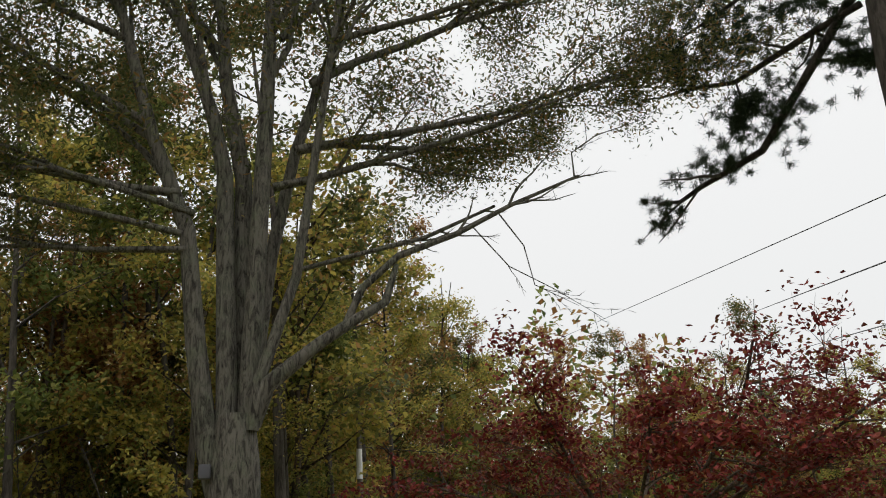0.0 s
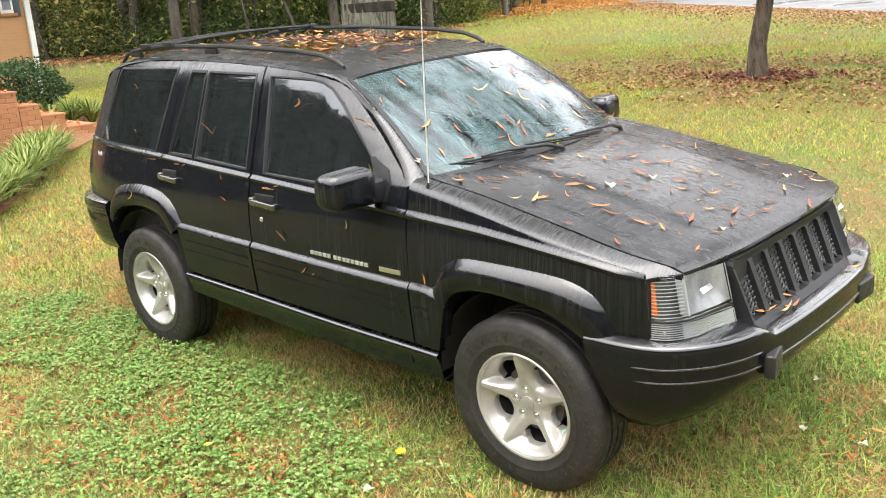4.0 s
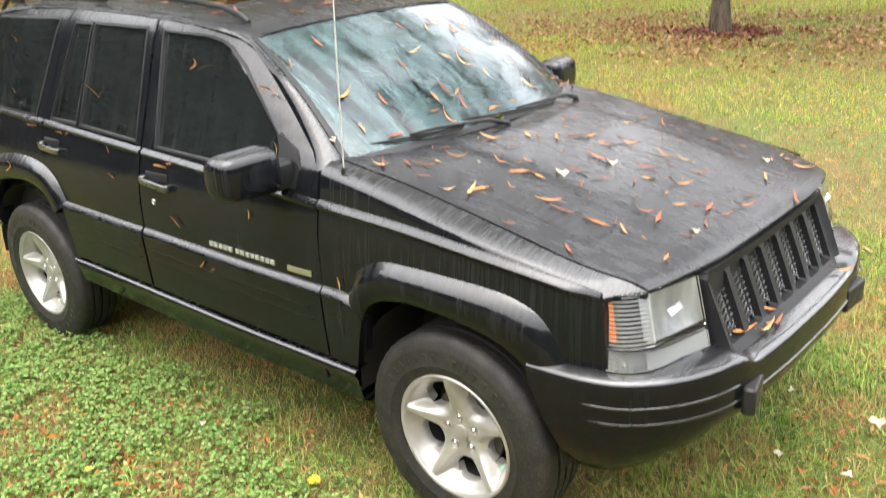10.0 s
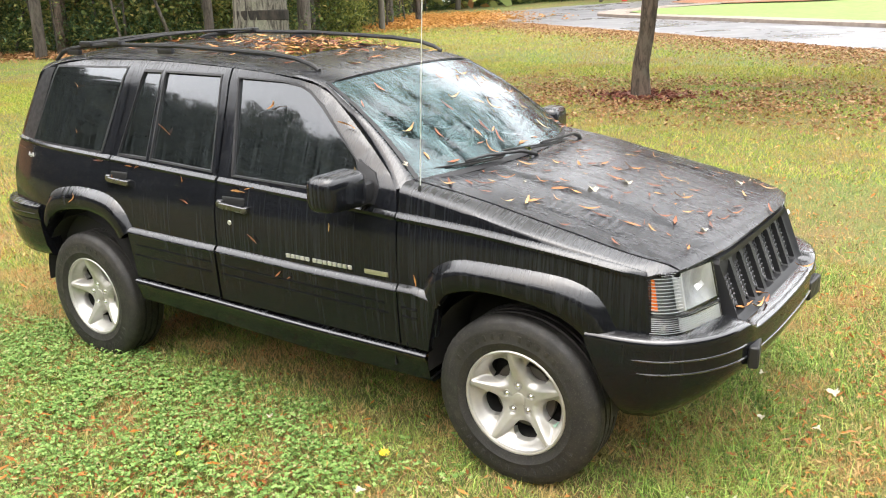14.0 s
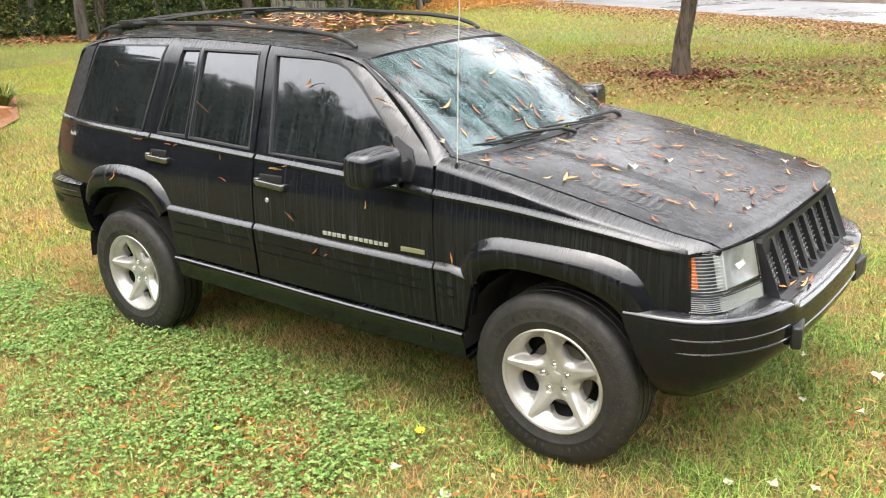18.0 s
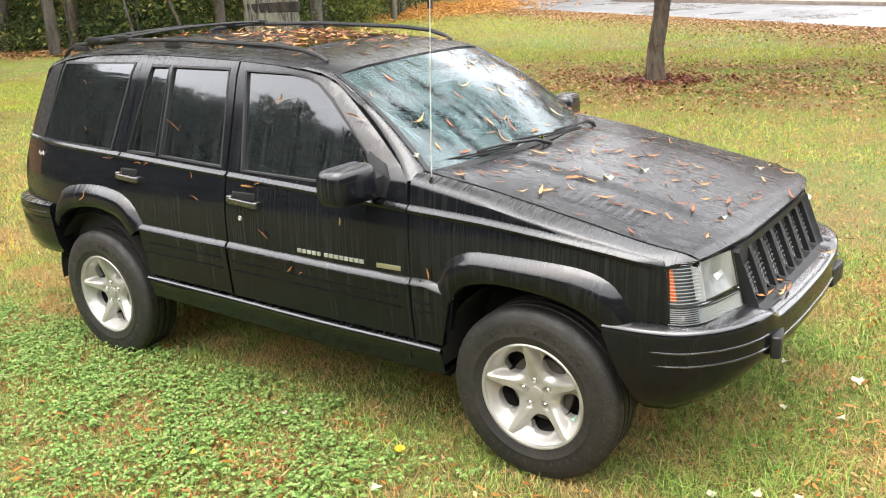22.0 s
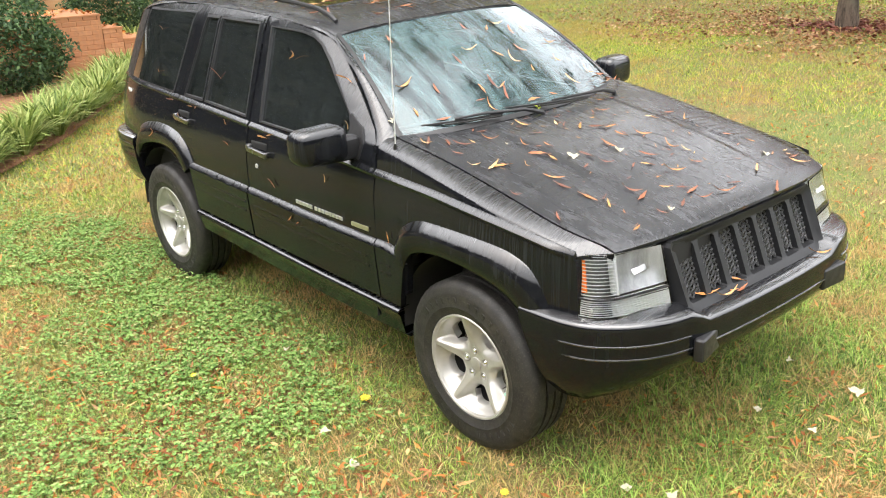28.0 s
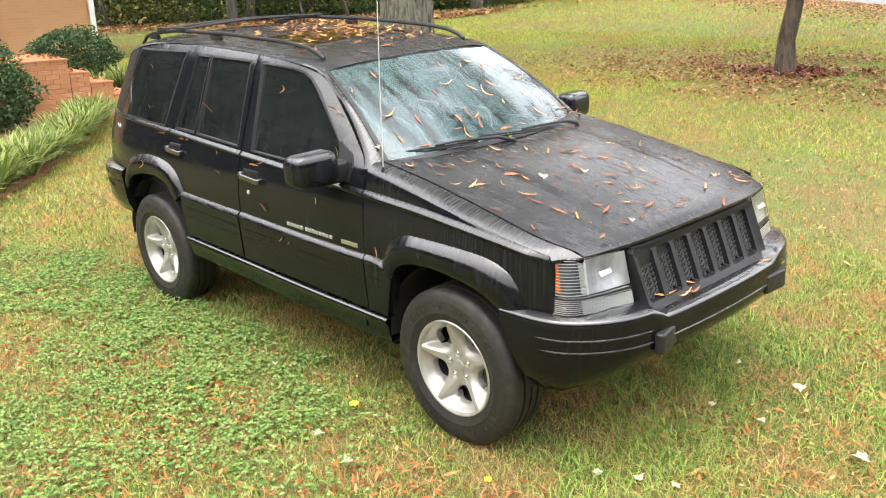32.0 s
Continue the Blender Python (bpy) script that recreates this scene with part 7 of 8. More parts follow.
# undergrowth, saplings and woods further back
P = []
for k in range(640):
    j = rg.integers(0, len(edge) - 1)
    (xa, ya), (xb, yb) = edge[j], edge[j + 1]
    L = math.hypot(xb - xa, yb - ya)
    nx, ny = -(yb - ya) / L, (xb - xa) / L
    u, o = rg.uniform(0, 1), abs(rg.normal(0.3, 2.2))
    c = np.array([xa + (xb - xa) * u + nx * o, ya + (yb - ya) * u + ny * o])
    h = rg.uniform(1.4, 5.2) if o > 1.0 else rg.uniform(0.6, 2.4)
    n = 360
    w = rg.normal(0, 1, (n, 3)) * (0.7, 0.7, 0.36 * h)
    q = np.stack([c[0] + w[:, 0], c[1] + w[:, 1], np.zeros(n)], -1)
    q[:, 2] = gz(q[:, 0], q[:, 1]) + np.clip(0.45 * h + w[:, 2], 0.05, None)
    P.append(q)
P = np.concatenate(P)
cut = len(P) * 2 // 3
v, f = leaves(P[:cut], 0.11, 0.06, 0.7, rg)
stuff("undergrowth", v, f, EVERGREEN, "dark evergreen undergrowth at the edge of the woods", "bushes")
v, f = leaves(P[cut:], 0.105, 0.056, 0.7, rg)
stuff("undergrowth", v, f, GREEN_LEAVES, "green bushes at the edge of the woods", "bushes")
for mat, many, low, tall, label in ((OLIVE_LEAVES, 150, 3.0, 9.5, "olive and yellow-green young trees filling the edge of the woods"), (GREEN_LEAVES, 130, 1.0, 5.0, "green young trees between the trunks")):
    P = []
    for k in range(many):
        j = rg.integers(1, 6)
        (xa, ya), (xb, yb) = edge[j], edge[j + 1]
        L = math.hypot(xb - xa, yb - ya)
        nx, ny = -(yb - ya) / L, (xb - xa) / L
        u, o = rg.uniform(0, 1), rg.uniform(0.3, 5.0)
        h = rg.uniform(low, tall)
        c = (xa + (xb - xa) * u + nx * o, ya + (yb - ya) * u + ny * o)
        n = int(55 * h)
        t = rg.uniform(0, 1, n)
        w = 1.25 * (1 - 0.75 * t) + 0.25
        q = np.stack([c[0] + rg.normal(0, 0.6, n) * w, c[1] + rg.normal(0, 0.6, n) * w, np.zeros(n)], -1)
        q[:, 2] = gz(q[:, 0], q[:, 1]) + 0.2 + h * t
        P.append(q)
    v, f = leaves(np.concatenate(P), 0.22, 0.12, 0.7, rg)
    stuff("young_trees", v, f, mat, label, "young trees")
P = []
sap = []
for k in range(150):
    x, y = spots[rg.integers(0, len(spots))]
    x, y = x + rg.normal(0, 1.6), y + rg.normal(0, 1.6)
    st = limb((x, y, float(gz(x, y)) - 0.1), (rg.normal(0, 0.08), rg.normal(0, 0.08), 1), rg.uniform(4, 10), rg.uniform(0.03, 0.07), rg, 6, 0.06, 0.0, 0.008)
    sap.append(st)
br, _ = branchy(sap, rg, 1, (6,), 0.28, 0.6, 0.03, 0.15, 0.3)
v, f = tubes_np(br, 4)
stuff("saplings", v, f, DARK_BARK, "bare thin saplings among the forest trees", "saplings")
n = 60000
ang = rg.uniform(math.radians(62), math.radians(200), n)
dist = rg.uniform(52, 105, n)
x, y = 2 + dist * np.cos(ang), -3 + dist * np.sin(ang)
top = 9 + 9 * np.clip((np.degrees(ang) - 98) / 16, 0, 1) + 3 * np.sin(ang * 17) + 2 * np.sin(ang * 41 + 1)
P = np.stack([x, y, gz(x, y) + top * rg.uniform(0, 1, n) ** 0.8], -1)
inside = (x > -26) & (y < 70 + 0.5 * x) & (y > 20)
P = P[~inside]
pick = rg.uniform(size=len(P)) < 0.5
v, f = leaves(P[pick], 0.75, 0.5, 0.7, rg)
stuff("far_woods", v, f, GREEN_LEAVES, "green trees of the distant woods", "woods")
P = P[~pick]
v, f = leaves(P, 0.75, 0.5, 0.7, rg)
stuff("far_woods", v, f, RUST_LEAVES, "distant autumn woods closing the view", "woods")
n = 26000
ang = rg.uniform(math.radians(50), math.radians(200), n)
dist = rg.uniform(54, 92, n)
x, y = 2 + dist * np.cos(ang), -3 + dist * np.sin(ang)
P = np.stack([x, y, gz(x, y) + 9 * rg.uniform(0, 1, n)], -1)
P = P[~((x > -26) & (y < 70 + 0.5 * x) & (y > 20))]
v, f = leaves(P, 1.0, 0.7, 0.7, rg)
stuff("far_woods", v, f, GREEN_LEAVES, "dark green distance below the autumn woods", "woods")
n = 16000
ang = rg.uniform(math.radians(40), math.radians(200), n)
dist = rg.uniform(93, 103, n)
x, y = 2 + dist * np.cos(ang), -3 + dist * np.sin(ang)
P = np.stack([x, y, gz(x, y) + 8.5 * rg.uniform(0, 1, n) ** 0.9], -1)
v, f = leaves(P, 1.7, 1.3, 0.7, rg)
stuff("far_woods", v, f, EVERGREEN, "dark evergreen thicket at the back of the woods", "woods")
# golden trees showing above the red one
for x, y, s, i in ((-9.9, 43.5, 0.42, 3), (-26.5, 18.5, 1.15, 3), (-21.5, 17.2, 1.1, 0), (-27.5, 17.0, 1.15, 1), (-20.0, 20.2, 1.32, 3), (-30.0, 14.0, 1.1, 3), (-25.0, 13.2, 1.25, 0), (-29.0, 17.6, 1.3, 1), (-32.5, 11.5, 1.25, 0), (-21.5, 22.5, 1.3, 4), (-22.5, 25.0, 1.3, 5), (-23.5, 27.5, 1.35, 0), (-23.2, 29.6, 1.25, 0), (-24.5, 26.0, 1.15, 1), (-23.0, 31.6, 0.95, 0), (-28.0, 43.0, 1.15, 0), (-29.0, 40.0, 1.15, 3), (-26.5, 46.5, 0.85, 1), (-30.0, 46.0, 1.15, 0), (-31.0, 42.0, 1.2, 1)):
    copy_thing(kinds[i], pose(x, y, float(gz(x, y)), 0, 0, 40 * x) @ Matrix.Scale(s, 4))
# autumn trees beyond the island
for k, i in enumerate((0, 3, 0, 1, 0, 3, 1, 0, 0, 3, 0, 1, 0, 0)):
    u = math.radians(113.5 - 2.35 * k)
    d = 58 + 5 * math.sin(2.3 * k)
    x, y = 1.65 + d * math.cos(u), -3.6 + d * math.sin(u)
    copy_thing(kinds[i], pose(x, y, float(gz(x, y)), 0, 0, 77 * k) @ Matrix.Scale(0.70 + 0.09 * math.sin(1.7 * k + 1), 4))
# unseen woods added behind the viewer, tree line heights fitted to the window reflections
for k in range(8):
    a = math.radians(242 + k * 20.0)
    d = rg.uniform(24, 32)
    x, y = 1 + d * math.cos(a), -6 + d * math.sin(a)
    copy_thing(kinds[int(rg.integers(0, 6))], pose(x, y, float(gz(x, y)), 0, 0, rg.uniform(0, 360)) @ Matrix.Scale(rg.uniform(0.60, 0.80), 4))
n = 90000
ang = rg.uniform(math.radians(168), math.radians(400), n)
dist = rg.uniform(33.5, 38, n)
x, y = 1 + dist * np.cos(ang), -6 + dist * np.sin(ang)
top = np.interp(np.degrees(ang), [170, 190, 199, 204, 209, 213, 218, 224, 240, 400], [18.5, 17.5, 15.3, 14.7, 15.6, 16.4, 17.3, 17.4, 15.2, 15.2]) + 0.35 * np.sin(ang * 31) + 0.25 * np.sin(ang * 83)
P = np.stack([x, y, top * rg.uniform(0, 1, n) ** 0.85], -1)
v, f = leaves(P, 1.0, 0.8, 0.7, rg)
stuff("far_woods", v, f, DUSK_LEAVES, "unseen dark tree line added behind the viewer for reflections", "woods")

# ---- road, kerb, verge ----
def ribbon(left, right, lift, name):
    v, f = [], []
    for (xa, ya), (xb, yb) in zip(left, right):
        for k in range(7):
            u = k / 6
            x, y = xa + (xb - xa) * u, ya + (yb - ya) * u
            v.append((x, y, float(gz(x, y)) + lift))
    for i in range(len(left) - 1):
        for k in range(6):
            f.append((i * 7 + k, i * 7 + k + 1, i * 7 + 8 + k, i * 7 + 7 + k))
    return data_mesh(name, v, f, True)


def resample(pts, n):
    pts = np.array(pts, float)
    s = np.concatenate([[0], np.cumsum(np.linalg.norm(np.diff(pts, axis=0), axis=1))])
    t = np.linspace(0, s[-1], n)
    tabx, taby = list(zip(s, pts[:, 0])), list(zip(s, pts[:, 1]))
    return [(smooth_table(a, tabx), smooth_table(a, taby)) for a in t]


outer_edge = resample([(30, -5), (12, 8.0), (-2.3, 18.6), (-11, 25.0), (-18.5, 30.6), (-21.8, 34.5), (-22.2, 40), (-19.5, 47), (-13, 54), (0, 62), (25, 72)], 60)
inner_edge = resample([(34, 1), (16, 14), (-1.5, 24.4), (-8, 28.6), (-13.0, 31.6), (-14.8, 33.4), (-14.9, 36.5), (-12.5, 41), (-6, 47), (5, 54), (28, 63)], 60)
road = link_mesh("road", ribbon(outer_edge, inner_edge, 0.035, "road"), ASPHALT)
tagged(road, "wet grey asphalt road bending round an island", "road", kind="structure")
bm = bmesh.new()
rows = []
for i in range(60):
    a, b = np.array(inner_edge[i]), np.array(inner_edge[min(i + 1, 59)])
    c = np.array(inner_edge[max(i - 1, 0)])
    d = (b - c) / np.linalg.norm(b - c)
    nrm = np.array([d[1], -d[0]])
    z = float(gz(*a))
    row = []
    for o, h in ((0.0, 0.03), (0.02, 0.15), (0.10, 0.165), (1.25, 0.18), (1.30, 0.10)):
        p = a + nrm * o
        row.append((p[0], p[1], z + h))
    rows.append(row)
add_grid(bm, rows)
kerb = part("kerb", bm, KERB, None)
tagged(kerb, "pale concrete kerb and strip round the island", "kerb", kind="structure")
isl = [(x + 0.0, y + 0.0) for x, y in resample([(33, 3), (16, 15.6), (-1.5, 25.9), (-8, 30.2), (-12.3, 33.0), (-13.4, 34.2), (-13.4, 36.2), (-11.2, 40.0), (-5, 45.5), (6, 52.4), (28, 61)], 60)]
bm = bmesh.new()
rows = [[(x + (40 - x) * u, y + (32 - y) * u, float(gz(x + (40 - x) * u, y + (32 - y) * u)) + 0.13) for u in (0, 0.1, 0.25, 0.5, 1)] for x, y in isl]
add_grid(bm, rows)
q = Mat("island_grass", (0.2, 0.4, 0.06), 0.9)
q.set("Base Color", q.ramp(q.noise(3, 5), [(0.3, (0.12, 0.19, 0.045)), (0.7, (0.19, 0.26, 0.07))]))
island = part("island_lawn", bm, q.m, None)
tagged(island, "bright green grass island inside the road's bend", "lawn", kind="structure")
x, y, _ = (-9.9, 43.5, 0)
bm = bmesh.new()
bmesh.ops.create_circle(bm, cap_ends=True, segments=26, radius=3.2)
for v in bm.verts:
    v.co.x *= 1.5
    v.co.z = float(gz(v.co.x + x, v.co.y + y)) + 0.19
    v.co.x, v.co.y = v.co.x + x, v.co.y + y
mulch = part("mulch_bed", bm, MULCH, None)
tagged(mulch, "brown leaf mulch under a tree on the island", "mulch", kind="structure")

# pole, wires and small street things
px_, py_ = -20.5, 25.4
pole = thing("utility_pole", "thin weathered wooden utility pole at the woods' edge", "pole")
bm = tube_bm([(px_, py_, float(gz(px_, py_)) - 0.3), (px_ - 0.02, py_, 6.0), (px_ - 0.05, py_, 11.5)], [0.13, 0.115, 0.095], 12)
part("shaft", bm, POLEWOOD, pole)
part("white_sleeve", tube_bm([(px_ - 0.02, py_ - 0.02, 6.1), (px_ - 0.02, py_ - 0.02, 7.3)], [0.125, 0.12], 12), WHITE_PLASTIC, pole, "short white sleeve")
part("guy_wire", tube_bm([(px_, py_, 7.4), (-17, 31, 7.0), (-13.8, 38, 6.4)], [0.018] * 3, 5), WIRE, pole)
for a, b, r in (((-20.2, 50.0, 17.5), (0.79, 18.9, 10.4), 0.016), ((-8.0, 53.5, 17.6), (0.1, 25.1, 10.55), 0.026), ((-6.6, 54.4, 14.7), (-0.36, 25.5, 8.7), 0.02)):
    a, b = Vector(a), Vector(b)
    d = b - a
    pts = [a + d * u - Vector((0, 0, 0.02 * u)) for u in np.linspace(-0.8, 1.25, 18)]
    w = part("power_line", tube_bm(pts, [r] * 18, 5), WIRE, None)
    tagged(w, "black overhead power line against the pale sky", "power line", "overhead lines")
sign = thing("marker_post", "thin white marker post beside the road", "post")
part("shaft", box((-14.8, 51.4, 3.2), (0.14, 0.10, 2.6), 0.02), WHITE_PLASTIC, sign)
part("cap", box((-14.8, 51.4, 4.55), (0.18, 0.14, 0.10), 0.02), GREY_BOX, sign)
bx = thing("utility_box", "low grey box beside the far road", "box")
part("body", box((-17.4, 52.0, 2.85), (0.8, 0.5, 0.7), 0.05), GREY_BOX, bx)
part("lid", box((-17.4, 52.0, 3.22), (0.86, 0.56, 0.06), 0.02), GREY_BOX, bx)
hy = thing("fire_hydrant", "small red fire hydrant beyond the road", "hydrant")
part("barrel", revolve([(0.0, 0.75), (0.09, 0.72), (0.13, 0.62), (0.13, 0.1), (0.18, 0.08), (0.18, 0.0)], 14), RED_PAINT, hy)
part("nozzle", box((0.0, 0.48, 0.0), (0.36, 0.10, 0.10), 0.02), RED_PAINT, hy)
hy.matrix_basis = pose(-20.1, 50.1, float(gz(-20.1, 50.1)), 90, 0, 0)

# ---- house with steps and planting ----
HX, HY = -20.0, 6.2
hz = float(gz(HX, 3)) - 0.3
house = thing("house", "tan-orange brick house with white trim and a low eave", "house")
bm = bmesh.new()
add_box(bm, (HX - 4.0, 0.85, hz + 1.75), (8.0, 10.7, 3.5), 0.0)
win = (HY - 0.68, HY - 0.32, 2.17, 3.30)
part("wall", bm, WALL, house, "tan-orange brick wall")
part("corner_board", box((HX + 0.02, HY - 0.02, hz + 1.75), (0.10, 0.13, 3.5), 0.008), WHITE, house, "white corner board")
wd = part("window", box((HX + 0.015, (win[0] + win[1]) / 2 + 0.0, 2.75), (0.05, 0.30, 1.10), 0.006), WHITE, house, "narrow white-framed window")
part("pane", box((HX + 0.043, (win[0] + win[1]) / 2, 2.78), (0.01, 0.20, 0.95)), TINT, wd)
part("sill", box((HX + 0.05, (win[0] + win[1]) / 2, 2.19), (0.12, 0.40, 0.07), 0.008), BRICK, wd)
for d in (-1, 1):
    sh = part("shutter", box((HX + 0.03, (win[0] + win[1]) / 2 + d * 0.235, 2.72), (0.04, 0.15, 1.15), 0.006), SHUTTER, house, "dark blue louvred shutter")
    for k in range(14):
        part("slat", box((HX + 0.055, (win[0] + win[1]) / 2 + d * 0.235, 2.22 + k * 0.075), (0.02, 0.115, 0.03), 0.004), SHUTTER, sh)
eave = 3.40
bm = bmesh.new()
v8 = [(HX + 0.7, HY + 0.75, eave), (HX - 9, HY + 0.75, eave), (HX - 9, -4.5, eave), (HX + 0.7, -4.5, eave)]
lo = [bm.verts.new(p) for p in v8]
hi = [bm.verts.new((p[0], p[1], p[2] + 0.06)) for p in v8]
apex = [bm.verts.new((HX - 2.8, 0.8, eave + 1.6)), bm.verts.new((HX - 5.5, 0.8, eave + 1.6))]
bm.faces.new(lo)
for i in range(4):
    bm.faces.new((lo[i], lo[(i + 1) % 4], hi[(i + 1) % 4], hi[i]))
bm.faces.new((hi[0], hi[1], apex[1], apex[0]))
bm.faces.new((hi[1], hi[2], apex[1]))
bm.faces.new((hi[2], hi[3], apex[0], apex[1]))
bm.faces.new((hi[3], hi[0], apex[0]))
part("roof", bm, SHINGLE, house, "low hipped shingle roof", smooth=False)
part("gutter", box((HX + 0.74, 0.9, eave + 0.02), (0.12, 11.4, 0.12), 0.03), WHITE, house, "white gutter")
part("gutter", box((HX - 4.2, HY + 0.79, eave + 0.02), (9.9, 0.12, 0.12), 0.03), WHITE, house, "white gutter")
part("recess_jamb", box((HX + 0.06, 3.75, hz + 1.6), (0.14, 0.28, 3.2), 0.01), BRICK, house)

# brick steps going up to the house
steps = thing("brick_steps", "orange-brown brick steps littered with fallen leaves", "steps")
brick_me = finish(box((0, 0, 0), (0.098, 0.205, 0.064), 0.004, None, 1), "brick", smooth=False)
brick_me.materials.append(BRICK)
for y0, y1, ztop in ((0.6, 2.16, 0.96), (2.16, 2.47, 0.74), (2.47, 2.84, 0.56), (2.84, 3.30, 0.34)):
    zb = float(gz(-12.2, y1)) - 0.05
    part("step_core", box((-12.35, (y0 + y1) / 2, (zb + ztop - 0.05) / 2), (1.54, y1 - y0 - 0.012, ztop - 0.05 - zb)), BRICK, steps)
    z = ztop - 0.034
    row = 0
    while z > zb:
        y = y0 + (0.105 if row % 2 else 0.0)
        while y < y1 - 0.05:
            w = min(0.205, y1 - y - 0.008)
            b = new("brick", brick_me)
            b.parent = steps
            b.matrix_basis = Matrix.Translation((-11.62, y + w / 2, z)) @ Matrix.Diagonal((1, w / 0.205, 1, 1))
            y += 0.215
        x = -11.70
        while x > -13.0:
            b = new("brick", brick_me)
            b.parent = steps
            b.matrix_basis = Matrix.Translation((x - 0.10, y1 - 0.045, z)) @ Matrix.Rotation(radians(90), 4, "Z")
            x -= 0.215
        z -= 0.074
        row += 1
    part("tread", box((-12.33, (y0 + y1) / 2, ztop), (1.54, y1 - y0 + 0.02, 0.03), 0.006), BRICK, steps)
P = np.stack([RNG.uniform(-13, -11.6, 260), RNG.uniform(0.6, 3.2, 260), np.zeros(260)], -1)
P[:, 2] = np.where(P[:, 1] < 2.16, 0.975, np.where(P[:, 1] < 2.47, 0.755, np.where(P[:, 1] < 2.84, 0.575, 0.36))) + 0.02
v, f = leaves(P, 0.10, 0.05, 0.3)
stuff("step_leaves", v, f, FALLEN, "dry leaves on the brick steps", "leaves")
bm = bmesh.new()
rows = [[(x, y, float(gz(x, y)) + 0.03) for x in np.linspace(x0, x1, 10)] for y, x0, x1 in ((-2.2, -9.5, -5.6), (-0.9, -9.8, -6.3), (0.0, -10.8, -7.2), (1.0, -12.0, -8.6), (2.0, -13.0, -10.0), (3.2, -15.5, -11.2), (4.5, -17.0, -13.6))]
add_grid(bm, rows)
bed = part("planting_bed", bm, MULCH, None)
tagged(bed, "planting bed covered with brown leaf mulch", "planting bed", kind="structure")


def shrub(c, r, n, seed, mat=EVERGREEN, label="rounded dark evergreen shrub beside the house", leaf=0.075):
    rg = np.random.default_rng(seed)
    d = rg.normal(0, 1, (n, 3))
    d /= np.linalg.norm(d, axis=1)[:, None]
    lump = 1 + 0.10 * np.sin(5 * d[:, 0] + 2) * np.sin(4 * d[:, 1]) + 0.07 * np.sin(9 * d[:, 2] + 4 * d[:, 0])
    P = np.array(c) + d * np.array(r) * (lump * rg.uniform(0.72, 1.04, n))[:, None]
    P = P[P[:, 2] > gz(P[:, 0], P[:, 1]) + 0.03]
    stems = [limb((c[0], c[1], float(gz(c[0], c[1]))), (math.cos(a), math.sin(a), 1.2), min(r) * 0.9, 0.02, rg, 5, 0.15) for a in np.linspace(0, 6.0, 9)]
    ob = thing("shrub", label, "shrub", "shrubs by the steps" if mat is EVERGREEN else "")
    link_mesh("stems", np_mesh("stems", *tubes_np(stems, 5)), DARK_BARK, ob)
    link_mesh("foliage", np_mesh("foliage", *leaves(P, leaf, leaf * 0.56, 0.8, rg)), mat, ob)


shrub((-14.6, 3.45, 0.78), (0.8, 0.82, 0.52), 6500, 1)
shrub((-11.0, 0.55, 0.62), (0.85, 0.85, 0.62), 6500, 2)
shrub((-15.6, 1.9, 0.75), (0.8, 0.8, 0.5), 3500, 3)
shrub((-20.4, 22.9, 2.3), (0.9, 0.9, 1.5), 3200, 4, BUSH, "bright yellow-green bush at the edge of the woods", 0.12)


def liriope(seed):
    rg = np.random.default_rng(seed)
    n = 130
    a = rg.uniform(0, 2 * np.pi, n)
    L = rg.uniform(0.28, 0.52, n)
    o = np.stack([np.cos(a), np.sin(a), np.zeros(n)], -1)
    s = np.stack([-np.sin(a), np.cos(a), np.zeros(n)], -1)
    up = np.array([0, 0, 1.0])
    rows = []
    reach = rg.uniform(0.35, 1.0, n)
    for u, w in ((0, 0.008), (0.35, 0.011), (0.7, 0.009), (1.0, 0.001)):
        p = o * (0.03 + reach * L * u**1.3)[:, None] + up * (L * (1.15 * u - 0.75 * reach * u * u))[:, None]
        rows += [p - s * w, p + s * w]
    v = np.stack(rows, 1).reshape(-1, 3)
    i = np.arange(n)[:, None] * 8
    f = np.concatenate([i + [0, 1, 3, 2], i + [2, 3, 5, 4], i + [4, 5, 7, 6]], 1).reshape(-1, 4)
    return np_mesh("liriope_clump", v, f)


lir = [liriope(k) for k in range(4)]
for me in lir:
    me.materials.append(LILY)
rows = [(-10.15, 1.95), (-9.2, 1.32), (-8.35, 0.72), (-7.65, 0.12), (-7.05, -0.42), (-6.5, -1.0), (-6.0, -1.6)]
k = 0
for (xa, ya), (xb, yb) in zip(rows[:-1], rows[1:]):
    for u in (0.0, 0.34, 0.67):
        for o in (0.0, -0.42, -0.8):
            x = xa + (xb - xa) * u + 0.62 * o + 0.08 * math.sin(7 * k)
            y = ya + (yb - ya) * u - 0.30 * o * 0.4 + 0.08 * math.cos(5 * k)
            ob = new("liriope_clump", lir[k % 4])
            tagged(ob, "clump of arching striped liriope edging the bed", "plant", "liriope clumps along the bed")
            ob.matrix_basis = pose(x, y, float(gz(x, y)) + 0.02, 0, 0, 83 * k) @ Matrix.Scale(0.95 + 0.2 * math.sin(3 * k), 4)
            k += 1
for x, y in ((-12.9, 3.55), (-13.1, 3.25), (-12.7, 3.8), (-13.4, 3.8)):
    ob = new("liriope_clump", lir[k % 4])
    tagged(ob, "clump of arching striped liriope beside the steps", "plant", "liriope clumps along the bed")
    ob.matrix_basis = pose(x, y, float(gz(x, y)) + 0.02, 0, 0, 83 * k) @ Matrix.Scale(1.2, 4)
    k += 1

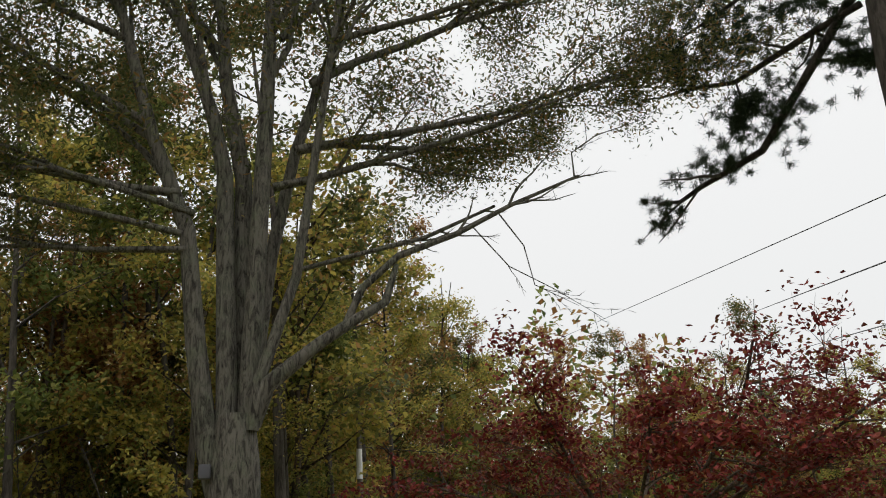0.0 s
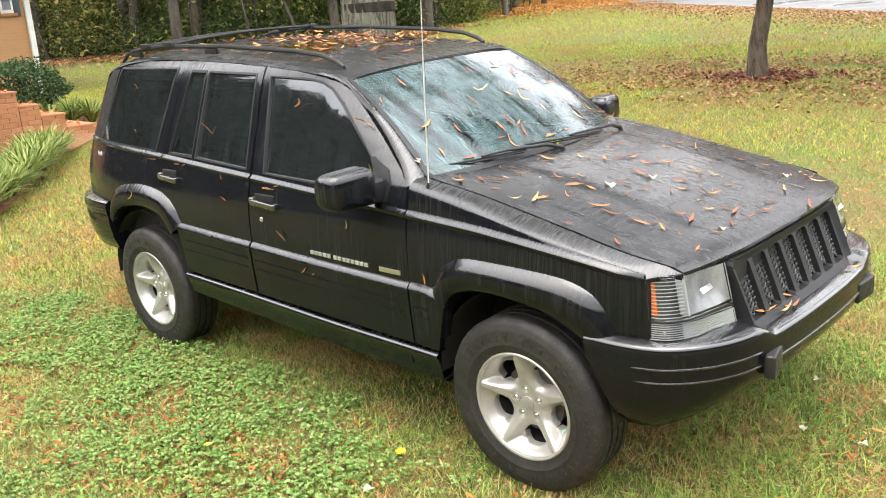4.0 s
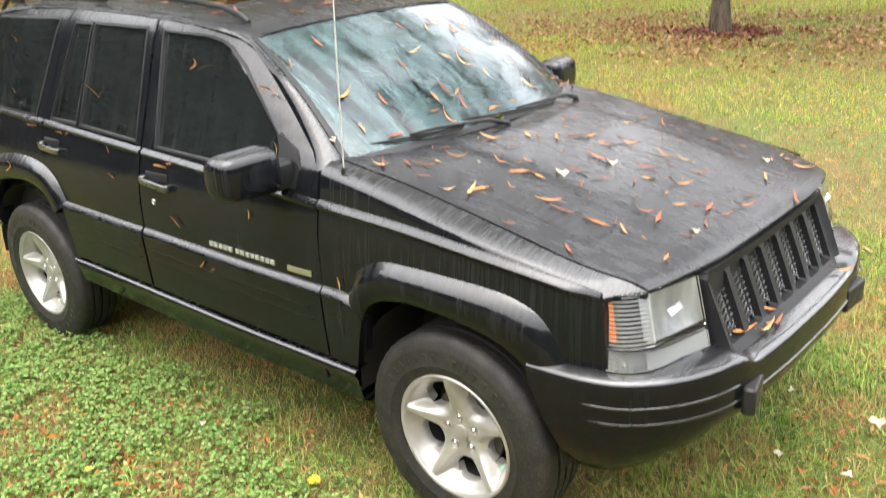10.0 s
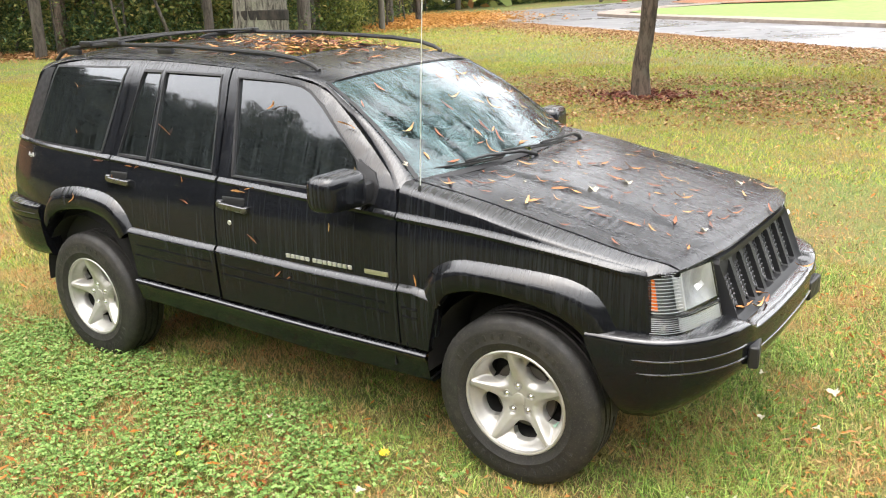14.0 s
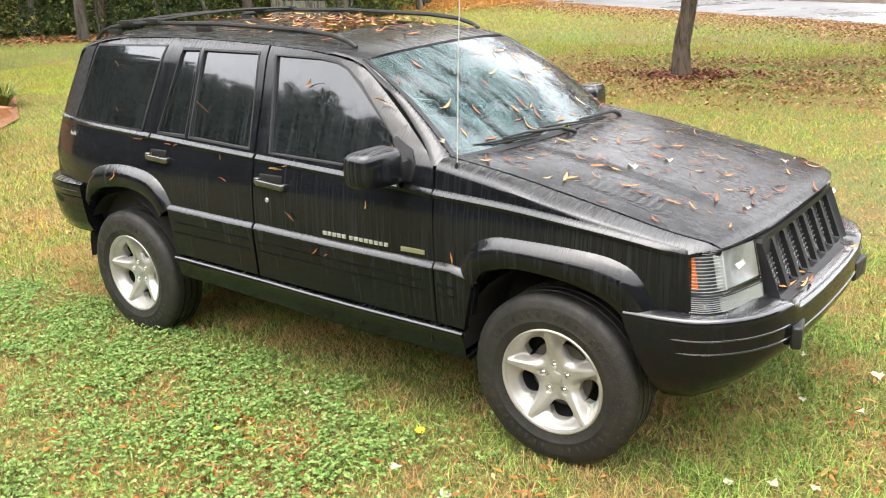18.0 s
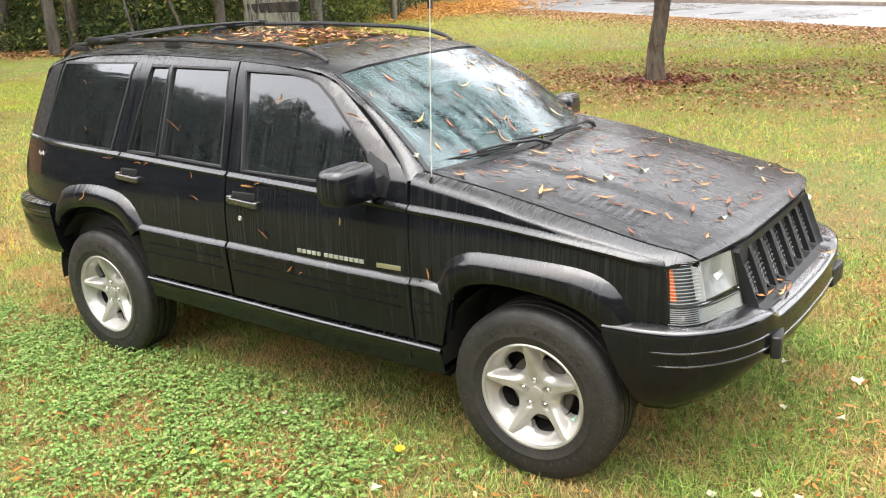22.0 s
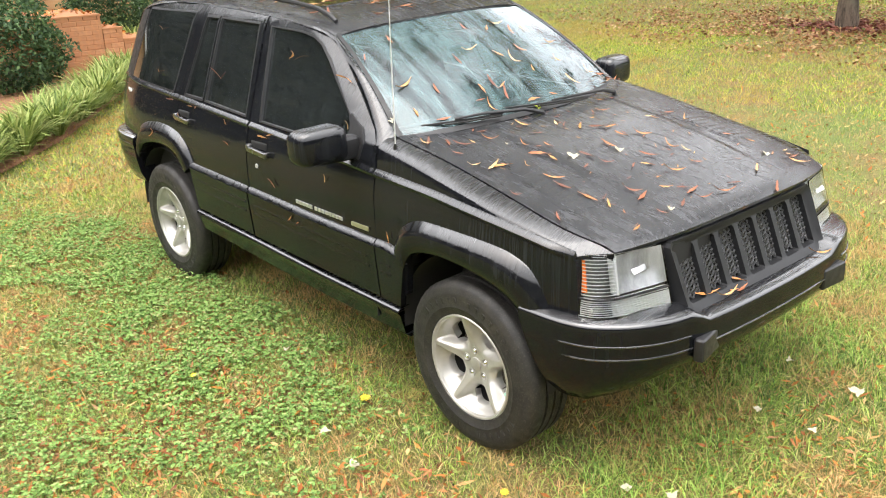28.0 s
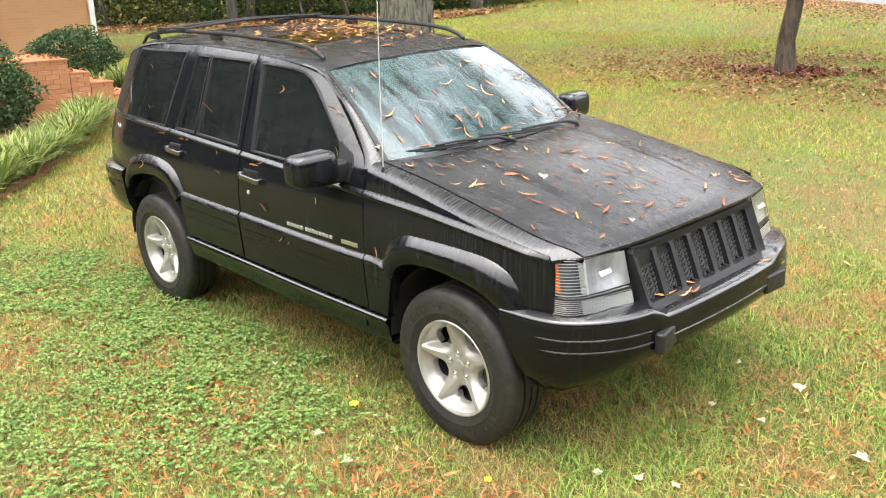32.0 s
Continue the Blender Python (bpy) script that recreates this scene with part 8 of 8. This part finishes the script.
# ---- leaves stuck to the car ----
q = Mat("willow_leaf", (0.5, 0.25, 0.06), 0.5)
q.set("Base Color", q.mix(q.ramp(q.noise(40, 3), [(0.4, 0.0), (0.7, 0.5)]), q.ramp(q.rand(), [(0.0, (0.10, 0.035, 0.022)), (0.25, (0.27, 0.085, 0.035)), (0.5, (0.44, 0.18, 0.05)), (0.8, (0.52, 0.27, 0.085)), (1.0, (0.55, 0.38, 0.17))]), (0.30, 0.12, 0.04)))
WILLOW = q.m
FLECKS = Mat("leaf_flecks", (0.4, 0.18, 0.06), 0.55)
FLECKS.set("Base Color", FLECKS.ramp(FLECKS.island(), [(0.0, (0.10, 0.035, 0.022)), (0.3, (0.27, 0.085, 0.035)), (0.6, (0.44, 0.18, 0.05)), (1.0, (0.52, 0.30, 0.10))]))
FLECKS = FLECKS.m


def willow_leaf(seed, curl, twist, slim=1.0, hook=0.0):
    rg = np.random.default_rng(seed)
    bm = bmesh.new()
    rows = []
    n = 8
    bendy = rg.uniform(-0.12, 0.12)
    for k in range(n + 1):
        u = k / n
        w = 0.0062 * slim * math.sin(math.pi * min(max(u * 0.94 + 0.05, 0), 1)) ** 0.8 * rg.uniform(0.72, 1.15)
        x = 0.078 * (u - 0.5)
        c = (bendy * x * (u - 0.5) * 1.2 + hook * 0.03 * (u - 0.5) ** 2, curl * 0.0075 * (2 * (u - 0.5)) ** 2 + 0.002)
        t = twist * (u - 0.5)
        rows.append([(x, c[0] + s * w * math.cos(t), c[1] + s * w * math.sin(t) + 0.0025 * abs(s)) for s in (-1, 0, 1)])
    add_grid(bm, rows)
    me = finish(bm, "fallen_leaf", angle=2.5)
    me.materials.append(WILLOW)
    return me


def heap(name, spots, label):
    """Many small leaves joined into one object: spots of (matrix, mesh)."""
    vs, fs, o = [], [], 0
    for m, me in spots:
        vs += [tuple(m @ v.co) for v in me.vertices]
        fs += [tuple(i + o for i in p.vertices) for p in me.polygons]
        o = len(vs)
    ob = link_mesh(name, data_mesh(name, vs, fs, True), FLECKS)
    return tagged(ob, label, "leaves", kind="stuff")


leaf_me = [willow_leaf(k, c, t) for k, (c, t) in enumerate(((0.6, 0.4), (1.0, -0.9), (0.3, 1.2), (1.4, 0.3), (0.8, -0.3)))]
leaf_me += [willow_leaf(9, 1.6, 1.8, 0.75, 1.0), willow_leaf(11, 0.5, -1.6, 1.25, -0.7), willow_leaf(13, 2.0, 0.8, 0.6, 0.5), willow_leaf(17, 0.9, 2.4, 0.9, -1.0)]
count = 0


def stick(p, normal, along, group, label, scale=1.0, me=None, name="fallen_leaf", into=None):
    global count
    p, z = Vector(p), Vector(normal).normalized()
    x = Vector(along)
    x = (x - z * x.dot(z)).normalized()
    y = z.cross(x)
    m = Matrix(((x.x, y.x, z.x, 0), (x.y, y.y, z.y, 0), (x.z, y.z, z.z, 0), (0, 0, 0, 1)))
    place = LEAN_CAR @ Matrix.Translation(p + z * 0.0015) @ m @ Matrix.Scale(scale * (0.58 + 0.58 * math.sin(count * 2.3) ** 2), 4)
    if into is not None:
        into.append((place, leaf_me[(count * 5 + count // 7) % 9]))
        count += 1
        return None
    ob = new(name, me or leaf_me[(count * 5 + count // 7) % 9])
    tagged(ob, label, "leaf", group)
    ob.matrix_basis = place
    count += 1
    return ob


def hood_normal(x, y):
    e = 0.02
    return Vector(((hood_z(x - e, y) - hood_z(x + e, y)) / (2 * e), (hood_z(x, y - e) - hood_z(x, y + e)) / (2 * e), 1))


HOOD_LEAVES = [(-0.39, -0.4, 61), (-0.41, -0.66, 4), (-0.4, -0.65, -44), (-0.35, -0.59, -30), (-0.3, -0.51, -11), (-0.28, -0.44, 20), (-0.3, -0.56, 22), (-0.24, -0.63, 20), (-0.12, -0.65, 38), (-0.06, -0.6, 110), (-0.04, -0.57, 62), (-0.16, -0.27, 54), (-0.11, -0.38, -15), (-0.3, -0.24, 3), (-0.2, -0.12, -35), (-0.15, -0.11, -49), (-0.08, -0.07, -51), (-0.01, -0.39, 35), (0.05, -0.38, -10), (0.02, -0.5, -23), (0.16, -0.49, 31), (0.22, -0.51, 5), (0.14, -0.68, 12), (0.36, -0.67, -34), (-0.04, 0.0, 64), (-0.01, 0.04, 85), (-0.17, 0.1, -47), (-0.19, 0.18, 48), (0.11, -0.11, -9), (0.21, -0.25, 26), (0.19, -0.34, 109), (0.13, -0.26, 6)]
MORE_HOOD_LEAVES = [(0.33, -0.49, 5), (0.37, -0.45, 106), (0.41, -0.47, -39), (0.44, -0.33, 107), (0.39, -0.33, 20), (0.44, -0.19, 62), (0.47, -0.13, 59), (0.5, -0.12, 99), (0.55, -0.13, 60), (0.54, -0.36, 19), (0.54, -0.24, -61), (0.11, 0.1, 8), (0.07, 0.02, 8), (0.0, 0.31, 58), (-0.02, 0.46, 76), (0.25, 0.11, -14), (0.3, 0.15, 1), (0.38, 0.1, 56), (0.38, -0.05, 42), (0.26, -0.04, 42), (0.3, -0.11, 42), (0.54, 0.09, 68), (0.56, -0.01, 57), (0.52, 0.29, -58), (0.48, 0.62, 90), (0.53, 0.58, 61), (0.57, 0.57, 48), (0.27, 0.51, 64), (0.35, 0.55, 17), (0.07, 0.47, -45), (0.63, 0.23, -54), (0.57, -0.53, 101)]
for x, y, a in HOOD_LEAVES + MORE_HOOD_LEAVES:
    big = 1.25 if (x, y) in ((-0.16, -0.27), (0.41, -0.47), (0.44, -0.19)) else 1.02
    stick((hood_x(x, y), hood_y(x, y), hood_z(x, y)), hood_normal(x, y), (math.cos(radians(a)), math.sin(radians(a)), 0), "leaves on the bonnet", "narrow orange-brown fallen leaf on the wet bonnet", big)
rg = np.random.default_rng(61)
scraps = []
for k in range(90):
    x, y = rg.uniform(-0.5, 0.58), rg.normal(0.05, 0.33)
    if abs(y) < 0.66:
        a = rg.uniform(0, 6.28)
        stick((hood_x(x, y), hood_y(x, y), hood_z(x, y)), hood_normal(x, y), (math.cos(a), math.sin(a), 0), "", "", rg.uniform(0.22, 0.55), into=scraps)
heap("leaf_scraps", scraps, "small torn scraps of brown leaf on the wet bonnet")
for x, y, s, k in ((0.10, -0.31, 0.6, 0), (-0.18, -0.42, 0.35, 1), (0.46, 0.49, 0.6, 0), (0.54, -0.31, 0.4, 1), (0.17, -0.11, 0.7, 1)):
    stick((hood_x(x, y), hood_y(x, y), hood_z(x, y)), hood_normal(x, y), (1, 0.5, 0), "pale leaves on the bonnet", "curled whitish leaf on the wet bonnet", s, pale_me[k], "pale_leaf")

SCREEN_LEAVES = [(-0.93, 0.7, -111), (-0.67, 0.82, -90), (-0.8, 0.4, 23), (-0.63, 0.32, -90), (-0.83, 0.18, -90), (-0.33, 0.52, -90), (-0.17, 0.58, 0), (0.0, 0.8, -90), (0.2, 0.75, -132), (0.33, 0.78, -23), (0.4, 0.68, -111), (0.57, 0.68, -90), (0.03, 0.5, -59), (0.1, 0.43, -90), (0.27, 0.5, -59), (0.2, 0.32, -111), (0.67, 0.5, -23), (-0.23, 0.28, -90), (-0.33, 0.25, -90), (-0.4, 0.18, 0), (-0.37, 0.12, -90), (-0.2, 0.18, -111), (-0.17, 0.25, 29), (0.53, 0.35, -90), (0.47, 0.15, -59), (-0.03, 0.1, 0), (0.17, 0.1, -23), (0.77, 0.18, -59), (0.87, 0.12, -16), (-0.7, 0.1, 0)]


def on_screen(u, v, a, group, label, s=1.0, me=None, name="fallen_leaf"):
    p = Vector(shield(u, v))
    du = Vector(shield(u + 0.02, v)) - Vector(shield(u - 0.02, v))
    dv = Vector(shield(u, v + 0.02)) - Vector(shield(u, v - 0.02))
    n = du.cross(dv)
    n = n if n.z > 0 else -n
    return stick(p, n, du.normalized() * math.cos(radians(a)) + dv.normalized() * math.sin(radians(a)), group, label, s, me, name)


for u, v, a in SCREEN_LEAVES:
    on_screen(u, v, a, "leaves on the windscreen", "orange-brown leaf stuck to the wet windscreen")
on_screen(-0.985, 0.16, 30, "pale leaves on the windscreen", "whitish leaf at the windscreen's corner", 0.6, pale_me[0], "pale_leaf")
LIME = Mat("lime_leaf", (0.45, 0.55, 0.05), 0.5).m
lime_me = finish(big_leaf(4, 0.030, 0.02), "green_leaf")
lime_me.materials.append(LIME)
on_screen(-0.05, 0.03, 10, "green leaves on the windscreen", "yellow-green leaf under the wiper", 0.9, lime_me, "green_leaf")

rg = np.random.default_rng(12)
litter = []
k = 0
while k < 240:
    x, y = rg.normal(-1.75, 0.50), rg.normal(0.02, 0.29)
    if not (-2.95 < x < -1.13 and abs(y) < 0.50):
        continue
    a = rg.uniform(0, 6.28)
    stick((x, y, roof_z(x, y) + rg.uniform(0.003, 0.012)), (rg.normal(0, 0.15), rg.normal(0, 0.15), 1), (math.cos(a), math.sin(a), 0), "leaves on the roof", "orange-brown leaf lying on the wet roof", 1.05, into=litter if k >= 120 else None)
    k += 1
heap("leaf_litter", litter, "thick litter of orange-brown leaves on the wet roof")

SIDE_LEAVES = [(-2.8, 1.5, 69), (-2.73, 1.27, 62), (-2.03, 1.32, -55), (-1.33, 1.46, 41), (-1.84, 1.1, 70), (-1.81, 1.0, -17), (-1.45, 1.08, -2), (-1.37, 1.1, 15), (-0.89, 0.98, 74), (-1.35, 0.87, -38), (-2.48, 1.14, 3), (-2.25, 1.13, 0), (-2.19, 1.13, 23), (-2.37, 1.06, 51), (-2.65, 0.94, 46), (-0.79, 1.22, 77), (-0.44, 0.81, -81), (-0.88, 1.4, -38), (-1.19, 0.73, 42), (-1.13, 0.72, 29), (-3.27, 1.15, -34)]
for x, z, a in SIDE_LEAVES:
    w, e = half(x, z), 0.02
    slope = (half(x, z + e) - half(x, z - e)) / (2 * e)
    out = 0.034 if (z < 0.96 and x < -2.5) else (0.022 if z < 0.78 else (0.03 if x == -0.88 else 0.006))
    stick((x, -(w + out), z), (0, -1, -slope * -1), (math.cos(radians(a)), 0, math.sin(radians(a))), "leaves on the car's side", "yellow-brown leaf stuck to the car's wet side", 0.62 if z < 0.75 else 0.95)
for x, y, z, a in ((0.775, -0.27, 0.709, 80), (0.785, -0.20, 0.709, 95), (0.765, -0.23, 0.711, 60), (0.825, 0.30, 0.706, 40), (0.735, -0.34, 0.725, 70), (0.745, -0.16, 0.725, 20)):
    stick((x, y, z), (0.1, 0, 1), (math.cos(radians(a)), math.sin(radians(a)), 0.1), "leaves on the bumper", "orange leaf lying on the front bumper", 1.2)

# sodden clump of leaves in the cowl's far corner
rg = np.random.default_rng(44)
for k in range(16):
    x, y = -0.555 + rg.normal(0, 0.035), 0.655 + rg.normal(0, 0.045)
    stick((x, y, 1.165 + rg.uniform(0.0, 0.035)), (rg.normal(0, 0.4), rg.normal(0, 0.4), 1), (rg.normal(), rg.normal(), 0.2), "leaves in the cowl's corner", "sodden brown leaf heaped in the cowl's corner", 0.9)
